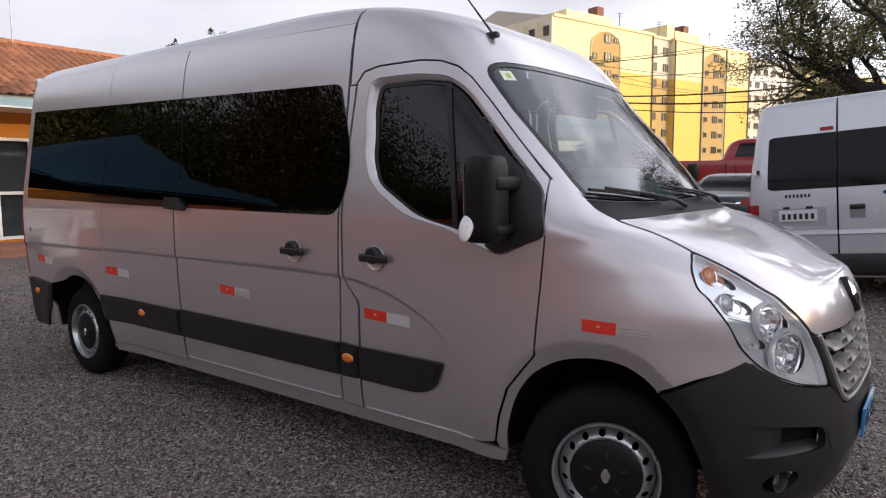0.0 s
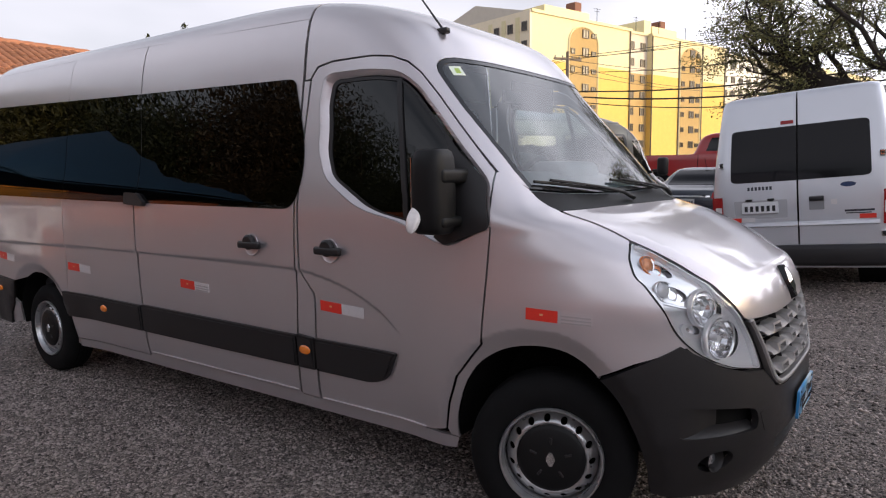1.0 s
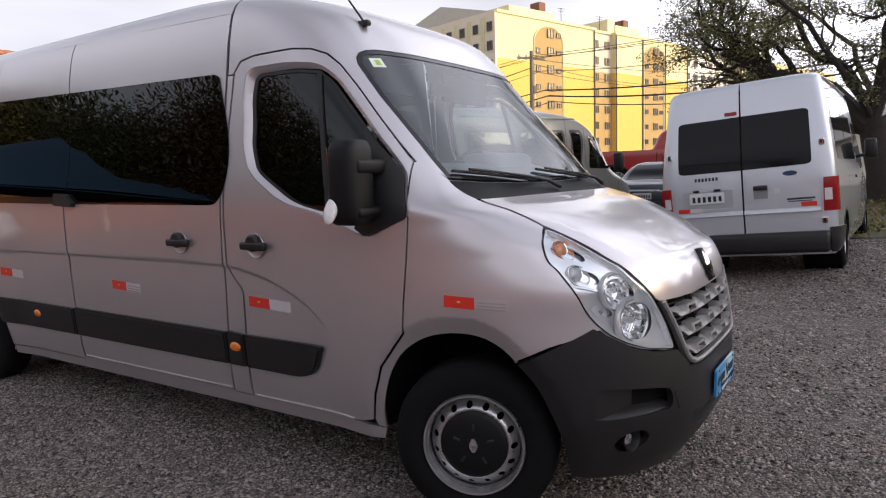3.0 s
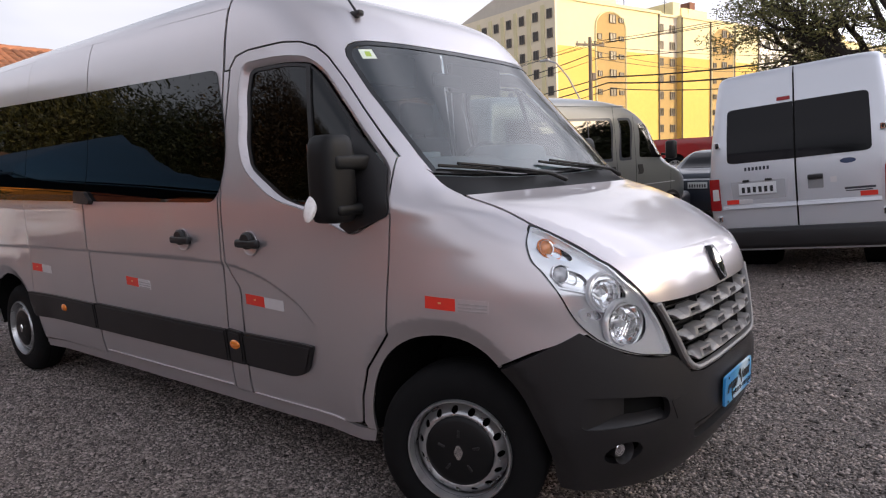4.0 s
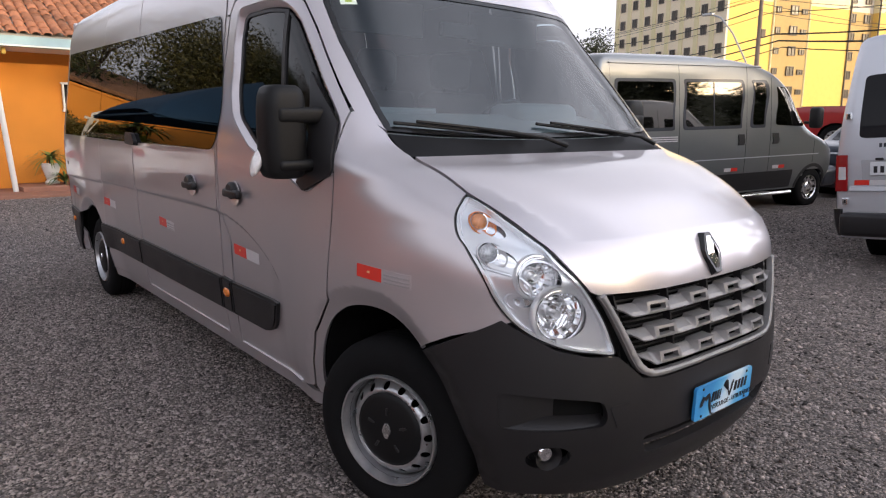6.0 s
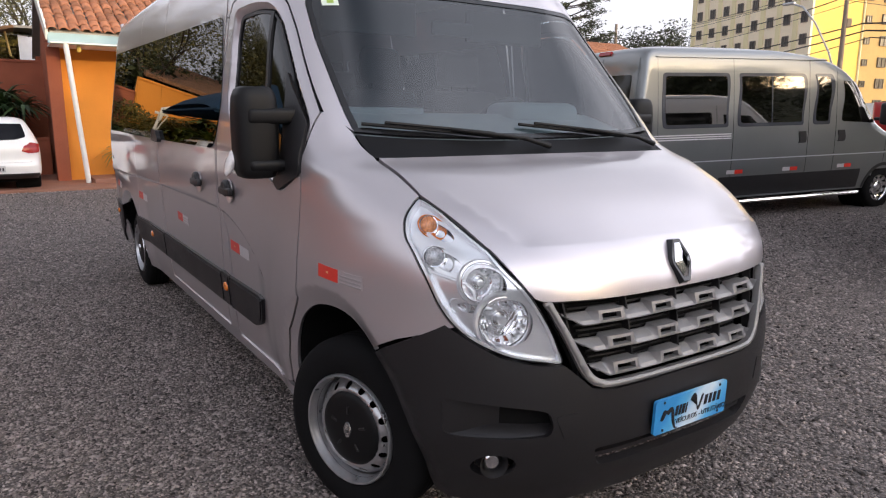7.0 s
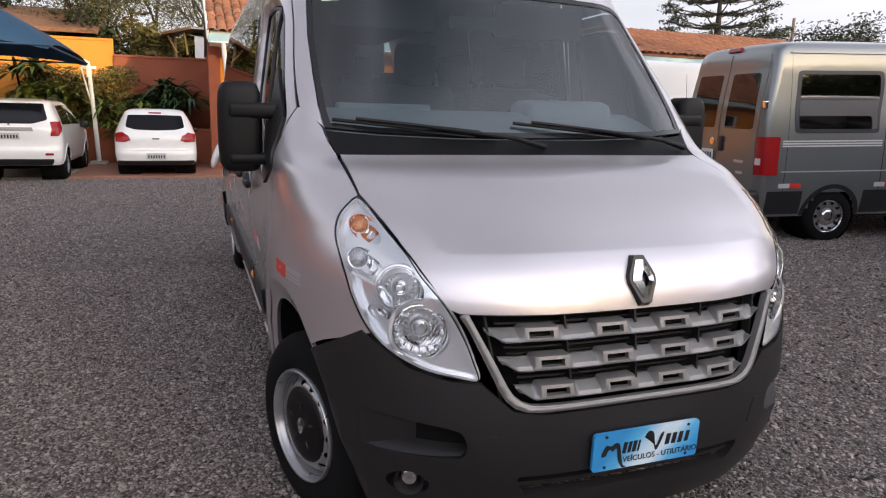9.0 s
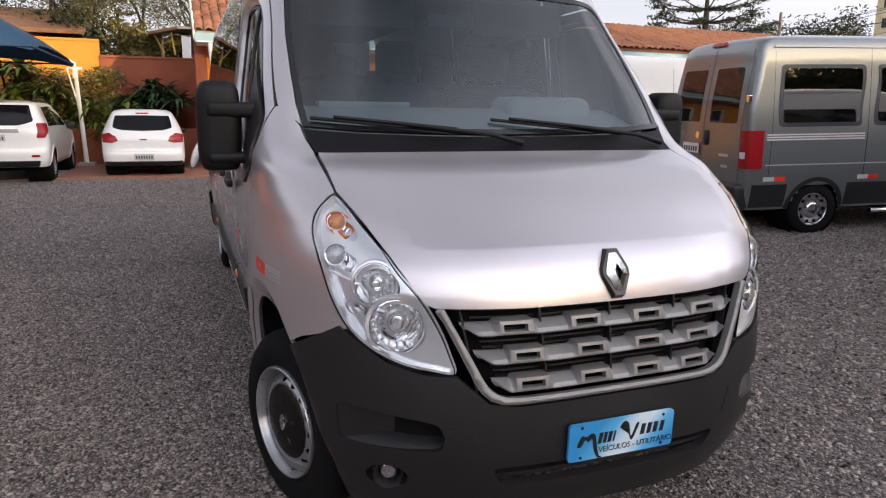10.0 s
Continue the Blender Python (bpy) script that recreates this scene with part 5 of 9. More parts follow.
# wipers, lying on the screen's foot
for y0, y1 in ((-0.765, 0.01), (-0.045, 0.69)):
    def on(y, z, o):
        u, v = van_skin.u("y", y, z), van_skin.v(z)
        return Vector(van_skin.at(u, v)) + o * Vector(van_skin.normal(u, v))
    arm = [on(y1 + 0.05, 1.368, 0.012), on(y1 - 0.08, 1.385, 0.035), on(y0 * 0.45 + y1 * 0.55, 1.415, 0.04), on(y0 * 0.55 + y1 * 0.45, 1.430, 0.03)]
    blade = [on(y0 + (y1 - 0.14 - y0) * q, 1.462 - 0.056 * q, 0.012) for q in np.linspace(0, 1, 9)]
    w = part("wiper", tube(arm, [0.013, 0.009, 0.007, 0.006], 8), MIRROR_BLACK, van, "black windscreen wiper", smooth=True)
    part("wiper_blade", join(tube(blade, 0.007, 6), tube([p + Vector((0.010, 0, 0.012)) for p in blade[1:-1]], 0.0065, 6), *[tube([blade[i], blade[i] + Vector((0.010, 0, 0.013))], 0.004, 5) for i in (2, 4, 6)]), MIRROR_BLACK, w, smooth=True)

# aerial
a0 = van_skin.at(van_skin.u("y", -0.60, 2.178), van_skin.v(2.178))
a0 = Vector(a0)
part("aerial", join(box((0.07, 0.035, 0.03), a0 + Vector((0, 0, 0.012)), 0.01), tube([a0 + Vector((0, 0, 0.02)), a0 + Vector((-0.26, 0.03, 0.33))], [0.006, 0.0025], 8)), BLACK_PLASTIC, van, "thin whip aerial on the roof", smooth=True)


# door mirrors
def mirror(s):
    h = bmesh.new()
    rows = [(-0.200, 0.62, 0.75), (-0.192, 0.80, 0.88), (-0.165, 0.93, 0.97), (-0.10, 0.99, 1.0), (0.0, 1.0, 1.0), (0.10, 0.98, 1.0), (0.155, 0.92, 0.96), (0.185, 0.80, 0.86), (0.197, 0.60, 0.70)]
    rings = []
    for z, fy, fx in rows:
        ring = []
        for t in np.linspace(0, 2 * math.pi, 32, endpoint=False):
            c, q = math.cos(t), math.sin(t)
            n = 3.6
            w = (abs(c) ** n + abs(q) ** n) ** (-1 / n)
            ring.append(h.verts.new((0.076 * fx * c * w, 0.085 * fy * q * w, z * 0.875)))
        rings.append(ring)
    for a, b in zip(rings, rings[1:]):
        for i in range(32):
            h.faces.new((a[i], a[(i + 1) % 32], b[(i + 1) % 32], b[i]))
    h.faces.new(rings[0][::-1])
    h.faces.new(rings[-1])
    bmesh.ops.recalc_face_normals(h, faces=h.faces)
    m = thing("door_mirror", "", "")
    for key in ("label", "category"):
        if key in m:
            del m[key]
    m.parent = van
    m.matrix_basis = pose(-0.465, s * 1.080, 1.434, 0, 0, 0) @ Matrix.Diagonal((1, s, 1, 1))
    part("mirror_housing", h, MIRROR_BLACK, m, "large black mirror housing", smooth=True, angle=70)
    part("mirror_glass", box((0.003, 0.125, 0.28), (-0.0760, -0.008, 0), 0.001), CHROME, m)
    for z0, hh in ((0.062, 0.062), (-0.125, 0.046)):
        arm = box((0.085, 0.235, hh), (0.040, -0.070, z0), 0.018, 3)
        part("mirror_arm", arm, MIRROR_BLACK, m, smooth=True, angle=60)
    mount = tube([(0.03, -0.175, 0.095), (0.032, -0.178, 0.03), (0.032, -0.172, -0.06), (0.025, -0.165, -0.13), (-0.01, -0.150, -0.215)], [0.030, 0.038, 0.034, 0.036, 0.016], 12)
    part("mirror_mount", mount, MIRROR_BLACK, m, smooth=True, angle=60)
    lens = bmesh.new()
    bmesh.ops.create_uvsphere(lens, u_segments=18, v_segments=12, radius=1)
    bmesh.ops.scale(lens, vec=(0.034, 0.019, 0.061), verts=lens.verts)
    bmesh.ops.transform(lens, matrix=pose(-0.040, 0.086, -0.112, 22, 0, 0), verts=lens.verts)
    part("mirror_indicator", lens, material("clear_cover", (0.84, 0.80, 0.78), 0.12, coat=1.0, vary=0.15, scale=60), m, "clear and amber repeater lamp", smooth=True)
    glow = bmesh.new()
    bmesh.ops.create_uvsphere(glow, u_segments=14, v_segments=10, radius=1)
    bmesh.ops.scale(glow, vec=(0.024, 0.012, 0.024), verts=glow.verts)
    bmesh.ops.transform(glow, matrix=pose(-0.036, 0.097, -0.138, 22, 0, 0), verts=glow.verts)
    part("mirror_indicator", glow, ORANGE_LENS, m, "amber repeater lamp", smooth=True)


mirror(-1)
mirror(1)

# ---------------------------------------------------------------- ground
def ground_z(y, x=-3.0):
    y = np.asarray(y, float)
    side = pchip([-9, -5.7, -3.8, -0.9, 1.05, 3.0, 9.0, 20.0], [0.02, 0.03, -0.03, -0.03, 0.11, 0.15, 0.18, 0.18])(np.asarray(x, float))
    return side * smooth01(3.0, 6.0, y) * smooth01(26.0, 16.0, y) + 0.22 * smooth01(0.5, 14.0, y) + 0.55 * smooth01(13.5, 18.0, y) + 2.2 * smooth01(30, 90, y)


def gravel_material(name, light, dark, scale, bump):
    m = bpy.data.materials.new(name)
    m.use_nodes = True
    nt = m.node_tree
    p = nt.nodes["Principled BSDF"]
    co = nt.nodes.new("ShaderNodeTexCoord")
    vo = nt.nodes.new("ShaderNodeTexVoronoi")
    vo.inputs["Scale"].default_value = scale
    big = nt.nodes.new("ShaderNodeTexNoise")
    big.inputs["Scale"].default_value, big.inputs["Detail"].default_value = 0.45, 6
    mid = nt.nodes.new("ShaderNodeTexNoise")
    mid.inputs["Scale"].default_value, mid.inputs["Detail"].default_value = 9.0, 4
    for n in (vo, big, mid):
        nt.links.new(co.outputs["Object"], n.inputs["Vector"])
    sep = nt.nodes.new("ShaderNodeSeparateColor")
    nt.links.new(vo.outputs["Color"], sep.inputs[0])
    r1 = nt.nodes.new("ShaderNodeValToRGB")
    r1.color_ramp.elements[0].color, r1.color_ramp.elements[1].color = (*dark, 1), (*light, 1)
    e = r1.color_ramp.elements.new(0.72)
    e.color = (*[0.55 * a + 0.45 * b for a, b in zip(dark, light)], 1)
    nt.links.new(sep.outputs[0], r1.inputs[0])
    hs = nt.nodes.new("ShaderNodeHueSaturation")
    ad = nt.nodes.new("ShaderNodeMath")
    ad.operation = "ADD"
    nt.links.new(big.outputs["Fac"], ad.inputs[0])
    nt.links.new(mid.outputs["Fac"], ad.inputs[1])
    nt.links.new(ad.outputs[0], hs.inputs["Value"])
    nt.links.new(r1.outputs[0], hs.inputs["Color"])
    nt.links.new(hs.outputs[0], p.inputs["Base Color"])
    p.inputs["Roughness"].default_value = 0.9
    b = nt.nodes.new("ShaderNodeBump")
    b.inputs["Strength"].default_value, b.inputs["Distance"].default_value = bump, 0.012
    b.invert = True
    nt.links.new(vo.outputs["Distance"], b.inputs["Height"])
    nt.links.new(b.outputs["Normal"], p.inputs["Normal"])
    return m


GRAVEL = gravel_material("gravel_ground", (0.37, 0.31, 0.285), (0.034, 0.029, 0.026), 92, 1.0)
xs = np.r_[-900, -300, -120, -60, -30, np.linspace(-20, 12, 41), 30, 60, 120, 300, 900]
ys = np.r_[-900, -300, -100, -40, -20, -10, -4, np.linspace(0, 20, 21), 25, 30, 40, 55, 70, 90, 120, 300, 900]
gv = [(x, y, float(ground_z(y, x))) for y in ys for x in xs]
gf = [(j * len(xs) + i, j * len(xs) + i + 1, (j + 1) * len(xs) + i + 1, (j + 1) * len(xs) + i) for j in range(len(ys) - 1) for i in range(len(xs) - 1)]
tagged(mesh_object("ground", gv, gf, GRAVEL), "grey gravel yard, gently rising", "ground", kind="structure")

# ---------------------------------------------------------------- other vehicles
def hull(name, shell, mat, parent, wheels, nu=170, nv=46, arch=0.36, label=""):
    """The closed skin of a vehicle, open at its wheel arches, with a pan below and a lid above."""
    top = math.pi + shell.L
    a = np.unique(np.r_[np.linspace(0, math.pi / 2, 26), np.linspace(math.pi / 2, math.pi / 2 + shell.L, nu // 2), np.linspace(math.pi / 2 + shell.L, top, 26)])
    uu = np.r_[-a[::-1], a[1:-1]]
    vv = np.linspace(0, shell.vt[-1], nv)
    U, V = np.meshgrid(uu, vv)
    pts, nrm = shell.at(U.ravel(), V.ravel()), shell.normal(U.ravel(), V.ravel())
    n, faces = len(uu), []
    for j in range(nv - 1):
        for i in range(n):
            f = (j * n + i, j * n + (i + 1) % n, (j + 1) * n + (i + 1) % n, (j + 1) * n + i)
            c = pts[list(f)].mean(0)
            if any(math.hypot(c[0] - wx, c[2] - wz) < arch and abs(c[1]) > 0.5 for wx, wz in wheels):
                continue
            faces.append(f)
    faces.append(tuple(range((nv - 1) * n, nv * n)))
    faces.append(tuple(range(n))[::-1])
    nrm = nrm.copy()
    nrm[(nv - 1) * n:] = nrm[(nv - 1) * n:] * 0.5 + np.array([0, 0, 0.5])
    nrm /= np.linalg.norm(nrm, axis=1, keepdims=True)
    body = mesh_object(name, pts, faces, mat, parent, label, normals=nrm)
    return body


def seam(shell, pts, parent, side=-1, w=0.004, mat=None):
    """A narrow dark joint between two panels."""
    dense = []
    for (k, c, z), (k2, c2, z2) in zip(pts, pts[1:]):
        m = max(1, int(math.hypot(c2 - c, z2 - z) / 0.08))
        dense += [(k, c + (c2 - c) * i / m, z + (z2 - z) * i / m) for i in range(m)]
    dense.append(pts[-1])
    P = shell.flat(dense, side)
    d = np.gradient(P, axis=0)
    nn = np.stack([-d[:, 1], d[:, 0]], -1)
    nn /= np.maximum(np.linalg.norm(nn, axis=1, keepdims=True), 1e-9)
    loop = np.concatenate([P + nn * w, (P - nn * w)[::-1]])
    return sheet("panel_joint", loop, [], shell.at, shell.normal, mat or DARK, parent, "", (9, 9), 0.0015, 0.0, 0.0)


def patch(name, shell, pts, mat, parent, r=0.03, side=-1, off=0.004, thick=0.006, label="", holes=()):
    return panel(name, shell, finer(rounded(shell.flat(pts, side), r), 0.04), mat, parent, holes, label, raw=True, off=off, thick=thick, gap=0, step=(0.08, 0.05))


def simple_wheel(parent, x, y, z, side, r=0.33, w=0.2, holes=10, rim=None, cap=None):
    """Tyre, rim with round holes, and hub, under a vehicle."""
    t = part("wheel", lathe([(r * 0.62, 0.02), (r * 0.66, 0.0), (r * 0.85, 0.0), (r * 0.96, 0.02), (r, 0.05), (r, w - 0.05), (r * 0.95, w - 0.01), (r * 0.62, w)], 40), RUBBER, parent, "black road tyre", smooth=True, angle=50)
    t.matrix_basis = pose(x, y, z) @ Matrix.Diagonal((1, -side, 1, 1))
    part("rim", lathe([(0.0, 0.035), (r * 0.16, 0.03), (r * 0.20, 0.045), (r * 0.42, 0.05), (r * 0.50, 0.03), (r * 0.60, 0.035), (r * 0.64, 0.012), (r * 0.66, 0.008)], 40), rim or STEEL, t, smooth=True, angle=50)
    for k in range(holes):
        a = 2 * math.pi * k / holes
        part("rim_hole", lathe([(0.0, 0.0), (r * 0.065, 0.0)], 10, at=(r * 0.50 * math.cos(a), 0.0285, r * 0.50 * math.sin(a))), DARK, t)
    return t


def arches(shell, parent, wheels, mat, r0, r1, off=0.006):
    for s in (-1, 1):
        for wx, wz in wheels:
            angs = np.linspace(-20, 200, 26)
            lo = shell.z0 + 0.01
            pts = [("x", wx + r1 * math.cos(radians(a)), max(lo, wz + r1 * math.sin(radians(a)))) for a in angs] + [("x", wx + r0 * math.cos(radians(a)), max(lo, wz + r0 * math.sin(radians(a)))) for a in angs[::-1]]
            P = np.array([(shell.u(k, c, z, s), shell.v(z)) for k, c, z in pts])
            panel("arch_trim", shell, P, mat, parent, raw=True, off=off, thick=0.02, gap=0, step=(0.05, 0.05))
            part("arch_lining", lathe([(0.0, 0.0), (r0 + 0.02, 0.0), (r0 + 0.02, 0.4)], 30, at=(0, 0, 0)), DARK, parent).matrix_basis = pose(wx, s * (float(shell.b(wz)) - 0.42), wz) @ Matrix.Diagonal((1, s, 1, 1))


def plate_bars(parent, m, base, ink, n=7, w=0.40, h=0.13):
    """A number plate whose characters are plain bars."""
    p = part("number_plate", box((w, h, 0.008), bevel=0.003), base, parent, "number plate with plain bars")
    p.matrix_basis = m
    for k in range(n):
        part("plate_bar", box((w / n * 0.5, h * 0.5, 0.003), ((k - (n - 1) / 2) * w / n * 0.9, -h * 0.08, 0.005)), ink, p)
    return p


PLATE_GREY = material("plate_grey", (0.50, 0.50, 0.50), 0.4, vary=0.1, scale=10)
PLATE_WHITE = material("plate_pale", (0.72, 0.73, 0.75), 0.4, vary=0.1, scale=10)
REARWARD = Matrix(((0, 0, -1, 0), (-1, 0, 0, 0), (0, 1, 0, 0), (0, 0, 0, 1)))

# silver van seen from behind
T_FRONT = [(0.42, 4.50, 3.6, 0.90, 3.0), (0.60, 4.58, 3.6, 0.935, 3.2), (0.95, 4.50, 3.6, 0.95, 3.2), (1.12, 4.15, 3.5, 0.95, 3.6), (1.28, 3.65, 3.0, 0.948, 4), (1.45, 3.50, 2.8, 0.938, 4.5), (2.05, 2.95, 2.3, 0.872, 4.5), (2.30, 2.70, 2.0, 0.842, 4.5), (2.40, 2.45, 1.7, 0.822, 4.2), (2.445, 2.1, 1.3, 0.785, 4.0), (2.46, 1.7, 0.9, 0.72, 3.6)]
T_REAR = [(0.42, -1.00, -0.80, 8), (0.60, -1.03, -0.82, 8), (1.15, -1.03, -0.82, 9), (1.50, -1.01, -0.80, 9), (2.05, -0.93, -0.72, 9), (2.30, -0.885, -0.66, 8), (2.40, -0.865, -0.62, 7), (2.445, -0.83, -0.5, 6), (2.46, -0.76, -0.4, 5)]


def rear_van(place, turn, lean):
    sh = Shell(T_FRONT, T_REAR, 4.0)
    v = thing("delivery_van", "pale silver van with twin rear doors and dark rear glass", "van", place, turn)
    v.matrix_basis = pose(*place, lean, 0, turn)
    wheels = [(0.0, 0.48), (3.75, 0.48)]
    hull("body", sh, PALE_PAINT, v, wheels, label="pale silver bodywork")
    for wx, wz in wheels:
        for s in (-1, 1):
            simple_wheel(v, wx, s * 0.925, wz, s)
    arches(sh, v, wheels, BLACK_PLASTIC, 0.355, 0.40)
    # two doors at the tail, each with a bevelled ledge above its foot
    for s in (-1, 1):
        inner, outer_ = s * 0.006, s * 0.785
        dr = patch("rear_door", sh, [("r", inner, 0.69), ("r", outer_, 0.69), ("r", outer_, 1.20), ("r", outer_ * 0.985, 2.05), ("r", outer_ * 0.95, 2.425), ("r", inner, 2.435)], PALE_PAINT, v, 0.02, off=0.010, thick=0.012, label="tall rear door")
        patch("rear_window", sh, [("r", inner + s * 0.004, 1.425), ("r", s * 0.72, 1.43), ("r", s * 0.705, 2.05), ("r", inner + s * 0.004, 2.05)], DEEP_PANE, dr, (0.008, 0.06, 0.06, 0.008), off=0.014, thick=0.006, label="dark tinted rear glass")
        ledge_v, ledge_f = [], []
        for i in range(9):
            y = inner + (outer_ - inner) * i / 8
            for z, o in ((0.955, 0.011), (0.948, 0.030), (0.910, 0.036), (0.900, 0.014)):
                ledge_v.append(np.ravel(sh.at(sh.u("r", y, z), sh.v(z))) + o * np.array((-1.0, 0, 0)))
        ledge_f = [(i * 4 + j, (i + 1) * 4 + j, (i + 1) * 4 + j + 1, i * 4 + j + 1) for i in range(8) for j in range(3)]
        mesh_object("door_ledge", ledge_v, ledge_f, PALE_PAINT, dr, smooth=False)
        for z in (0.80, 1.66):
            h = part("hinge", box((0.05, 0.055, 0.075), bevel=0.012), CHROME, dr)
            h.matrix_basis = Matrix.Translation(sh.at(sh.u("r", outer_ * 1.05, z), sh.v(z)) + np.array([-0.02, 0, 0]))
            part("hinge_pin", box((0.056, 0.022, 0.035), bevel=0.004), BLACK_PLASTIC, h)
        lp = patch("tail_lamp", sh, [("r", s * 0.815, 0.90), ("r", s * 0.915, 0.90), ("x", -0.90, 0.90), ("x", -0.90, 1.27), ("r", s * 0.915, 1.27), ("r", s * 0.825, 1.27)], RED_LENS, v, 0.012, s, off=0.016, thick=0.02, label="upright red tail lamp")
        patch("lamp_window", sh, [("r", s * 0.828, 1.02), ("r", s * 0.900, 1.02), ("r", s * 0.900, 1.15), ("r", s * 0.832, 1.15)], WHITE_FILM, lp, 0.01, off=0.019, thick=0.004)
        if s < 0:
            patch("reflector", sh, [("r", s * 0.60, 0.965), ("r", s * 0.755, 0.965), ("r", s * 0.755, 1.015), ("r", s * 0.60, 1.015)], RED_FILM, v, 0.003, off=0.016, thick=0.002)
        else:
            patch("reflector", sh, [("r", s * 0.61, 0.965), ("r", s * 0.745, 0.965), ("r", s * 0.745, 1.015), ("r", s * 0.61, 1.015)], RED_FILM, v, 0.003, off=0.016, thick=0.002)
            patch("reflector", sh, [("r", s * 0.46, 0.965), ("r", s * 0.605, 0.965), ("r", s * 0.605, 1.015), ("r", s * 0.46, 1.015)], WHITE_FILM, v, 0.003, off=0.016, thick=0.002)
        patch("side_window", sh, [("x", -0.62, 1.46), ("x", 0.55, 1.46), ("x", 0.55, 2.05), ("x", -0.60, 2.05)], PANE, v, 0.06, side=s)
        patch("side_window", sh, [("x", 0.62, 1.46), ("x", 1.80, 1.46), ("x", 1.80, 2.05), ("x", 0.62, 2.05)], PANE, v, 0.05, side=s)
        patch("door_window", sh, [("x", 2.05, 1.42), ("x", 3.1, 1.36), ("x", 2.62, 1.96), ("x", 2.05, 2.00)], PANE, v, 0.05, side=s)
        seam(sh, [("x", 0.585, 0.48), ("x", 0.585, 2.2)], v, s)
        seam(sh, [("x", 1.92, 0.48), ("x", 1.92, 2.2)], v, s)
        seam(sh, [("x", -0.6, 1.24), ("x", 3.2, 1.24)], v, s, 0.003)
        part("door_mirror", join(box((0.10, 0.17, 0.30), (3.0, s * 1.08, 1.62), 0.04, 3), box((0.04, 0.16, 0.05), (3.0, s * 0.97, 1.52), 0.012)), BLACK_PLASTIC, v, "black door mirror", smooth=True)
        # rain gutter along the roof's edge
        patch("roof_gutter", sh, [("x", -0.62, 2.385), ("x", 1.9, 2.375), ("x", 1.9, 2.395), ("x", -0.62, 2.405)], PALE_PAINT, v, 0.003, s, off=0.018, thick=0.02)
        patch("bumper_corner", sh, [("r", s * 0.86, 0.45), ("x", -0.90, 0.45), ("x", -0.42, 0.45), ("x", -0.40, 0.70), ("x", -0.90, 0.72), ("r", s * 0.86, 0.72)], BLACK_PLASTIC, v, 0.015, s, off=0.03, thick=0.035)
        patch("door_handle", sh, [("x", 1.62, 1.20), ("x", 1.78, 1.20), ("x", 1.78, 1.24), ("x", 1.62, 1.24)], BLACK_PLASTIC, v, 0.01, s, off=0.02, thick=0.02)
    seam(sh, [("r", 0.0, 0.69), ("r", 0.0, 2.43)], v, w=0.010).location = (-0.012, 0, 0)
    # plate recess on one door and the handle recess on the other
    rec = patch("plate_recess", sh, [("r", 0.08, 0.985), ("r", 0.70, 0.985), ("r", 0.72, 1.24), ("r", 0.08, 1.24)], PALE_PAINT, v, 0.03, off=0.013, thick=0.006)
    patch("recess_floor", sh, [("r", 0.11, 1.005), ("r", 0.675, 1.005), ("r", 0.69, 1.215), ("r", 0.11, 1.215)], material("recess_grey", (0.40, 0.40, 0.42), 0.5, vary=0.05), rec, 0.03, off=0.0145, thick=0.002)
    pp = sh.at(sh.u("r", 0.40, 1.13), sh.v(1.13))
    plate_bars(v, Matrix.Translation(pp + np.array([-0.028, 0, 0])) @ REARWARD, PLATE_WHITE, INK, 6)
    for y in (0.28, 0.52):
        part("plate_lamp", box((0.03, 0.07, 0.025), np.ravel(sh.at(sh.u("r", y, 1.222), sh.v(1.222))) + np.array([-0.026, 0, 0]), 0.006), BLACK_PLASTIC, rec)
    hr = patch("handle_recess", sh, [("r", -0.09, 1.06), ("r", -0.29, 1.06), ("r", -0.29, 1.25), ("r", -0.09, 1.25)], PALE_PAINT, v, 0.02, off=0.013, thick=0.006)
    patch("recess_floor", sh, [("r", -0.115, 1.08), ("r", -0.265, 1.08), ("r", -0.265, 1.235), ("r", -0.115, 1.235)], material("recess_dark", (0.25, 0.25, 0.26), 0.5, vary=0.05), hr, 0.02, off=0.0145, thick=0.002)
    ph = sh.at(sh.u("r", -0.19, 1.205), sh.v(1.205))
    part("door_handle", box((0.03, 0.15, 0.05), ph + np.array([-0.025, 0, 0]), 0.012, 2), BLACK_PLASTIC, hr, smooth=True)
    for k in range(7):
        patch("lettering_bar", sh, [("r", 0.535 - 0.040 * k, 1.335), ("r", 0.510 - 0.040 * k, 1.335), ("r", 0.510 - 0.040 * k, 1.375), ("r", 0.535 - 0.040 * k, 1.375)], SLATE_PAINT, v, 0.004, off=0.0125, thick=0.003)
    oval = [("r", -0.50 + 0.075 * math.cos(a), 1.345 + 0.028 * math.sin(a)) for a in np.linspace(0, 2 * math.pi, 20, endpoint=False)]
    patch("oval_badge", sh, oval, material("badge_blue", (0.01, 0.03, 0.10), 0.3, coat=1.0), v, 0.0, off=0.0135, thick=0.004)
    for y, z, w, hh in ((-0.60, 1.055, 0.28, 0.022), (-0.59, 1.028, 0.24, 0.012)):
        patch("lettering_bar", sh, [("r", y - w / 2, z - hh / 2), ("r", y + w / 2, z - hh / 2), ("r", y + w / 2, z + hh / 2), ("r", y - w / 2, z + hh / 2)], SLATE_PAINT, v, 0.004, off=0.0125, thick=0.003)
    patch("white_label", sh, [("r", -0.33, 1.13), ("r", -0.39, 1.13), ("r", -0.39, 1.19), ("r", -0.33, 1.19)], WHITE_FILM, v, 0.004, off=0.0125, thick=0.003)
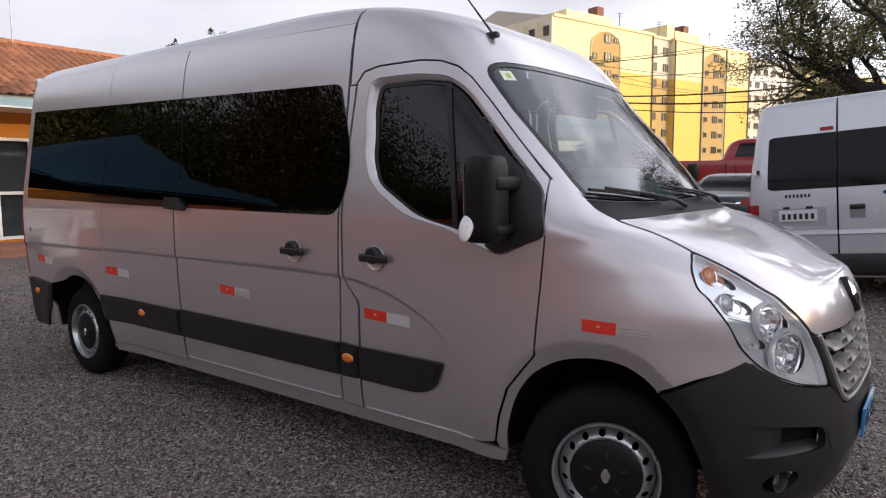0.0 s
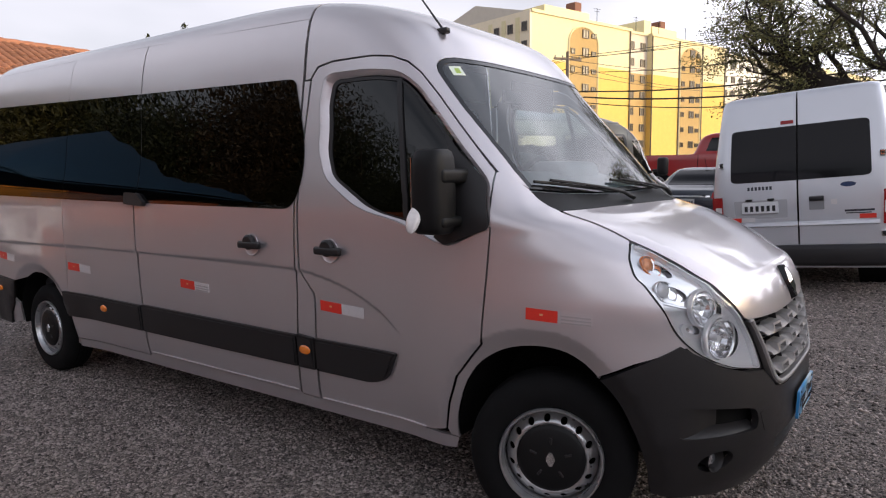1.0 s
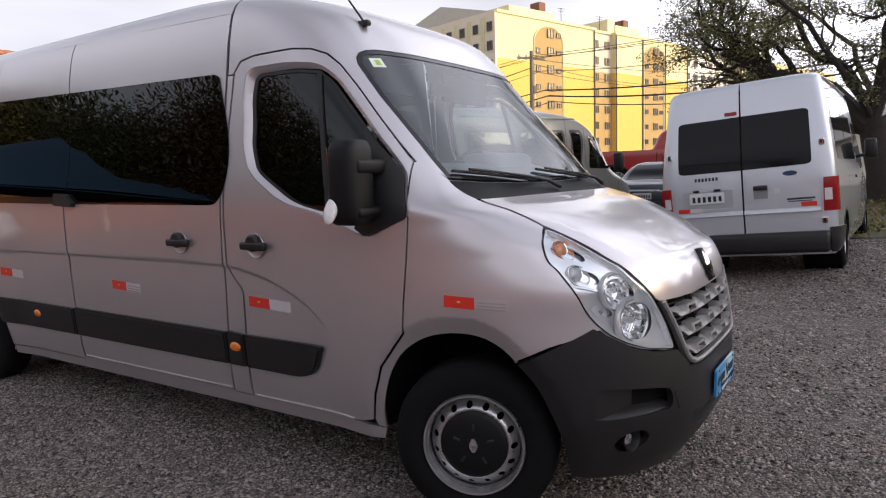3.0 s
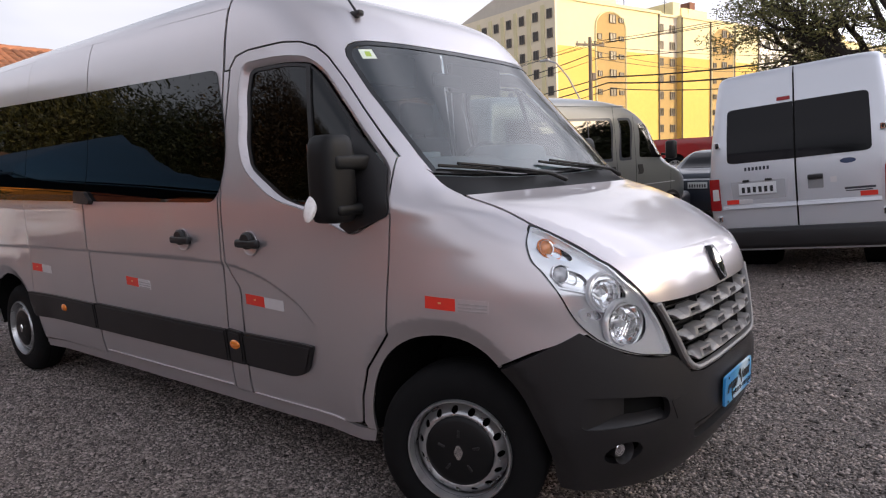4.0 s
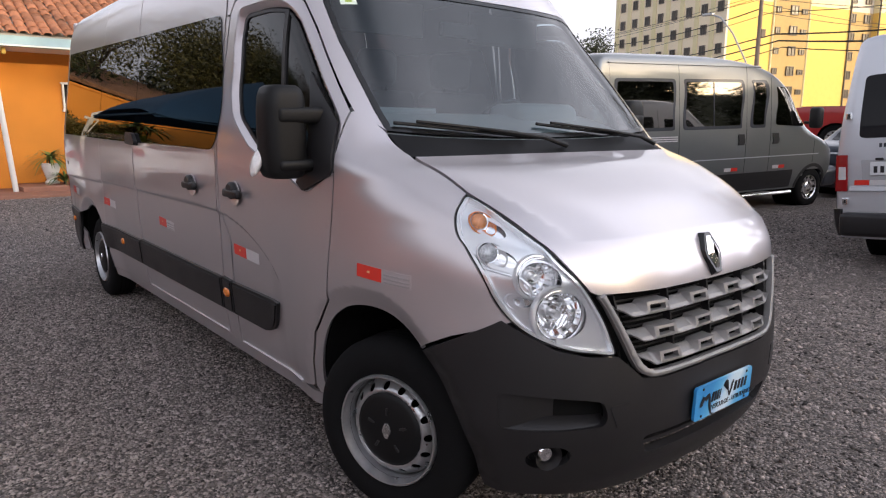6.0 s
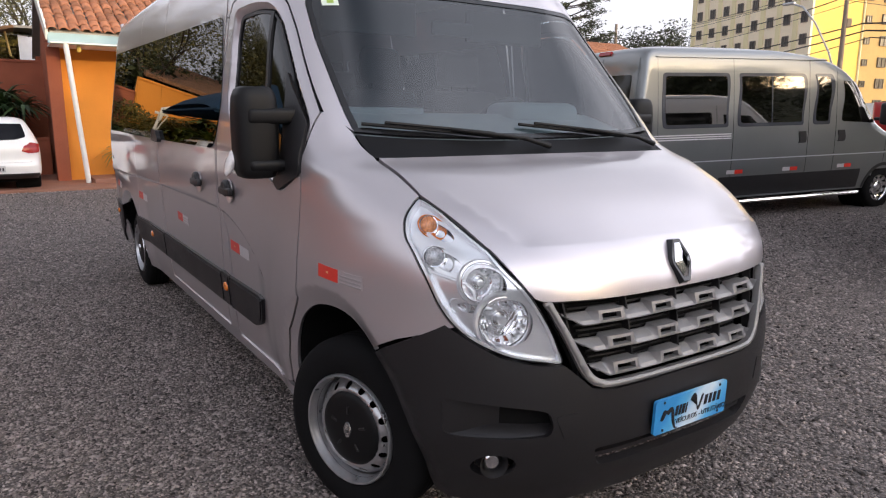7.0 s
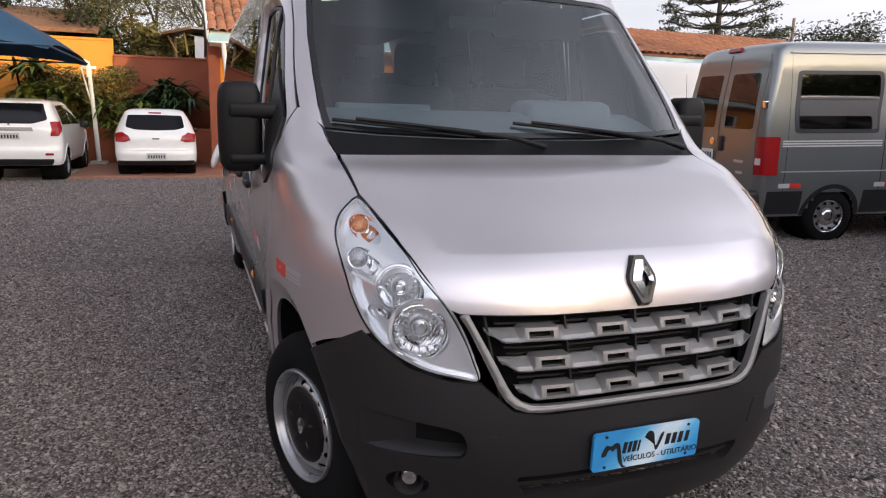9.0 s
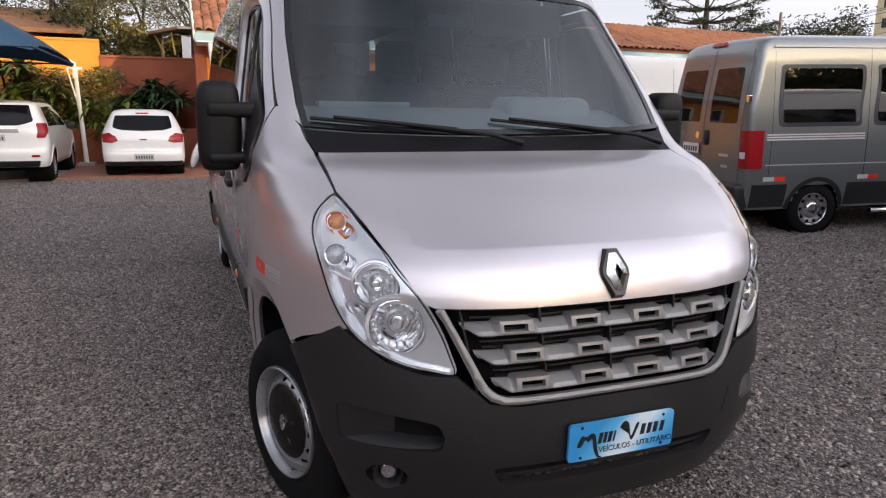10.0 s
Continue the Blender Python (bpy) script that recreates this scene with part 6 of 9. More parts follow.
    patch("brake_lamp", sh, [("r", 0.17, 2.075), ("r", 0.035, 2.075), ("r", 0.035, 2.115), ("r", 0.17, 2.115)], RED_LENS, v, 0.01, off=0.02, thick=0.02, label="high red brake lamp")
    part("rear_bumper", box((0.18, 1.74, 0.24), (-1.02, 0, 0.565), 0.05, 3), BLACK_PLASTIC, v, "black rear bumper", smooth=True)
    part("underbody", box((4.4, 1.4, 0.14), (1.7, 0, 0.48), 0.02), DARK, v)
    part("rear_axle", tube([(0, -0.8, 0.48), (0, 0.8, 0.48)], 0.06), DARK, v)
    return v


rear_van((0.093, 6.345, -0.023), 88.2, -4.3)

# grey-green van seen from its flank and tail
G_FRONT = [(0.34, 4.58, 3.9, 0.92, 3.0), (0.60, 4.66, 3.9, 0.97, 3.2), (0.90, 4.60, 3.9, 0.99, 3.4), (1.08, 4.35, 3.8, 0.99, 3.8), (1.25, 3.95, 3.3, 0.988, 4.2), (1.40, 3.72, 3.0, 0.98, 4.5), (2.00, 3.20, 2.6, 0.93, 4.8), (2.22, 2.85, 2.2, 0.905, 4.6), (2.34, 2.45, 1.7, 0.88, 4.2), (2.41, 1.9, 1.2, 0.83, 3.8), (2.45, 1.4, 0.6, 0.70, 3.4), (2.47, 1.0, 0.3, 0.55, 3)]
G_REAR = [(0.34, -1.00, -0.80, 8), (1.0, -1.02, -0.82, 9), (1.50, -1.00, -0.80, 9), (2.10, -0.92, -0.70, 8), (2.34, -0.88, -0.64, 7), (2.43, -0.80, -0.45, 5), (2.47, -0.5, 0.0, 3)]


def grey_van(place, turn, lean, pitch):
    sh = Shell(G_FRONT, G_REAR, 4.2)
    v = thing("passenger_van", "dark grey-green high-roof minibus with black lower panels", "van", place, turn)
    v.matrix_basis = pose(*place, lean, pitch, turn)
    wheels = [(0.0, 0.33), (3.80, 0.33)]
    hull("body", sh, GREY_PAINT, v, wheels, label="grey-green metallic bodywork")
    for wx, wz in wheels:
        for s in (-1, 1):
            simple_wheel(v, wx, s * 0.96, wz, s, rim=CHROME)
    arches(sh, v, wheels, BLACK_PLASTIC, 0.355, 0.41)
    for s in (-1, 1):
        patch("lower_panel", sh, [("x", 0.42, 0.37), ("x", 3.28, 0.37), ("x", 3.28, 0.66), ("x", 0.42, 0.66)], BLACK_PLASTIC, v, 0.01, s)
        patch("lower_panel", sh, [("x", -0.90, 0.37), ("x", -0.42, 0.37), ("x", -0.42, 0.66), ("x", -0.90, 0.66)], BLACK_PLASTIC, v, 0.01, s)
        for x0, x1 in ((-0.60, 0.535), (0.708, 1.97), (2.165, 2.515)):
            fr_ = patch("window_frame", sh, [("x", x0, 1.36), ("x", x1, 1.36), ("x", x1, 2.10), ("x", x0, 2.10)], SLATE_PAINT, v, 0.08, s, off=0.006)
            patch("window", sh, [("x", x0 + 0.045, 1.41), ("x", x1 - 0.045, 1.41), ("x", x1 - 0.045, 2.055), ("x", x0 + 0.045, 2.055)], FILM_PANE, fr_, 0.06, s, off=0.009, thick=0.004, label="dark tinted glass")
        seam(sh, [("x", 1.33, 1.41), ("x", 1.33, 2.05)], v, s, 0.012, SLATE_PAINT).location = (0, s * 0.011, 0)
        patch("door_window", sh, [("x", 2.76, 1.40), ("x", 3.56, 1.36), ("x", 3.42, 1.62), ("x", 3.10, 1.98), ("x", 2.76, 2.0)], FILM_PANE, v, 0.06, s, off=0.006)
        for x in (0.622, 2.07, 2.64):
            seam(sh, [("x", x, 0.42), ("x", x, 2.30)], v, s)
        seam(sh, [("x", 3.76, 0.75), ("x", 3.78, 1.30)], v, s)
        seam(sh, [("x", -0.70, 0.5), ("x", -0.68, 2.35)], v, s, 0.003)
        seam(sh, [("x", -0.75, 0.90), ("x", 3.9, 0.90)], v, s, 0.008, PALE_PAINT)
        for k in range(3):
            z = 1.20 + 0.03 * k
            patch("trim_stripe", sh, [("x", -0.76, z), ("x", 0.585, z), ("x", 0.585, z + 0.016), ("x", -0.76, z + 0.016)], WHITE_FILM, v, 0.002, s, off=0.006)
        for x in (1.95, 2.76):
            patch("handle_plate", sh, [("x", x - 0.07, 1.10), ("x", x + 0.07, 1.10), ("x", x + 0.07, 1.27), ("x", x - 0.07, 1.27)], BLACK_PLASTIC, v, 0.02, s, off=0.01, thick=0.012)
        for x in (-0.76, 0.55, 1.62, 2.75):
            for q, mt in ((0, WHITE_FILM), (1, RED_FILM)):
                patch("reflector_strip", sh, [("x", x + q * 0.15, 0.70), ("x", x + 0.148 + q * 0.15, 0.70), ("x", x + 0.148 + q * 0.15, 0.755), ("x", x + q * 0.15, 0.755)], mt, v, 0.002, s, off=0.006, thick=0.002)
        lp = patch("tail_lamp", sh, [("r", s * 0.845, 0.86), ("r", s * 0.965, 0.86), ("x", -0.80, 0.86), ("x", -0.80, 1.32), ("r", s * 0.965, 1.32), ("r", s * 0.845, 1.32)], RED_LENS, v, 0.02, s, off=0.012, thick=0.02, label="tall red tail lamp")
        patch("lamp_window", sh, [("r", s * 0.862, 0.98), ("r", s * 0.945, 0.98), ("r", s * 0.945, 1.06), ("r", s * 0.862, 1.06)], WHITE_FILM, lp, 0.01, off=0.016, thick=0.004)
        a, b = s * 0.012, s * 0.825
        dr = patch("rear_door", sh, [("r", a, 0.62), ("r", b, 0.62), ("r", b, 1.3), ("r", b * 0.96, 2.30), ("r", a, 2.33)], GREY_PAINT, v, 0.02, off=0.008, thick=0.01)
        patch("rear_window", sh, [("r", s * 0.12, 1.40), ("r", s * 0.74, 1.40), ("r", s * 0.70, 2.08), ("r", s * 0.12, 2.08)], PANE, dr, 0.06, off=0.012, thick=0.004)
        h = part("hinge", box((0.05, 0.06, 0.09), bevel=0.01), CHROME, dr)
        h.matrix_basis = Matrix.Translation(sh.at(sh.u("r", s * 0.90, 1.70), sh.v(1.70)) + np.array([-0.015, 0, 0]))
        part("side_step", tube([(0.75, s * 1.02, 0.30), (3.2, s * 1.02, 0.30)], 0.03, 8), CHROME, v, "tubular side step", smooth=True)
        for x in (1.0, 2.0, 3.0):
            part("step_bracket", box((0.05, 0.30, 0.03), (x, s * 0.88, 0.31)), DARK, v)
        part("door_mirror", join(box((0.14, 0.20, 0.34), (3.55, s * 1.13, 1.50), 0.05, 3), box((0.05, 0.16, 0.05), (3.55, s * 1.0, 1.42), 0.015)), BLACK_PLASTIC, v, "black door mirror", smooth=True)
    for s in (-1, 1):
        for x in (-0.42, ):
            patch("roof_gutter", sh, [("x", -0.7, 2.30), ("x", 2.7, 2.285), ("x", 2.7, 2.30), ("x", -0.7, 2.315)], GREY_PAINT, v, 0.003, s, off=0.02, thick=0.02)
    patch("brake_lamp", sh, [("r", -0.14, 2.36), ("r", 0.14, 2.36), ("r", 0.14, 2.40), ("r", -0.14, 2.40)], RED_LENS, v, 0.01, off=0.03, thick=0.03)
    part("rear_bumper", box((0.22, 1.88, 0.34), (-1.0, 0, 0.50), 0.06, 3), BLACK_PLASTIC, v, smooth=True)
    part("front_bumper", box((0.5, 1.86, 0.36), (4.42, 0, 0.48), 0.12, 4), SLATE_PAINT, v, smooth=True)
    part("underbody", box((4.8, 1.5, 0.14), (1.7, 0, 0.36), 0.02), DARK, v)
    pp = sh.at(sh.u("r", 0.25, 1.05), sh.v(1.05))
    plate_bars(v, Matrix.Translation(pp + np.array([-0.03, 0, 0])) @ REARWARD, PLATE_WHITE, INK, 6)
    pb = sh.at(sh.u("r", -0.10, 1.20), sh.v(1.20))
    part("door_handle", box((0.03, 0.10, 0.20), pb + np.array([-0.02, 0, 0]), 0.02, 2), BLACK_PLASTIC, v, smooth=True)
    part("round_badge", lathe([(0.0, -0.004), (0.045, -0.004), (0.05, 0.0)], 20, "x", tuple(sh.at(sh.u("r", 0.13, 1.22), sh.v(1.22)) + np.array([-0.014, 0, 0]))), CHROME, v)
    for k, (z, w) in enumerate(((0.98, 0.20), (0.84, 0.14))):
        patch("lettering_bar", sh, [("r", -0.62, z), ("r", -0.62 + w, z), ("r", -0.62 + w, z + 0.035), ("r", -0.62, z + 0.035)], PALE_PAINT, v, 0.005, off=0.012, thick=0.002)
    return v


grey_van((-4.776, 6.394, 0.047), 78.8, 0.8, -1.4)

# small cars
H_FRONT = [(0.25, 3.10, 2.5, 0.76, 3), (0.34, 3.20, 2.5, 0.83, 3), (0.55, 3.22, 2.5, 0.85, 3), (0.72, 3.10, 2.4, 0.85, 3.4), (0.85, 2.70, 2.1, 0.845, 3.8), (0.93, 2.35, 1.9, 0.835, 4), (1.05, 2.12, 1.6, 0.80, 4), (1.35, 1.62, 1.2, 0.665, 4), (1.43, 1.35, 0.9, 0.61, 3.6), (1.475, 0.9, 0.5, 0.50, 3.2), (1.49, 0.7, 0.3, 0.40, 3)]
H_REAR = [(0.25, -0.60, -0.30, 4), (0.34, -0.68, -0.25, 4), (0.52, -0.70, -0.22, 4), (0.62, -0.66, -0.22, 4), (0.85, -0.64, -0.20, 4), (0.98, -0.58, -0.10, 4), (1.10, -0.48, 0.0, 4), (1.32, -0.26, 0.12, 4), (1.42, -0.14, 0.2, 3.6), (1.475, 0.02, 0.3, 3), (1.49, 0.15, 0.4, 3)]


def hatchback(place, turn):
    sh = Shell(H_FRONT, H_REAR, 2.4)
    v = thing("hatchback_car", "white five-door hatchback parked facing the wall", "car", place, turn)
    wheels = [(0.0, 0.29), (2.53, 0.29)]
    hull("body", sh, WHITE_PAINT, v, wheels, arch=0.31)
    for wx, wz in wheels:
        for s in (-1, 1):
            simple_wheel(v, wx, s * 0.82, wz, s, 0.29, 0.18)
    arches(sh, v, wheels, WHITE_PAINT, 0.305, 0.335, 0.004)
    gate = patch("tailgate", sh, [("r", -0.62, 0.58), ("r", 0.62, 0.58), ("r", 0.66, 0.95), ("r", 0.58, 1.40), ("r", -0.58, 1.40), ("r", -0.66, 0.95)], WHITE_PAINT, v, 0.05, off=0.008, thick=0.008)
    patch("rear_window", sh, [("r", -0.60, 1.08), ("r", -0.42, 1.025), ("r", 0.0, 1.01), ("r", 0.42, 1.025), ("r", 0.60, 1.08), ("r", 0.55, 1.335), ("r", 0.0, 1.345), ("r", -0.55, 1.335)], DEEP_PANE, gate, 0.05, off=0.012, thick=0.004, label="dark tinted rear glass")
    for s in (-1, 1):
        patch("tail_lamp", sh, [("r", s * 0.50, 0.80), ("r", s * 0.62, 0.76), ("r", s * 0.80, 0.77), ("r", s * 0.815, 0.93), ("r", s * 0.66, 0.97), ("r", s * 0.55, 0.90)], RED_LENS, v, 0.02, off=0.016, thick=0.02, label="red wrap-round tail lamp")
        patch("side_window", sh, [("x", 0.02, 1.0), ("x", 0.80, 1.0), ("x", 0.80, 1.36), ("x", 0.22, 1.36)], PANE, v, 0.05, s)
        patch("side_window", sh, [("x", 0.86, 1.0), ("x", 1.75, 0.98), ("x", 1.25, 1.36), ("x", 0.86, 1.37)], PANE, v, 0.05, s)
        part("door_mirror", box((0.08, 0.15, 0.11), (1.85, s * 0.87, 0.98), 0.035, 3), BLACK_PLASTIC, v, smooth=True)
    patch("brake_lamp", sh, [("r", -0.13, 1.375), ("r", 0.13, 1.375), ("r", 0.13, 1.40), ("r", -0.13, 1.40)], RED_LENS, v, 0.005, off=0.014, thick=0.01)
    seam(sh, [("r", -0.66, 0.585), ("r", 0.66, 0.585)], v, w=0.006)
    patch("bumper_shade", sh, [("r", -0.76, 0.255), ("r", 0.76, 0.255), ("r", 0.78, 0.36), ("r", -0.78, 0.36)], BLACK_PLASTIC, v, 0.01, off=0.006)
    pp = sh.at(sh.u("r", 0.0, 0.46), sh.v(0.46))
    plate_bars(v, Matrix.Translation(pp + np.array([-0.012, 0, 0])) @ REARWARD, PLATE_GREY, INK)
    pb = sh.at(sh.u("r", 0.0, 0.84), sh.v(0.84))
    part("badge", box((0.015, 0.15, 0.04), pb + np.array([-0.016, 0, 0]), 0.006), CHROME, v)
    part("underbody", box((3.2, 1.3, 0.12), (1.2, 0, 0.24)), DARK, v)
    return v


hatchback((-14.62, -2.02, 0.02), 181.0)

S_FRONT = [(0.34, 3.40, 2.8, 0.82, 3), (0.46, 3.48, 2.8, 0.88, 3), (0.75, 3.46, 2.7, 0.90, 3.2), (0.95, 3.20, 2.6, 0.895, 3.6), (1.05, 2.60, 2.1, 0.885, 4), (1.15, 2.35, 1.9, 0.85, 4), (1.50, 1.75, 1.4, 0.71, 4), (1.60, 1.4, 1.0, 0.66, 3.6), (1.64, 1.0, 0.6, 0.56, 3.2), (1.655, 0.8, 0.4, 0.45, 3)]
S_REAR = [(0.34, -0.74, -0.4, 4.5), (0.46, -0.80, -0.35, 4.5), (0.62, -0.82, -0.33, 4.5), (0.72, -0.78, -0.33, 4.5), (1.05, -0.76, -0.3, 4.5), (1.20, -0.70, -0.22, 4.5), (1.50, -0.56, -0.1, 4.5), (1.60, -0.46, 0.0, 4), (1.655, -0.15, 0.2, 3)]


def off_roader(place, turn):
    sh = Shell(S_FRONT, S_REAR, 2.6)
    v = thing("off_road_car", "white off-road car with roof rails under the blue canopy", "car", place, turn)
    wheels = [(0.0, 0.34), (2.67, 0.34)]
    hull("body", sh, WHITE_PAINT, v, wheels, arch=0.37)
    for wx, wz in wheels:
        for s in (-1, 1):
            simple_wheel(v, wx, s * 0.88, wz, s, 0.345, 0.21)
    arches(sh, v, wheels, WHITE_PAINT, 0.37, 0.42, 0.012)
    gate = patch("tailgate", sh, [("r", -0.66, 0.72), ("r", 0.66, 0.72), ("r", 0.70, 1.12), ("r", 0.60, 1.56), ("r", -0.60, 1.56), ("r", -0.70, 1.12)], WHITE_PAINT, v, 0.05, off=0.008, thick=0.008)
    patch("rear_window", sh, [("r", -0.66, 1.24), ("r", -0.40, 1.155), ("r", 0.40, 1.155), ("r", 0.66, 1.24), ("r", 0.58, 1.55), ("r", -0.58, 1.55)], DEEP_PANE, gate, 0.06, off=0.012, thick=0.004)
    patch("gate_trim", sh, [("r", -0.42, 1.02), ("r", 0.42, 1.02), ("r", 0.40, 1.085), ("r", -0.40, 1.085)], SATIN, gate, 0.02, off=0.016, thick=0.012, label="satin tailgate trim")
    for s in (-1, 1):
        patch("tail_lamp", sh, [("r", s * 0.705, 0.92), ("r", s * 0.84, 0.92), ("r", s * 0.83, 1.20), ("r", s * 0.70, 1.20)], RED_LENS, v, 0.03, off=0.016, thick=0.02, label="red tail lamp")
        patch("side_window", sh, [("x", -0.22, 1.14), ("x", 0.85, 1.14), ("x", 0.85, 1.54), ("x", 0.02, 1.52)], PANE, v, 0.05, s)
        patch("side_window", sh, [("x", 0.92, 1.14), ("x", 1.95, 1.12), ("x", 1.40, 1.54), ("x", 0.92, 1.54)], PANE, v, 0.05, s)
        part("roof_rail", tube([(-0.15, s * 0.58, 1.64), (0.2, s * 0.60, 1.69), (1.0, s * 0.60, 1.69), (1.3, s * 0.58, 1.64)], 0.018, 8), BLACK_PLASTIC, v, smooth=True)
        patch("reflector", sh, [("r", s * 0.60, 0.54), ("r", s * 0.74, 0.54), ("r", s * 0.74, 0.585), ("r", s * 0.60, 0.585)], RED_LENS, v, 0.01, off=0.01)
        part("door_mirror", box((0.12, 0.2, 0.17), (1.95, s * 0.98, 1.12), 0.05, 3), BLACK_PLASTIC, v, smooth=True)
    patch("skid_plate", sh, [("r", -0.70, 0.35), ("r", 0.70, 0.35), ("r", 0.74, 0.47), ("r", -0.74, 0.47)], BLACK_PLASTIC, v, 0.03, off=0.012, thick=0.01)
    seam(sh, [("r", -0.70, 0.705), ("r", 0.70, 0.705)], v, w=0.006)
    pp = sh.at(sh.u("r", 0.02, 0.92), sh.v(0.92))
    plate_bars(v, Matrix.Translation(pp + np.array([-0.014, 0, 0])) @ REARWARD, PLATE_GREY, INK)
    part("badge", lozenge(0.028, 0.044, -0.01, 0.006), CHROME, v).matrix_basis = Matrix.Translation(sh.at(sh.u("r", 0.0, 1.12), sh.v(1.12))) @ pose(0, 0, 0, 0, 0, 180)
    part("underbody", box((3.4, 1.4, 0.14), (1.3, 0, 0.32)), DARK, v)
    return v


off_roader((-13.92, -4.62, 0.0), 180.0)

C_FRONT = [(0.18, 3.45, 2.8, 0.78, 3), (0.35, 3.55, 2.8, 0.85, 3), (0.60, 3.52, 2.7, 0.875, 3.2), (0.80, 3.1, 2.4, 0.865, 3.8), (0.92, 2.3, 1.9, 0.85, 4), (1.0, 2.1, 1.7, 0.81, 4), (1.30, 1.45, 1.1, 0.66, 4), (1.39, 1.1, 0.8, 0.58, 3.4), (1.425, 0.7, 0.5, 0.42, 3)]
C_REAR = [(0.18, -0.88, -0.5, 4), (0.40, -0.97, -0.5, 4), (0.65, -0.98, -0.48, 4), (0.92, -0.94, -0.45, 4), (0.99, -0.72, -0.3, 4), (1.03, -0.50, -0.1, 4), (1.30, 0.02, 0.3, 4), (1.39, 0.25, 0.45, 3.5), (1.425, 0.4, 0.48, 3)]


def saloon(place, turn):
    sh = Shell(C_FRONT, C_REAR, 2.6)
    v = thing("saloon_car", "dark slate saloon parked beyond the vans", "car", place, turn)
    wheels = [(0.0, 0.31), (2.70, 0.31)]
    hull("body", sh, SLATE_PAINT, v, wheels, arch=0.33)
    for wx, wz in wheels:
        for s in (-1, 1):
            simple_wheel(v, wx, s * 0.84, wz, s, 0.31, 0.19)
    arches(sh, v, wheels, SLATE_PAINT, 0.325, 0.355, 0.004)
    patch("rear_window", sh, [("r", -0.58, 1.05), ("r", 0.58, 1.05), ("r", 0.50, 1.36), ("r", -0.50, 1.36)], DEEP_PANE, v, 0.05, off=0.006)
    for s in (-1, 1):
        patch("tail_lamp", sh, [("r", s * 0.52, 0.78), ("r", s * 0.84, 0.72), ("r", s * 0.835, 0.93), ("r", s * 0.55, 0.90)], RED_LENS, v, 0.02, off=0.014, thick=0.015, label="red and clear tail lamp")
        patch("side_window", sh, [("x", 0.12, 1.03), ("x", 1.0, 1.02), ("x", 1.0, 1.33), ("x", 0.45, 1.33)], PANE, v, 0.04, s)
        patch("side_window", sh, [("x", 1.05, 1.02), ("x", 1.8, 1.0), ("x", 1.3, 1.33), ("x", 1.05, 1.34)], PANE, v, 0.04, s)
    patch("boot_trim", sh, [("r", -0.5, 0.80), ("r", 0.5, 0.80), ("r", 0.5, 0.835), ("r", -0.5, 0.835)], CHROME, v, 0.01, off=0.012)
    seam(sh, [("r", -0.7, 0.62), ("r", 0.7, 0.62)], v, w=0.006)
    pp = sh.at(sh.u("r", 0.0, 0.70), sh.v(0.70))
    plate_bars(v, Matrix.Translation(pp + np.array([-0.014, 0, 0])) @ REARWARD, PLATE_GREY, INK)
    part("aerial", tube([(0.45, 0, 1.41), (0.30, 0, 1.62)], 0.006, 6), DARK, v)
    part("underbody", box((3.6, 1.3, 0.12), (1.2, 0, 0.26)), DARK, v)
    return v


saloon((-2.95, 12.15, float(ground_z(12.2))), 88.0)

P_FRONT = [(0.45, 5.1, 4.4, 0.90, 3), (0.70, 5.2, 4.4, 0.98, 3.4), (1.05, 5.15, 4.3, 0.99, 3.6), (1.18, 4.7, 3.9, 0.985, 4), (1.27, 3.9, 3.3, 0.97, 4), (1.35, 3.7, 3.2, 0.93, 4), (1.75, 3.1, 2.8, 0.78, 4), (1.86, 2.8, 2.4, 0.70, 3.6), (1.90, 2.5, 2.2, 0.5, 3)]
P_REAR = [(0.45, -1.05, -0.8, 6), (1.0, -1.08, -0.8, 6), (1.24, -1.08, -0.8, 6), (1.27, 0.95, 1.2, 6), (1.35, 1.0, 1.3, 5), (1.75, 1.2, 1.5, 5), (1.86, 1.4, 1.7, 4), (1.90, 1.6, 1.9, 3)]


def pickup(place, turn):
    sh = Shell(P_FRONT, P_REAR, 4.0)
    v = thing("pickup_truck", "red double-cab pickup truck on the road beyond", "truck", place, turn)
    wheels = [(0.0, 0.40), (3.60, 0.40)]
    hull("body", sh, RED_PAINT, v, wheels, arch=0.45, nv=60)
    for wx, wz in wheels:
        for s in (-1, 1):
            simple_wheel(v, wx, s * 0.95, wz, s, 0.40, 0.25)
    arches(sh, v, wheels, RED_PAINT, 0.44, 0.50, 0.012)
    for s in (-1, 1):
        patch("side_window", sh, [("x", 1.35, 1.36), ("x", 2.15, 1.36), ("x", 2.15, 1.74), ("x", 1.5, 1.74)], PANE, v, 0.05, s)
        patch("side_window", sh, [("x", 2.22, 1.36), ("x", 3.3, 1.34), ("x", 2.9, 1.74), ("x", 2.22, 1.75)], PANE, v, 0.05, s)
        for x in (1.15, 2.18):
            seam(sh, [("x", x, 0.6), ("x", x, 1.24)], v, s, 0.008)
    patch("rear_window", sh, [("r", -0.6, 1.40), ("r", 0.6, 1.40), ("r", 0.55, 1.72), ("r", -0.55, 1.72)], PANE, v, 0.05)
    part("load_bed", box((1.8, 1.6, 0.02), (0.0, 0, 1.262), 0.004), BLACK_PLASTIC, v)
    part("underbody", box((5.2, 1.4, 0.2), (1.8, 0, 0.45)), DARK, v)
    return v


pickup((-5.6, 17.8, float(ground_z(17.8))), 8.0)


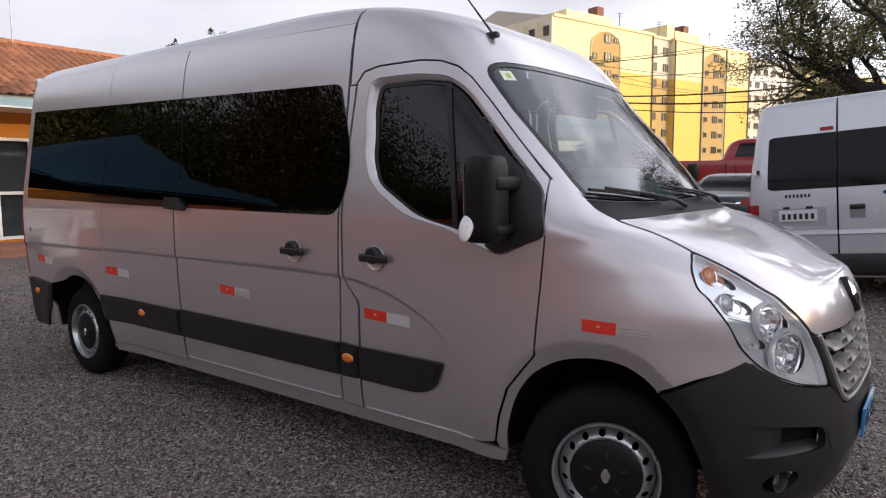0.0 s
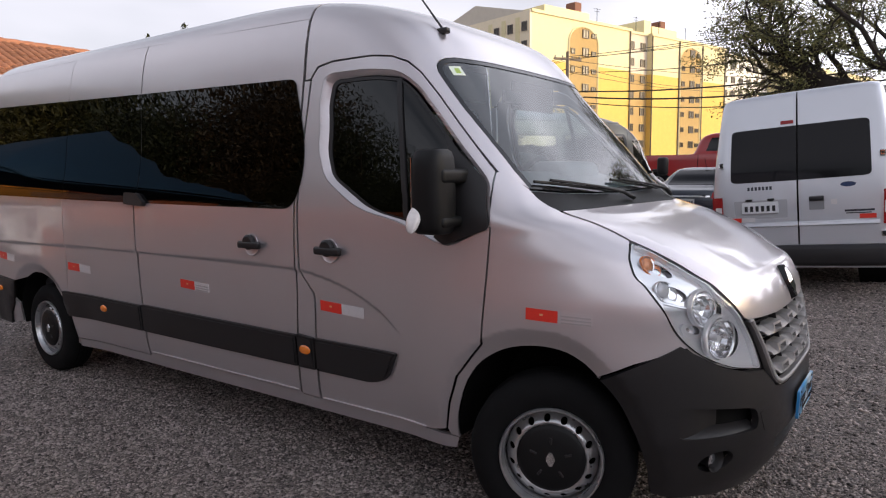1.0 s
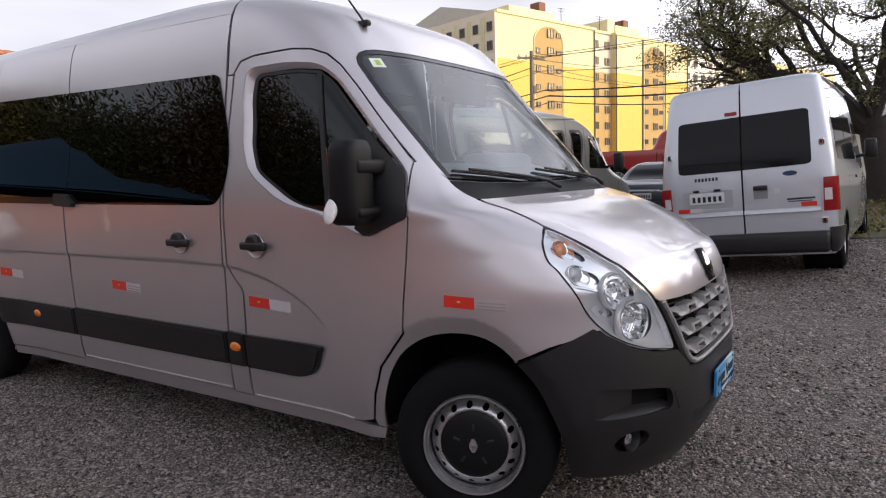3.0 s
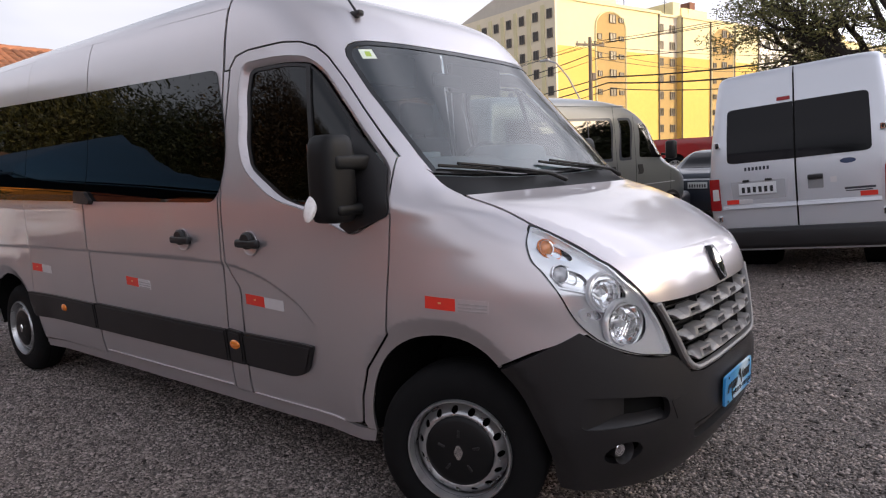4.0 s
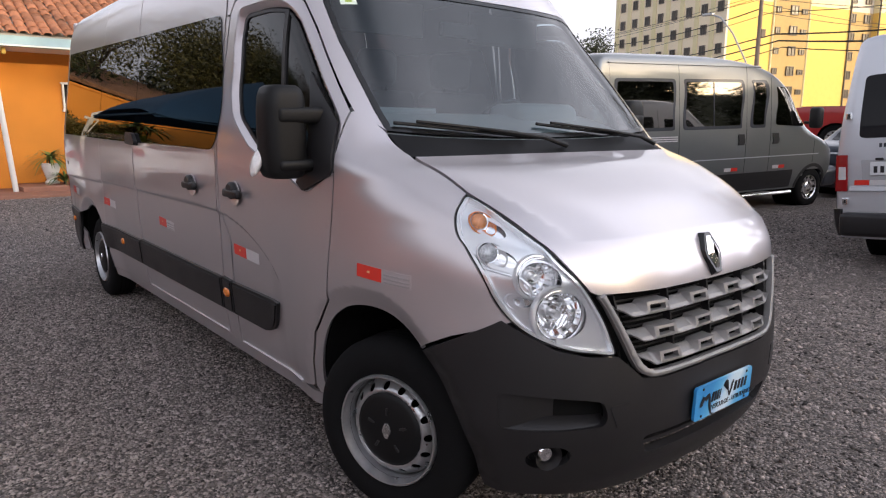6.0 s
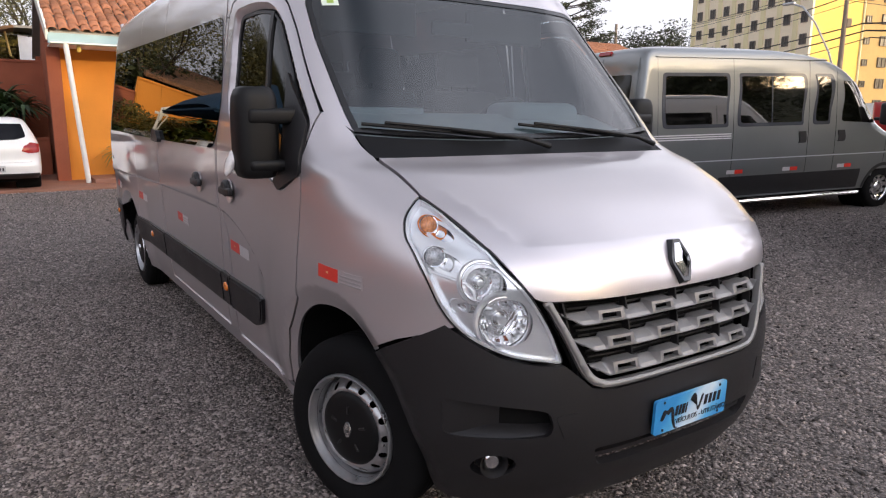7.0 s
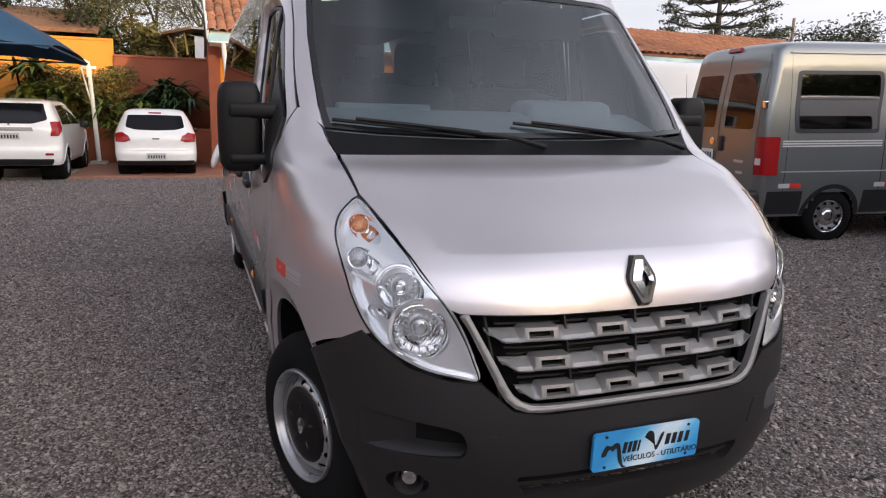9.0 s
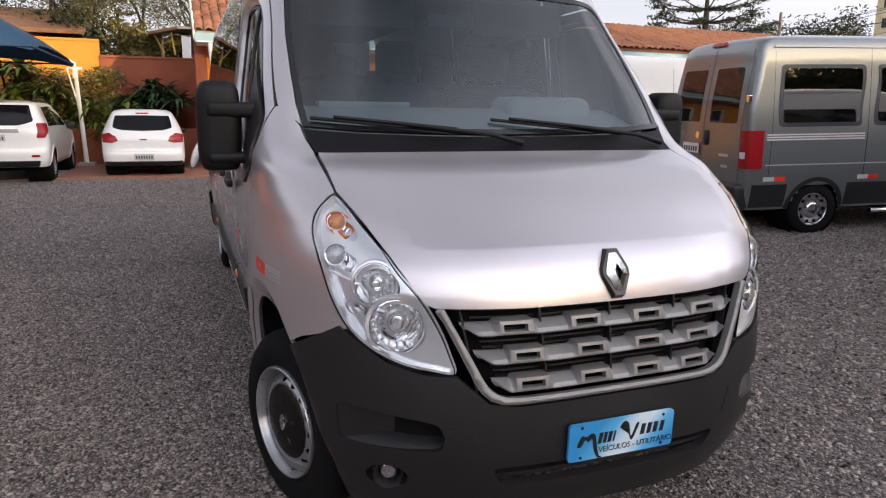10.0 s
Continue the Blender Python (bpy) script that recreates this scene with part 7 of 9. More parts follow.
def white_van(place, turn):
    sh = Shell(T_FRONT, T_REAR, 4.0)
    v = thing("panel_van", "plain white high-roof panel van beside the house", "van", place, turn)
    wheels = [(0.0, 0.33), (3.75, 0.33)]
    hull("body", sh, WHITE_PAINT, v, wheels)
    for wx, wz in wheels:
        for s in (-1, 1):
            simple_wheel(v, wx, s * 0.95, wz, s)
    arches(sh, v, wheels, BLACK_PLASTIC, 0.355, 0.40)
    for s in (-1, 1):
        seam(sh, [("x", -0.5, 1.2), ("x", 3.2, 1.2)], v, s, 0.008)
        seam(sh, [("x", 0.6, 0.45), ("x", 0.6, 2.2)], v, s, 0.006)
        patch("door_window", sh, [("x", 2.05, 1.42), ("x", 3.1, 1.36), ("x", 2.62, 1.96), ("x", 2.05, 2.00)], PANE, v, 0.05, s)
    part("underbody", box((4.6, 1.5, 0.14), (1.7, 0, 0.36)), DARK, v)
    v.scale = (1.1, 1.1, 1.14)
    return v


white_van((-12.6, 9.6, float(ground_z(10.0)) - 0.02), 88.0)

# ---------------------------------------------------------------- walls, house and canopy
def wall_material(name, base, dirt=0.2):
    return material(name, base, 0.85, vary=dirt, scale=1.3, grain=0.12, fine=60, bump=0.25, dist=0.01)


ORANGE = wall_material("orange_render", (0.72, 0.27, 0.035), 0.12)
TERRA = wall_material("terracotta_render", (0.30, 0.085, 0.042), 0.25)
RED_FLOOR = material("red_floor", (0.28, 0.13, 0.085), 0.7, vary=0.2, scale=1.5, grain=0.15, fine=50)
PALE_BLUE = material("eave_blue", (0.30, 0.45, 0.52), 0.6, vary=0.12, scale=4, grain=0.05)
WHITE_WOOD = material("white_gloss", (0.78, 0.77, 0.74), 0.45, vary=0.06, scale=5)
CONCRETE = material("concrete", (0.36, 0.34, 0.31), 0.85, vary=0.2, scale=2.0, grain=0.15, fine=40, bump=0.2)
CREAM = wall_material("cream_render", (0.78, 0.72, 0.58), 0.08)
TILE = material("clay_tile", (0.27, 0.115, 0.065), 0.8, vary=0.25, scale=3.0, grain=0.15, fine=50, bump=0.2, rand=0.3)
WIN_GLASS = material("house_glass", (0.03, 0.035, 0.04), 0.05, spec=0.8, vary=0.2, scale=3)

HX, EAVE_X, EAVE_Z, RIDGE_X, RIDGE_Z, HY0, HY1 = -16.0, -14.75, 3.30, -18.6, 5.02, -0.75, 9.9
house = thing("house", "single-storey orange house with a clay tile roof", "house", (0, 0, 0))


def wall_with_holes(name, y0, y1, z0, z1, x, thick, holes, mat, parent):
    """A wall that faces +x, with rectangular openings through it."""
    bm = bmesh.new()
    ys = sorted({y0, y1, *[h[0] for h in holes], *[h[1] for h in holes]})
    zs = sorted({z0, z1, *[h[2] for h in holes], *[h[3] for h in holes]})
    for a, b in zip(ys, ys[1:]):
        for c, d in zip(zs, zs[1:]):
            m = ((a + b) / 2, (c + d) / 2)
            if any(h[0] < m[0] < h[1] and h[2] < m[1] < h[3] for h in holes):
                continue
            f = [bm.verts.new((x, *p)) for p in ((a, c), (b, c), (b, d), (a, d))]
            bm.faces.new(f)
    bmesh.ops.remove_doubles(bm, verts=bm.verts, dist=1e-5)
    bmesh.ops.recalc_face_normals(bm, faces=bm.faces)
    if bm.faces[0].normal.x < 0:
        bmesh.ops.reverse_faces(bm, faces=bm.faces)
    r = bmesh.ops.extrude_face_region(bm, geom=bm.faces[:])
    bmesh.ops.translate(bm, vec=(-thick, 0, 0), verts=[v for v in r["geom"] if isinstance(v, bmesh.types.BMVert)])
    bmesh.ops.recalc_face_normals(bm, faces=bm.faces)
    return part(name, bm, mat, parent)


DOORS = [(1.9, 3.35, 0.20, 2.45)]
WINS = [(1.00, 1.36, 1.78, 2.40), (5.2, 6.6, 1.1, 2.3)]
wall_with_holes("front_wall", HY0 + 0.10, HY1 - 0.1, 0.0, 3.15, HX, 0.2, [(a, b, c, d) for a, b, c, d in WINS] + DOORS, ORANGE, house)
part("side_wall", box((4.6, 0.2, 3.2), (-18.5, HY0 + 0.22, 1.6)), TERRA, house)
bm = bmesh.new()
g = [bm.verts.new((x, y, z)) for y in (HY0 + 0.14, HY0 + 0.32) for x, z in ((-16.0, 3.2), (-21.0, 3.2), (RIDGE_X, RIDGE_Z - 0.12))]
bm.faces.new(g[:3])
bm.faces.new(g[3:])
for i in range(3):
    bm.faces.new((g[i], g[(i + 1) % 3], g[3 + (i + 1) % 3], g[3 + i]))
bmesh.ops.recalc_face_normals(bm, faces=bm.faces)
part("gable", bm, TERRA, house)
part("side_wall", box((4.6, 0.2, 3.2), (-18.5, HY1 - 0.2, 1.6)), ORANGE, house)
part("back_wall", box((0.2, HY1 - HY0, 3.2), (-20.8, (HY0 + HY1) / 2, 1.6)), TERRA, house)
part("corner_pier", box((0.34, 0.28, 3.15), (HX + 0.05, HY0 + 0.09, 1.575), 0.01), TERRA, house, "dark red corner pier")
for y0, y1, z0, z1 in WINS:
    w = part("window", box((0.02, y1 - y0, z1 - z0), (HX - 0.12, (y0 + y1) / 2, (z0 + z1) / 2)), WIN_GLASS, house, "white framed window")
    t = 0.045
    for nm, sz, c in (("window_frame", (0.10, y1 - y0 + 2 * t, t), (HX + 0.02, (y0 + y1) / 2, z1)), ("window_frame", (0.10, y1 - y0 + 2 * t, t), (HX + 0.02, (y0 + y1) / 2, z0)), ("window_frame", (0.10, t, z1 - z0), (HX + 0.02, y0, (z0 + z1) / 2)), ("window_frame", (0.10, t, z1 - z0), (HX + 0.02, y1, (z0 + z1) / 2))):
        part(nm, box(sz, c, 0.006), WHITE_WOOD, w)
a, b, c, d = DOORS[0]
dw = part("glazed_door", box((0.02, b - a, d - c), (HX - 0.10, (a + b) / 2, (c + d) / 2)), WIN_GLASS, house, "glazed door in a white frame")
for y in (a, a + 0.72, b):
    part("door_frame", box((0.10, 0.07, d - c), (HX + 0.01, y, (c + d) / 2), 0.008), WHITE_WOOD, dw)
for z in (c + 0.04, 1.25, d):
    part("door_frame", box((0.08, b - a, 0.07), (HX + 0.015, (a + b) / 2, z), 0.008), WHITE_WOOD, dw)
part("eave_beam", box((0.12, HY1 - HY0 + 0.1, 0.22), (EAVE_X - 0.06, (HY0 + HY1) / 2, EAVE_Z - 0.15), 0.01), PALE_BLUE, house, "pale blue eave board")
part("eave_soffit", box((1.35, HY1 - HY0, 0.03), (EAVE_X - 0.66, (HY0 + HY1) / 2, EAVE_Z - 0.24)), WHITE_WOOD, house)
slope = math.atan2(RIDGE_Z - EAVE_Z, EAVE_X - RIDGE_X)
run = math.hypot(RIDGE_Z - EAVE_Z, EAVE_X - RIDGE_X)
barge = box((run, 0.05, 0.26), (0, 0, 0), 0.008)
bmesh.ops.transform(barge, matrix=Matrix.Translation(((EAVE_X + RIDGE_X) / 2, HY0 - 0.06, (EAVE_Z + RIDGE_Z) / 2 - 0.08)) @ pose(0, 0, 0, 0, math.degrees(slope), 0), verts=barge.verts)
part("barge_board", barge, WHITE_WOOD, house, "white barge board")
for side_, x0, x1 in ((1, EAVE_X, RIDGE_X), (-1, 2 * RIDGE_X - EAVE_X, RIDGE_X)):
    bm = box((run, HY1 - HY0, 0.05))
    bmesh.ops.transform(bm, matrix=Matrix.Translation(((x0 + x1) / 2, (HY0 + HY1) / 2, (EAVE_Z + RIDGE_Z) / 2 - 0.04)) @ pose(0, 0, 0, 0, side_ * math.degrees(slope), 0), verts=bm.verts)
    part("roof_deck", bm, CONCRETE, house)
part("downpipe", tube([(EAVE_X - 0.05, HY0 + 0.28, EAVE_Z - 0.25), (EAVE_X - 0.22, HY0 + 0.50, 0.05)], 0.055, 12), WHITE_WOOD, house, "white leaning downpipe", smooth=True)
part("wall_lamp", box((0.10, 0.08, 0.14), (EAVE_X - 0.3, HY0 + 0.55, EAVE_Z - 0.33), 0.02), material("lamp_yellow", (0.75, 0.55, 0.12), 0.5, vary=0.1), house)
part("porch_step", box((1.5, HY1 - HY0 + 0.6, 0.18), (HX + 0.55, (HY0 + HY1) / 2 + 0.9, 0.06), 0.015), RED_FLOOR, house)
# lower white annex that carries the house on
annex = thing("annex", "low white annex with a clay tile roof beside the house", "house", (0, 0, 0))
part("annex_wall", box((0.2, 9.0, 3.2), (HX + 0.1, HY1 + 4.55, 1.6), 0.01), WHITE_WOOD, annex)
part("annex_wall", box((2.4, 0.2, 3.2), (-17.2, HY1 + 8.9, 1.6), 0.01), WHITE_WOOD, annex)
part("annex_wall", box((0.2, 9.0, 3.2), (-18.5, HY1 + 4.55, 1.6), 0.01), WHITE_WOOD, annex)
part("eave_beam", box((0.12, 9.2, 0.20), (EAVE_X - 0.06, HY1 + 4.68, EAVE_Z - 0.02), 0.01), PALE_BLUE, annex, "pale blue eave board")
part("eave_soffit", box((1.3, 9.0, 0.03), (EAVE_X - 0.68, HY1 + 4.6, EAVE_Z - 0.10)), WHITE_WOOD, annex)
tv = thing("television_aerial", "thin metal television aerial on the roof ridge", "aerial", (-18.4, 4.05, RIDGE_Z - 0.15))
part("mast", tube([(0, 0, 0), (0.02, 0.0, 1.75)], 0.016, 6), STEEL, tv)
part("boom", tube([(0.02, -0.45, 1.66), (0.02, 0.55, 1.72)], 0.012, 6), STEEL, tv)
for k in range(7):
    part("element", tube([(-0.22, -0.40 + 0.15 * k, 1.67), (0.26, -0.40 + 0.15 * k, 1.69)], 0.007, 5), STEEL, tv)
part("boom", tube([(0.02, -0.3, 1.3), (0.02, 0.2, 1.34)], 0.008, 6), STEEL, tv)

# yard walls: a lower dark one beside the house, a higher orange one beyond
def yard_wall(name, p, q, h, mat, label):
    d = (Vector(q) - Vector(p))
    L = d.length
    t = thing(name, label, "wall", ((p[0] + q[0]) / 2, (p[1] + q[1]) / 2, 0), math.degrees(math.atan2(d.y, d.x)), kind="structure")
    part("wall_face", box((L, 0.2, h), (0, 0, h / 2), 0.01), mat, t)
    part("coping", box((L, 0.26, 0.07), (0, 0, h + 0.03), 0.01), mat, t)
    return t


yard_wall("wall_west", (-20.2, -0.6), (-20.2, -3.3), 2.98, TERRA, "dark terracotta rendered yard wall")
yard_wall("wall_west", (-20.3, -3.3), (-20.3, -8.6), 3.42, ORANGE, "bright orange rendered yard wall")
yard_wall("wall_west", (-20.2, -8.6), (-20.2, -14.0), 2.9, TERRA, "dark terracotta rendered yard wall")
yard_wall("wall_south", (-20.2, -13.6), (16.0, -13.6), 2.3, TERRA, "terracotta rendered wall behind the parked cars")
yard_wall("planter_wall", (-18.15, -0.75), (-18.15, -8.5), 0.92, TERRA, "low terracotta planter wall before the shrubs")
bed = part("soil_bed", box((1.9, 7.7, 0.80), (-19.15, -4.6, 0.40), 0.02), material("bed_soil", (0.035, 0.022, 0.015), 0.95, vary=0.3, scale=6, grain=0.3, fine=40, bump=0.6))
tagged(bed, "dark soil of the raised bed under the shrubs", "soil", kind="stuff")
apron = part("apron", box((6.4, 16.0, 0.08), (-17.0, 4.2, 0.012), 0.01), RED_FLOOR)
tagged(apron, "worn reddish concrete apron before the house", "pavement", kind="structure")
apron2 = part("apron", box((6.2, 6.5, 0.05), (-17.1, -7.1, 0.0), 0.01), CONCRETE)
tagged(apron2, "worn concrete strip under the canopy", "pavement", kind="structure")

BLUE_CLOTH = material("canopy_blue", (0.009, 0.043, 0.098), 0.75, vary=0.12, scale=2, grain=0.1, fine=200)


def canopy(x0, x1, y0, y1, low, high):
    t = thing("shade_canopy", "peaked blue fabric car canopy on white posts", "canopy", ((x0 + x1) / 2, (y0 + y1) / 2, 0))
    w, l = (x1 - x0) / 2, (y1 - y0) / 2
    bm = bmesh.new()
    n = 14
    V_ = [[None] * (n + 1) for _ in range(n + 1)]
    for i in range(n + 1):
        for j in range(n + 1):
            p, q = -1 + 2 * i / n, -1 + 2 * j / n
            r = max(abs(p), abs(q))
            z = low + (high - low) * (1 - r) ** 0.8
            sag = 0.12 * r ** 6 - 0.18 * (abs(p) * abs(q)) ** 4
            V_[i][j] = bm.verts.new((p * w, q * l, z + sag))
    for i in range(n):
        for j in range(n):
            bm.faces.new((V_[i][j], V_[i + 1][j], V_[i + 1][j + 1], V_[i][j + 1]))
    r_ = bmesh.ops.extrude_face_region(bm, geom=bm.faces[:])
    bmesh.ops.translate(bm, vec=(0, 0, -0.012), verts=[v for v in r_["geom"] if isinstance(v, bmesh.types.BMVert)])
    bmesh.ops.recalc_face_normals(bm, faces=bm.faces)
    part("fabric", bm, BLUE_CLOTH, t, "blue shade cloth", smooth=True, angle=60)
    loop = [(w, l, low), (w, -l, low), (-w, -l, low), (-w, l, low)]
    for a, b in zip(loop, loop[1:] + loop[:1]):
        part("hem", tube([a, b], 0.022, 6), BLUE_CLOTH, t)
    for sx in ((-1,) if x0 < -15 else (-1, 1)):
        for sy in (-1, 1):
            part("post", tube([(sx * (w - 0.15), sy * (l + 0.12), 0), (sx * (w - 0.03), sy * (l + 0.02), low - 0.15), (sx * (w - 0.03), sy * l, low + 0.05)], [0.06, 0.05, 0.05], 10), WHITE_WOOD, t, smooth=True)
            part("bracket", join(box((0.10, 0.34, 0.07), (sx * (w - 0.03), sy * (l + 0.02), low - 0.10), 0.01), box((0.14, 0.12, 0.26), (sx * (w - 0.03), sy * (l + 0.02), low - 0.22), 0.012), tube([(sx * (w - 0.05), sy * (l + 0.04), low - 1.1), (sx * (w - 0.10), sy * (l - 0.16), low - 0.10)], 0.022, 6)), WHITE_WOOD, t, "white steel post head")
            part("corner_cap", tube([(sx * (w - 0.02), sy * l, low + 0.02), (sx * (w - 0.16), sy * (l - 0.30), low + 0.20)], [0.045, 0.03], 8), WHITE_WOOD, t, smooth=True)
            part("foot", box((0.5, 0.4, 0.14), (sx * (w - 0.15), sy * (l + 0.12), 0.05), 0.01), CONCRETE, t)
    return t


canopy(-17.8, -12.4, -9.8, -3.7, 2.62, 4.45)

# neighbour's shed and washing behind the wall
shed = thing("neighbour_shed", "small pale green shed with an old brown tile roof", "shed", (-27.0, -7.4, 0))
part("shed_wall", box((3.0, 4.2, 4.1), (0, 0, 2.05)), material("pale_green_boards", (0.48, 0.56, 0.36), 0.8, vary=0.2, scale=3, grain=0.2), shed)
bm = box((5.0, 6.2, 0.14), (0, 0, 0), 0.02, turn=pose(0, 0, 0, 0, 14, 0))
bmesh.ops.translate(bm, vec=(0.3, 0.2, 4.65), verts=bm.verts)
part("shed_roof", bm, material("old_tile", (0.26, 0.13, 0.07), 0.9, vary=0.3, scale=2.5, grain=0.3, fine=12, bump=0.8, dist=0.05), shed)
wash = thing("washing_line", "white sheets hung on a line beside a lean-to", "laundry", (-24.0, -0.15, 0))
SHEET = material("white_cloth", (0.70, 0.69, 0.68), 0.9, vary=0.08, scale=5)
for y_, w_, h_ in ((-0.55, 0.62, 1.25), (0.10, 0.60, 1.15), (0.70, 0.50, 1.10)):
    bm = bmesh.new()
    cols = [[bm.verts.new((0.05 * math.sin(9 * (y_ + w_ * (q / 12 - 0.5))) * (0.3 + 0.7 * r_ / 4) + 0.02 * r_, y_ + w_ * (q / 12 - 0.5), 4.05 - h_ * r_ / 4 + 0.02 * math.cos(6 * q / 12))) for r_ in range(5)] for q in range(13)]
    for ca, cb in zip(cols, cols[1:]):
        for r_ in range(4):
            bm.faces.new((ca[r_], cb[r_], cb[r_ + 1], ca[r_ + 1]))
    r2 = bmesh.ops.extrude_face_region(bm, geom=bm.faces[:])
    bmesh.ops.translate(bm, vec=(-0.012, 0, 0), verts=[v_ for v_ in r2["geom"] if isinstance(v_, bmesh.types.BMVert)])
    bmesh.ops.recalc_face_normals(bm, faces=bm.faces)
    part("sheet", bm, SHEET, wash, smooth=True)
part("line", tube([(0.03, -1.6, 4.1), (0.02, 0, 4.05), (0.03, 1.2, 4.1)], 0.008, 5), CONCRETE, wash)
part("shirt", box((0.04, 0.26, 0.52), (0.13, 0.12, 3.50), 0.015), material("yellow_cloth", (0.75, 0.62, 0.06), 0.9, vary=0.1), wash)
part("lean_to", box((2.4, 2.6, 0.08), (-1.3, 0.3, 4.35), 0.01), material("old_sheet", (0.20, 0.19, 0.19), 0.8, vary=0.2), wash)
for y in (-1.5, 0.9):
    part("post", tube([(0, y, 0), (0, y, 4.1)], 0.05, 6), material("old_timber", (0.24, 0.16, 0.09), 0.85, vary=0.2), wash)
OLD_WOOD = material("yellow_timber", (0.42, 0.27, 0.09), 0.8, vary=0.2)
part("brace", tube([(0.05, -1.45, 3.45), (0.05, -1.75, 4.05)], 0.035, 6), OLD_WOOD, wash)
part("brace", tube([(0.05, -1.10, 3.40), (0.05, -1.20, 4.15)], 0.035, 6), OLD_WOOD, wash)
part("old_roof", box((1.3, 1.0, 0.10), (0, -1.45, 4.15), 0.02, turn=pose(0, 0, 0, 14, 0, 0)), material("weathered_boards", (0.17, 0.09, 0.045), 0.9, vary=0.3, scale=4, grain=0.3), wash)

# ---------------------------------------------------------------- apartment block on the hill
YEL = wall_material("yellow_render", (0.74, 0.50, 0.13), 0.06)
CRM = wall_material("pale_yellow_render", (0.80, 0.70, 0.42), 0.05)
# ochre: yellow render with the shade of niches and set-back bays mixed in
OCH_SHADE = wall_material("ochre_shade_render", (0.47, 0.32, 0.13), 0.06)
BEI = wall_material("beige_render", (0.66, 0.59, 0.49), 0.06)
WHI = wall_material("white_render", (0.84, 0.81, 0.75), 0.05)
BWIN = material("flat_glass", (0.06, 0.052, 0.046), 0.2, spec=0.4, vary=0.4, scale=0.8, rand=0.5)
BFRAME = material("flat_frame", (0.12, 0.095, 0.075), 0.6, vary=0.1)
KX, KY, ROOF, BASE = -49.6, 90.8, 26.0, -1.0
block = thing("apartment_block", "long yellow apartment block with arched bays and small windows", "building", (KX, KY, 0), math.degrees(math.atan2(0.963, 0.27)))
# along the block: local x; into the block: local +y (its lit face looks along -y)


def flat_box(name, s0, s1, z0, z1, d0, d1, mat, label=""):
    return part(name, box((s1 - s0, d1 - d0, z1 - z0), ((s0 + s1) / 2, (d0 + d1) / 2, (z0 + z1) / 2)), mat, block, label)


BREAK = 19.2
for s0, s1, d in ((0.0, 24.9, 0.0), (24.9, 31.0, 0.9), (31.0, 56.6, 0.0), (56.6, 80.5, 3.0), (80.5, 106.0, 0.0), (106.0, 112.0, 0.9), (112.0, 137.0, 0.0)):
    low_m, high_m = (OCH_SHADE, BEI) if d == 0.9 else ((BEI, WHI) if d > 2 else (YEL, CRM))
    if s0 == 0.0:
        low_m, high_m = YEL, CRM
    flat_box("wall", s0, s1, BASE, BREAK, d, 12.0, low_m)
    flat_box("wall", s0, s1, BREAK, ROOF, d, 12.0, high_m)
    flat_box("cornice", s0 - 0.1, s1 + 0.1, ROOF, ROOF + 0.45, d - 0.25, 12.0, CRM)
# end wing in the shade
flat_box("end_wall", -0.35, 0.0, BASE, ROOF + 0.3, 0.0, 25.0, wall_material("end_render", (0.90, 0.78, 0.58), 0.05))
for k in range(8):
    flat_box("end_pilaster", -0.50, -0.352, BASE, ROOF - 0.5, 2.2 + 3.1 * k, 3.0 + 3.1 * k, CRM)
bm = bmesh.new()
gp = [(-0.3, 1.0, ROOF + 0.3), (-0.3, 24.0, ROOF + 0.3), (-0.3, 12.5, ROOF + 3.2)]
ga = [bm.verts.new(p) for p in gp] + [bm.verts.new((p[0] + 3, p[1], p[2])) for p in gp]
for f in ((0, 1, 2), (3, 4, 5), (0, 1, 4, 3), (1, 2, 5, 4), (2, 0, 3, 5)):
    bm.faces.new([ga[i] for i in f])
bmesh.ops.recalc_face_normals(bm, faces=bm.faces)
part("gable", bm, BEI, block)
for s0, s1, h in ((5, 16, 2.2), (34, 42, 2.4), (88, 98, 2.4), (31.5, 33.5, 3.2)):
    flat_box("roof_room", s0, s1, ROOF + 0.4, ROOF + h, 2.0, 8.0, CRM)
for s0 in (13.5, 38.0, 94.0):
    flat_box("chimney", s0, s0 + 1.6, ROOF + 2.2, ROOF + 4.0, 3.0, 5.0, material("brick_stack", (0.22, 0.10, 0.07), 0.9, vary=0.3))
for s0 in (18.0, 29.0, 36.0, 45.0):
    part("roof_aerial", join(tube([(s0, 2, ROOF), (s0, 2, ROOF + 3.4)], 0.05, 5), tube([(s0 - 0.9, 2, ROOF + 3.2), (s0 + 0.9, 2, ROOF + 3.3)], 0.03, 5), tube([(s0 - 0.6, 2, ROOF + 2.8), (s0 + 0.6, 2, ROOF + 2.9)], 0.03, 5)), DARK, block)
# window bank shared by all
wb = box((1.0, 0.16, 1.0))
win_mesh = bpy.data.meshes.new("flat_window")
wb.to_mesh(win_mesh)
wb.free()
win_mesh.materials.append(BWIN)
fb = bmesh.new()
for sx, sz, cx, cz in ((1.16, 0.08, 0, 0.54), (1.16, 0.08, 0, -0.54), (0.08, 1.0, -0.54, 0), (0.08, 1.0, 0.54, 0), (0.05, 1.0, 0, 0)):
    t_ = box((sx, 0.26, sz), (cx, -0.02, cz))
    fb = join(fb, t_)
frm_mesh = bpy.data.meshes.new("flat_window_frame")
fb.to_mesh(frm_mesh)
fb.free()
frm_mesh.materials.append(BFRAME)


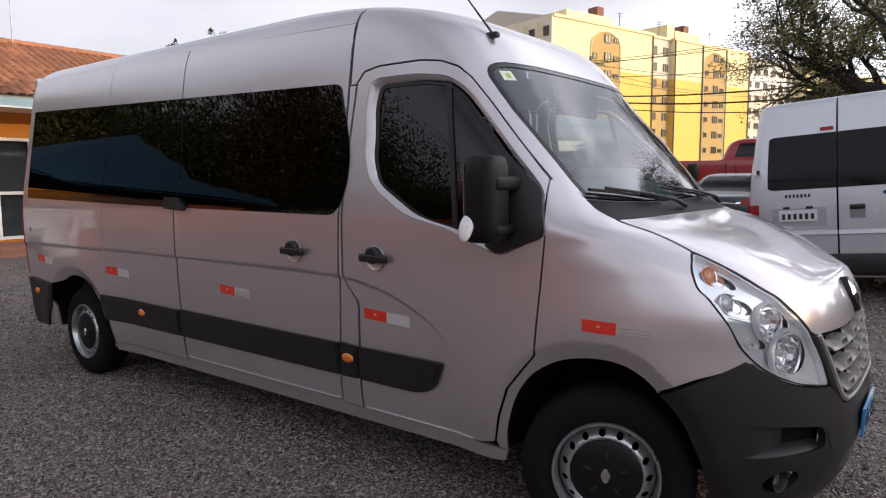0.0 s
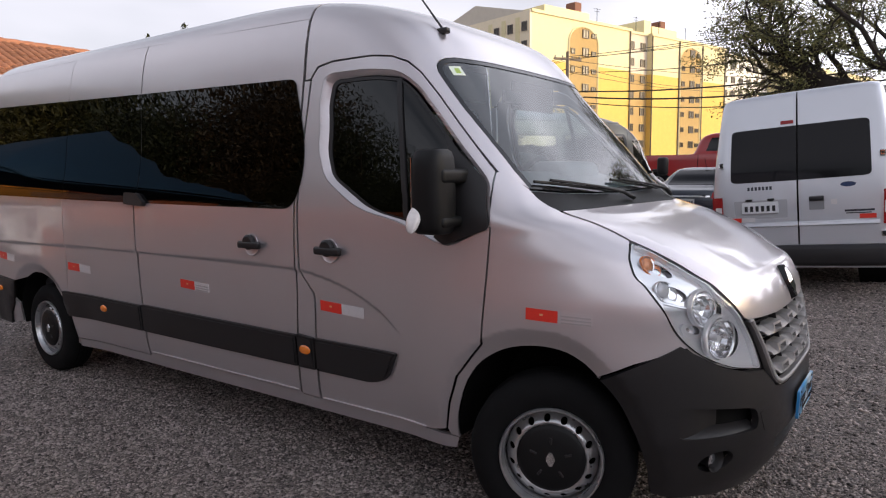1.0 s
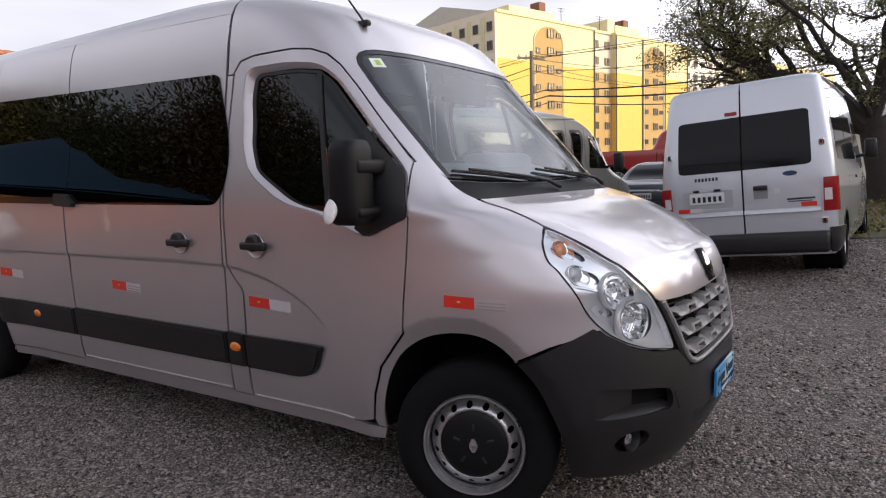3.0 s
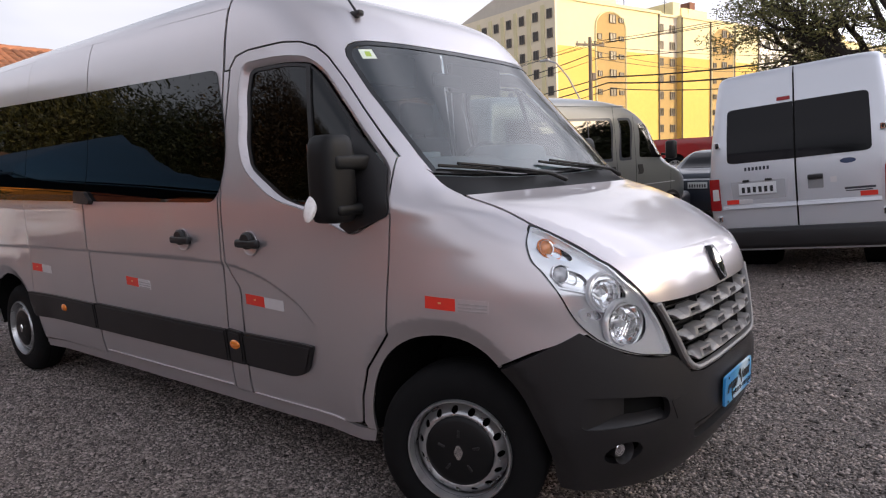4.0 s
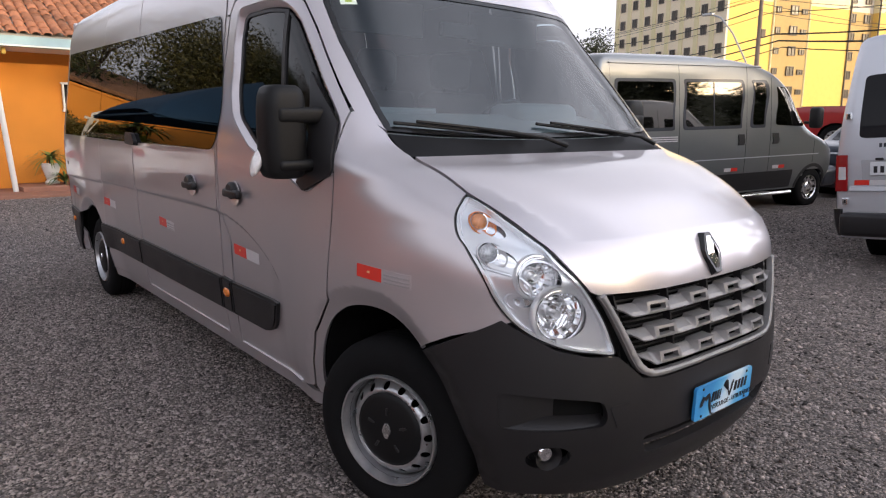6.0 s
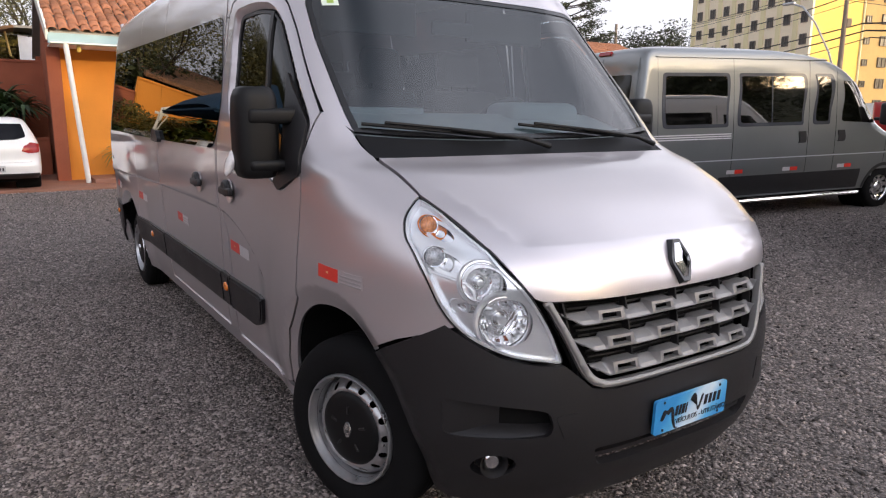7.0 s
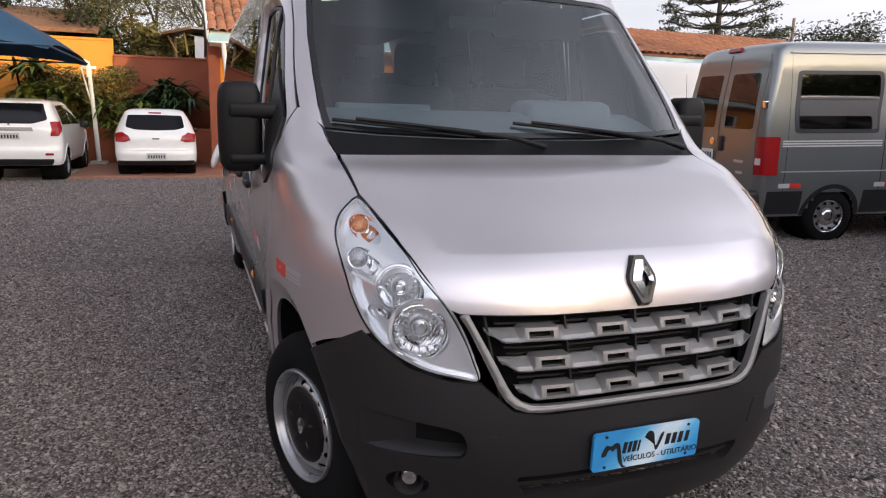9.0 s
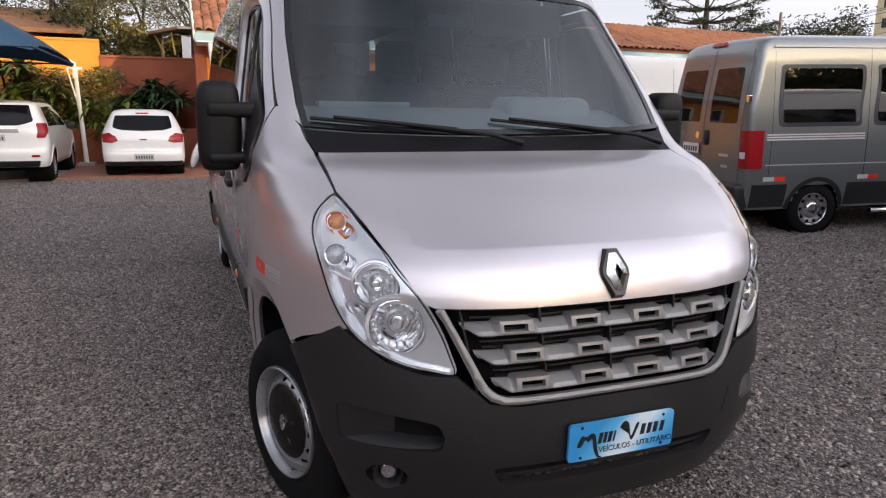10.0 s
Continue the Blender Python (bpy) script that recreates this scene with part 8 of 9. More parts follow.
def flat_window(s, d, z, w, h, turned=False):
    o = new("window", win_mesh)
    o.parent = block
    o.matrix_basis = Matrix.Translation((s, d, z)) @ (pose(0, 0, 0, 0, 0, -90) if turned else Matrix()) @ Matrix.Diagonal((0.86 * w, 1, 0.86 * h, 1))
    f = new("window_frame", frm_mesh)
    f.parent = o


FLOORS = [24.1 - 2.88 * k for k in range(8)]


def arch_bay(s0, s1):
    """A flat arched panel whose ochre holds a niche's shade, with three columns of windows."""
    c, r = (s0 + s1) / 2, (s1 - s0) / 2
    pts = [(s0, BASE)] + [(c - r * math.cos(a), 22.6 + r * 0.72 * math.sin(a)) for a in np.linspace(0, math.pi, 20)] + [(s1, BASE)]
    bm = bmesh.new()
    a = [bm.verts.new((x, -0.06, z)) for x, z in pts]
    b = [bm.verts.new((x, 0.02, z)) for x, z in pts]
    bm.faces.new(a)
    for i in range(len(a)):
        bm.faces.new((a[i], a[(i + 1) % len(a)], b[(i + 1) % len(a)], b[i]))
    bmesh.ops.recalc_face_normals(bm, faces=bm.faces)
    part("arched_bay", bm, OCH_SHADE, block)
    part("arch_rib", tube([(x, -0.08, z) for x, z in pts], 0.16, 5), CRM, block)
    for z in FLOORS:
        flat_window(c + 0.4, -0.10, z, 1.5, 1.35)
        flat_window(s1 - 1.15, -0.10, z - 0.1, 1.1, 0.75)
        if z < 23:
            flat_window(s0 + 0.9, -0.10, z - 0.1, 0.9, 0.9)


arch_bay(8.5, 15.8)
arch_bay(40.3, 47.5)
arch_bay(91.0, 98.0)
arch_bay(120.0, 127.0)
for z in FLOORS:
    for s0 in (26.3, 29.6):
        flat_window(s0, 0.85, z - 0.1, 1.3, 1.35)
    for s0 in (107.3, 110.6):
        flat_window(s0, 0.85, z - 0.1, 1.3, 1.35)
    for k in range(7):
        flat_window(58.6 + 3.3 * k, 2.95, z - 0.1, 1.5, 1.3)
    for k in range(8):
        flat_window(-0.38, 1.1 + 3.1 * k, z - 0.1, 1.08, 1.4, True)
for s0 in (24.6, 31.2, 39.9, 47.9, 56.4):
    part("drainpipe", tube([(s0, -0.12, BASE), (s0, -0.12, ROOF)], 0.12, 6), BFRAME, block)
low_wall = part("boundary_wall", box((90, 0.3, 2.0), (-26, 34.0, 1.4)), WHI)
tagged(low_wall, "pale boundary wall across the road", "wall", kind="structure")

# ---------------------------------------------------------------- poles and wires
TIMBER = material("pole_concrete", (0.20, 0.16, 0.13), 0.85, vary=0.2, scale=3)


def pole(x, y, h, arms=1):
    z = float(ground_z(y))
    t = thing("utility_pole", "tall weathered utility pole with a cross-arm", "pole", (x, y, z - 0.1), 60, group="utility poles")
    part("shaft", tube([(0, 0, 0), (0, 0, h)], [0.17, 0.11], 10), TIMBER, t, smooth=True)
    if arms:
        part("cross_arm", box((2.2, 0.12, 0.14), (0, 0, h - 0.5)), TIMBER, t)
        for k in (-1.0, -0.4, 0.4, 1.0):
            part("insulator", lathe([(0.0, 0.18), (0.05, 0.15), (0.06, 0.0)], 8, "z", (k, 0, h - 0.43)), CONCRETE, t)
        part("cable_box", box((0.3, 0.3, 0.5), (0.2, 0, h - 2.6), 0.03), TIMBER, t)
    return t


p0 = pole(-19.4, 40.0, 8.9)
lamp = thing("street_lamp", "street lamp on a long curved arm", "street lamp", (-19.5, 40.0, 0))
part("lamp_arm", tube([(-0.05, 0, 4.0), (-0.6, -0.1, 5.6), (-1.5, -0.2, 7.3), (-2.3, -0.3, 8.3), (-2.9, -0.3, 8.55)], 0.06, 8), STEEL, lamp, smooth=True)
part("lamp_head", box((0.75, 0.28, 0.16), (-3.2, -0.3, 8.6), 0.05, 3), STEEL, lamp, smooth=True)
pole(-39.8, 43.0, 8.6, 0)
pole(-40.6, 40.5, 7.4, 0)
pole(8.0, 33.0, 9.0)
pole(-62.0, 52.0, 9.0)
CABLE = material("cable_black", (0.02, 0.02, 0.02), 0.7, vary=0.1)


def wire(a, b, sag, r=0.018):
    a, b = Vector(a), Vector(b)
    pts = [a.lerp(b, t) - Vector((0, 0, sag * 4 * t * (1 - t))) for t in np.linspace(0, 1, 15)]
    return tube(pts, r, 5)


cables = thing("overhead_cables", "sagging black overhead cables between the poles", "cable", (0, 0, 0))
for k, (z, r, sg) in enumerate(((9.4, 0.018, 0.5), (9.3, 0.018, 0.65), (9.2, 0.018, 0.4), (8.3, 0.02, 0.9), (7.0, 0.045, 0.8), (6.6, 0.05, 1.0), (6.2, 0.03, 1.2))):
    part("cable", wire((-19.4 + 0.25 * k, 40, z), (8.0 + 0.2 * k, 33.0, z + 0.1), sg, r), CABLE, cables)
    part("cable", wire((-19.4 + 0.25 * k, 40, z), (-62.0, 52.0, z + 0.1), sg * 1.5, r * 0.8), CABLE, cables)
for dz, x in ((0.0, -14), (-0.5, -9), (0.3, 2)):
    part("cable", wire((-19.4, 40, 8.9 + dz), (x, 90, 13 + dz), 1.5, 0.02), CABLE, cables)
part("cable", wire((-39.8, 43.0, 8.4), (-19.4, 40, 8.6), 0.9, 0.03), CABLE, cables)
part("cable", wire((-40.6, 40.5, 7.2), (-39.8, 43.0, 7.0), 0.3, 0.03), CABLE, cables)

# ---------------------------------------------------------------- trees and plants
BARK = material("bark", (0.036, 0.028, 0.023), 0.9, vary=0.25, scale=6, grain=0.3, fine=40, bump=0.7, dist=0.02)


def leaf_material(name, a, b, sat=1.0):
    """Leaf colour that differs from clump to clump."""
    m = bpy.data.materials.new(name)
    m.use_nodes = True
    nt = m.node_tree
    p = nt.nodes["Principled BSDF"]
    ge, rp_ = nt.nodes.new("ShaderNodeNewGeometry"), nt.nodes.new("ShaderNodeValToRGB")
    rp_.color_ramp.elements[0].color, rp_.color_ramp.elements[1].color = (*a, 1), (*b, 1)
    nt.links.new(ge.outputs["Random Per Island"], rp_.inputs[0])
    nt.links.new(rp_.outputs[0], p.inputs["Base Color"])
    p.inputs["Roughness"].default_value = 0.55
    p.inputs["Subsurface Weight"].default_value = 0.0
    return m


LEAF = leaf_material("leaf_dull", (0.03, 0.036, 0.014), (0.13, 0.12, 0.04))
LEAF_AIRY = leaf_material("leaf_airy", (0.07, 0.075, 0.026), (0.27, 0.25, 0.085))
LEAF_DARK = leaf_material("leaf_dark", (0.014, 0.020, 0.008), (0.036, 0.046, 0.016))
LEAF_GREEN = leaf_material("leaf_green", (0.03, 0.07, 0.015), (0.14, 0.20, 0.04))
LEAF_FRESH = leaf_material("leaf_fresh", (0.045, 0.085, 0.015), (0.24, 0.28, 0.05))
LEAF_OLIVE = leaf_material("leaf_olive", (0.06, 0.06, 0.015), (0.20, 0.15, 0.03))


LEAF_DEEP = leaf_material("leaf_deep", (0.012, 0.035, 0.010), (0.06, 0.11, 0.03))


def leaf_cloud(name, centres, mat, parent, n, size, spread, rng, flat=0.6, label=""):
    """Many small leaf blades strewn round given points."""
    c = np.array(centres, float)
    idx = rng.integers(0, len(c), n)
    pos = c[idx] + np.clip(rng.normal(0, 1, (n, 3)), -1.75, 1.75) * np.array(spread)
    d = rng.normal(0, 1, (n, 3))
    d[:, 2] *= flat
    d /= np.linalg.norm(d, axis=1, keepdims=True)
    s = np.cross(d, rng.normal(0, 1, (n, 3)))
    s /= np.maximum(np.linalg.norm(s, axis=1, keepdims=True), 1e-6)
    l = size * rng.uniform(0.6, 1.4, (n, 1))
    w = l * 0.38
    v = np.stack([pos - d * l * 0.5, pos + s * w * 0.5, pos + d * l * 0.5, pos - s * w * 0.5], 1).reshape(-1, 3)
    me = bpy.data.meshes.new(name)
    me.vertices.add(4 * n)
    me.vertices.foreach_set("co", v.ravel())
    me.loops.add(4 * n)
    me.loops.foreach_set("vertex_index", np.arange(4 * n, dtype=np.int32))
    me.polygons.add(n)
    me.polygons.foreach_set("loop_start", np.arange(0, 4 * n, 4, dtype=np.int32))
    me.polygons.foreach_set("loop_total", np.full(n, 4, dtype=np.int32))
    me.update()
    me.validate()
    me.materials.append(mat)
    ob = new(name, me)
    ob.parent = parent
    if label:
        tagged(ob, label=label)
    return ob


def branches(start, aim, length, r, depth, rng, out, tips, bend=0.35, fork=(2, 4)):
    """A limb that bends and forks; fills out with (points, radii) and tips with end points."""
    p, d = Vector(start), Vector(aim).normalized()
    pts, rad = [p.copy()], [r]
    n = 5
    for k in range(n):
        d = (d + Vector(rng.normal(0, bend * 0.5, 3)) + Vector((0, 0, 0.04))).normalized()
        p = p + d * length / n
        pts.append(p.copy())
        rad.append(r * (1 - 0.5 * (k + 1) / n))
    out.append((pts, rad))
    if depth == 0:
        tips += pts[2:]
        return
    for k in range(int(rng.integers(*fork))):
        q = int(rng.integers(2, n + 1))
        nd = (d + Vector(rng.normal(0, 0.75, 3))).normalized()
        branches(pts[q], nd, length * float(rng.uniform(0.55, 0.8)), rad[q] * 0.72, depth - 1, rng, out, tips, bend, fork)
    tips.append(pts[-1])


def tree(name, label, place, trunk, limbs, depth, leaves, size, spread, mat, seed, group="", flat=0.6):
    rng = np.random.default_rng(seed)
    t = thing(name, label, "tree", place, 0, group)
    out, tips = [], []
    for aim, length, r, start in limbs:
        branches(start, aim, length, r, depth, rng, out, tips)
    bm = tube(trunk[0], trunk[1], 12)
    part("trunk", bm, BARK, t, smooth=True)
    bms = [tube(p, r, 6) for p, r in out]
    part("branching", join(*bms), BARK, t, smooth=True)
    leaf_cloud("crown", [tuple(p) for p in tips], mat, t, leaves, size, spread, rng, flat)
    return t


def old_tree(place, limbs, seed):
    """A spreading tree whose main limbs are laid out one by one, with twigs and leaves grown on them."""
    rng = np.random.default_rng(seed)
    t = thing("broadleaf_tree", "spreading old tree with dark crooked limbs and airy foliage", "tree", place)
    part("trunk", tube([(0.35, 0.1, 0), (0.22, 0.05, 0.8), (0.05, 0, 1.5), (0.0, 0, 2.0)], [0.46, 0.34, 0.30, 0.32], 14), BARK, t, smooth=True)
    twigs, tips, mains = [], [], []
    for pts, r0 in limbs:
        P_ = [Vector((0.0, 0, 1.75))] + [Vector(p) for p in pts]
        smooth_ = []
        for i in range(len(P_) - 1):
            smooth_ += [P_[i].lerp(P_[i + 1], q) + Vector(rng.normal(0, 0.035, 3)) for q in (0.0, 0.34, 0.67)]
        smooth_.append(P_[-1])
        rad = [r0 * (1 - 0.78 * i / (len(smooth_) - 1)) for i in range(len(smooth_))]
        mains.append(tube(smooth_, rad, 9))
        for i in range(5, len(smooth_)):
            for _ in range(2 if r0 > 0.195 or i >= len(smooth_) - 3 else 1):
                d = (smooth_[i] - smooth_[i - 1]).normalized() * 0.6 + Vector(rng.normal(0, 0.7, 3)) + Vector((0, 0, 0.25))
                branches(smooth_[i], d, float(rng.uniform(0.7, 1.25)), max(0.016, rad[i] * 0.5), 2, rng, twigs, tips, 0.45, (2, 4))
    for limb_mesh in mains:
        part("limb", limb_mesh, BARK, t, smooth=True)
    part("branching", join(*[tube(p, r, 5) for p, r in twigs]), BARK, t, smooth=True)
    leaf_cloud("crown", [tuple(p) for p in tips], LEAF_AIRY, t, 66000, 0.075, (0.17, 0.17, 0.10), rng)
    return t


old_tree((1.05, 15.6, float(ground_z(15.6, 1.05)) - 0.12),
         [([(-0.85, -0.3, 2.7), (-1.95, -0.7, 3.15), (-2.45, -0.9, 3.5), (-3.1, -1.0, 4.15), (-3.7, -0.9, 4.5)], 0.24),
          ([(-1.3, 0.4, 2.1), (-2.5, 0.6, 2.75), (-3.4, 0.5, 3.6), (-3.9, 0.4, 4.1)], 0.17),
          ([(-0.2, 0.3, 2.5), (-0.55, 0.4, 3.2), (-1.35, 0.5, 3.7), (-1.75, 0.4, 4.7), (-2.6, 0.4, 5.4)], 0.15),
          ([(0.15, -0.3, 2.7), (0.25, -0.5, 3.9), (0.5, -0.6, 5.0), (0.6, -0.7, 6.2)], 0.21),
          ([(0.6, 0.2, 2.1), (1.5, 0.4, 3.0), (2.5, 0.3, 4.2), (3.2, 0.2, 5.0)], 0.20),
          ([(-0.2, 1.0, 2.8), (-0.6, 2.2, 4.0), (-1.6, 2.8, 5.2), (-2.6, 2.9, 5.6)], 0.10),
          ([(-0.5, -1.0, 2.8), (-1.2, -1.8, 4.0), (-2.2, -2.2, 5.0), (-3.2, -2.2, 5.4)], 0.085)], 7)


def araucaria(place, h, seed):
    rng = np.random.default_rng(seed)
    t = thing("araucaria_tree", "tall dark araucaria with level tiers of branches", "tree", place)
    part("trunk", tube([(0, 0, 0), (0.1, 0, h * 0.6), (0.0, 0, h)], [0.45, 0.32, 0.08], 10), BARK, t, smooth=True)
    bms, tips = [], []
    for k in range(6):
        z = h * (0.56 + 0.085 * k)
        L = (5.0 - 0.30 * k) * float(rng.uniform(0.8, 1.1))
        for a in np.linspace(0, 2 * math.pi, 9, endpoint=False) + rng.uniform(0, 1):
            d = Vector((math.cos(a), math.sin(a), 0))
            pts = [Vector((0, 0, z)) + d * L * q + Vector((0, 0, 0.9 * q * q - 0.35 * q)) for q in np.linspace(0, 1, 5)]
            bms.append(tube(pts, [0.09, 0.07, 0.06, 0.05, 0.03], 5))
            tips += [pts[4], pts[4], pts[4] + d * 0.3, pts[3].lerp(pts[4], 0.6)]
    part("branching", join(*bms), BARK, t)
    leaf_cloud("foliage", [tuple(p) for p in tips], LEAF_DARK, t, 9000, 0.24, (0.36, 0.36, 0.11), rng)
    return t


araucaria((-43.0, 38.5, 0.3), 11.8, 3)


def bushy_tree(place, h, w, n, mat, seed, group, label, size=0.3, inner=0, limbs=16, core=2.4):
    """A round-headed tree far off: trunk, limbs and a ragged crown."""
    rng = np.random.default_rng(seed)
    t = thing("broadleaf_tree", label, "tree", place, 0, group)
    part("trunk", tube([(0, 0, 0), (0.1, 0.1, h * 0.35), (0, 0, h * 0.6)], [0.3, 0.22, 0.1], 8), BARK, t, smooth=True)
    c = []
    for k in range(limbs):
        a, r = rng.uniform(0, 2 * math.pi), w * math.sqrt(rng.uniform(0, 1)) * 0.8
        z = h * rng.uniform(0.42, 0.92) - 0.15 * h * (r / w) ** 2
        c.append((r * math.cos(a), r * math.sin(a), z))
    part("branching", join(*[tube([(0, 0, h * 0.3), (p[0] * 0.5, p[1] * 0.5, (p[2] + h * 0.35) / 2), p], [0.12, 0.08, 0.03], 5) for p in c]), BARK, t)
    leaf_cloud("crown", c, mat, t, n, size, (w * 0.22, w * 0.22, h * 0.09), rng)
    if inner:
        leaf_cloud("inner_foliage", c + [(0, 0, h * q) for q in (0.3, 0.4, 0.5, 0.6, 0.7)], mat, t, inner, size * core, (w * 0.20, w * 0.20, h * 0.09), rng)
    return t


# beyond the house and on the rise
for k, (x, y, h, w, m_) in enumerate(((-46, 29, 7.4, 3.0, LEAF_DARK), (-52, 34, 7.6, 3.4, LEAF_DARK), (-41, 38.5, 6.6, 2.6, LEAF_DARK), (-62, 60, 11, 4.5, LEAF_DARK), (-70, 66, 11.5, 4.5, LEAF_DARK), (-56, 62, 10.5, 4.2, LEAF_DARK), (-49, 60, 10.2, 4.0, LEAF_DARK), (-78, 70, 12, 5, LEAF_DARK))):
    bushy_tree((x, y, float(ground_z(y))), h, w, 7000, m_, 20 + k, "trees on the skyline", "dark round-headed tree on the skyline", 0.34)
bushy_tree((-23.05, 13.35, 0.1), 7.5, 0.42, 2600, LEAF_DARK, 40, "slender trees behind the roof", "slender tree rising behind the house roof", 0.10, 900, 18)
bushy_tree((-24.05, 12.05, 0.1), 7.15, 0.36, 2200, LEAF_DARK, 41, "slender trees behind the roof", "slender tree rising behind the house roof", 0.10, 800, 18)

# thin winter trees behind the yard wall
for k, (x, y, h) in enumerate(((-25.5, -4.4, 6.6), (-28.5, -2.6, 7.5), (-31.0, -0.6, 8.0), (-29.0, -6.0, 7.0), (-26.5, 0.4, 6.2))):
    rng_k = 60 + k
    tree("bare_tree", "thin half-bare tree behind the yard wall", (x, y, 0), ([(0, 0, 0), (0.1, 0, h * 0.3), (0.15, 0.1, h * 0.5)], [0.16, 0.12, 0.09]),
         [((0.2, 0.5, 1), h * 0.35, 0.07, (0.15, 0.1, h * 0.5)), ((-0.2, -0.6, 1), h * 0.35, 0.07, (0.12, 0.05, h * 0.4)), ((0.3, -0.2, 1.0), h * 0.38, 0.07, (0.15, 0.1, h * 0.5))],
         3, 11000, 0.10, (0.32, 0.42, 0.3), LEAF_OLIVE if k % 2 else LEAF, rng_k, "half-bare trees behind the wall")


for k, (x, y, h, w) in enumerate(((-25.2, -2.6, 4.7, 1.3), (-26.0, -4.6, 5.0, 1.4), (-25.6, -0.9, 4.5, 1.1), (-29.5, -8.5, 6.6, 1.9))):
    bushy_tree((x, y, 0), h, w, 7000, LEAF_DARK if k % 2 else LEAF_OLIVE, 130 + k, "bushes behind the yard wall", "dark bushy tree behind the yard wall", 0.13, 2500, 20)


for k, (x, y, h, w) in enumerate(((7.5, 27.0, 3.9, 2.2), (13.0, 24.0, 4.8, 2.6), (-3.5, 31.0, 4.6, 2.0))):
    bushy_tree((x, y, float(ground_z(y))), h, w, 9000, LEAF_DARK, 150 + k, "trees across the road", "dark leafy tree across the road", 0.2, 4000, 26)
# two trees added out of view to keep the sun off the grey-green van
for k, (x, y, h, w) in enumerate(((30.0, 27.5, 11.5, 4.6), (35.0, 24.0, 12.0, 4.4))):
    bushy_tree((x, y, float(ground_z(y))), h, w, 16000, LEAF_DARK, 170 + k, "trees across the road", "tall unseen tree added to shade the grey-green van", 0.2, 9000, 40)
# low house across the road
far_house = thing("far_house", "low pale house with a grey sheet roof across the road", "house", (5.2, 30.0, float(ground_z(30.0)) - 0.1))
part("house_wall", box((10.0, 5.0, 2.3), (0, 0, 1.15), 0.01), CREAM, far_house)
for s_ in (-1, 1):
    bm = box((10.6, 3.0, 0.08), (0, 0, 0), 0.01, turn=pose(0, 0, 0, -s_ * 22, 0, 0))
    bmesh.ops.translate(bm, vec=(0, s_ * 1.38, 2.80), verts=bm.verts)
    part("house_roof", bm, CONCRETE, far_house, "grey sheet roof")
for x_ in (-4.2, -2.6, -0.8, 1.4, 3.4):
    w_ = part("window", box((0.9, 0.06, 1.0), (x_, -2.51, 1.35)), WIN_GLASS, far_house)
    for sz, c_ in (((1.0, 0.10, 0.06), (x_, -2.53, 1.87)), ((1.0, 0.10, 0.06), (x_, -2.53, 0.83)), ((0.06, 0.10, 1.0), (x_ - 0.47, -2.53, 1.35)), ((0.06, 0.10, 1.0), (x_ + 0.47, -2.53, 1.35))):
        part("window_frame", box(sz, c_, 0.005), WHITE_WOOD, w_)


def strap_plant(name, label, place, n, length, width, mat, seed, height=0.0, stems=1, rad=0.3):
    """A clump of arching strap leaves on short stems."""
    rng = np.random.default_rng(seed)
    t = thing(name, label, "plant", place)
    heads = [(0, 0, height)] if stems == 1 else [(float(rng.normal(0, rad)), float(rng.normal(0, rad)), height * float(rng.uniform(0.45, 1.0))) for _ in range(stems)]
    part("stem", join(*[tube([(h[0] * 0.4, h[1] * 0.4, 0), (h[0], h[1], max(h[2], 0.08))], 0.03, 6) for h in heads]), BARK, t)
    V_, F_ = [], []
    for h in heads:
        for k in range(n):
            a, up = rng.uniform(0, 2 * math.pi), rng.uniform(0.25, 1.25)
            L, w = length * rng.uniform(0.7, 1.2), width * rng.uniform(0.8, 1.2)
            d = np.array([math.cos(a), math.sin(a), 0])
            s = np.array([-math.sin(a), math.cos(a), 0])
            b = len(V_)
            for q in np.linspace(0, 1, 5):
                c = np.array(h) + d * L * q * math.cos(up * (1 - 0.3 * q)) + np.array([0, 0, L * (q * math.sin(up) - 0.75 * q * q * math.cos(up * 0.6))])
                ww = w * (0.5 + 1.2 * q - 1.65 * q * q)
                V_ += [c + s * ww, c - s * ww]
            F_ += [(b + 2 * j, b + 2 * j + 1, b + 2 * j + 3, b + 2 * j + 2) for j in range(4)]
    mesh_object("foliage", V_, F_, mat, t)
    return t


strap_plant("dracaena", "large clump of dark strap-leaved shrubs by the wall", (-19.0, -2.25, 0), 50, 0.85, 0.07, LEAF_DEEP, 5, 2.1, 22, 0.42)
strap_plant("dracaena", "large clump of dark strap-leaved shrubs by the wall", (-19.2, -5.2, 0), 44, 0.95, 0.075, LEAF_FRESH, 6, 2.55, 16, 0.46)
strap_plant("ginger_plant", "leafy green plant with long blades by the wall", (-18.7, -3.1, 0), 34, 0.7, 0.06, LEAF_FRESH, 8, 1.6, 20, 0.38)
hedge_rng = np.random.default_rng(9)
hedge = thing("shrub", "dense dark shrub growing against the yard wall", "shrub", (-19.3, -4.0, 0))
part("stem", join(*[tube([(0, y, 0), (0.05, y + 0.1, 1.4)], 0.04, 6) for y in (-0.7, -0.1, 0.5)]), BARK, hedge)
leaf_cloud("foliage", [(float(hedge_rng.normal(0, 0.3)), float(hedge_rng.uniform(-1.3, 1.1)), float(hedge_rng.uniform(0.4, 2.4))) for _ in range(60)], LEAF_OLIVE, hedge, 26000, 0.11, (0.18, 0.18, 0.16), hedge_rng)

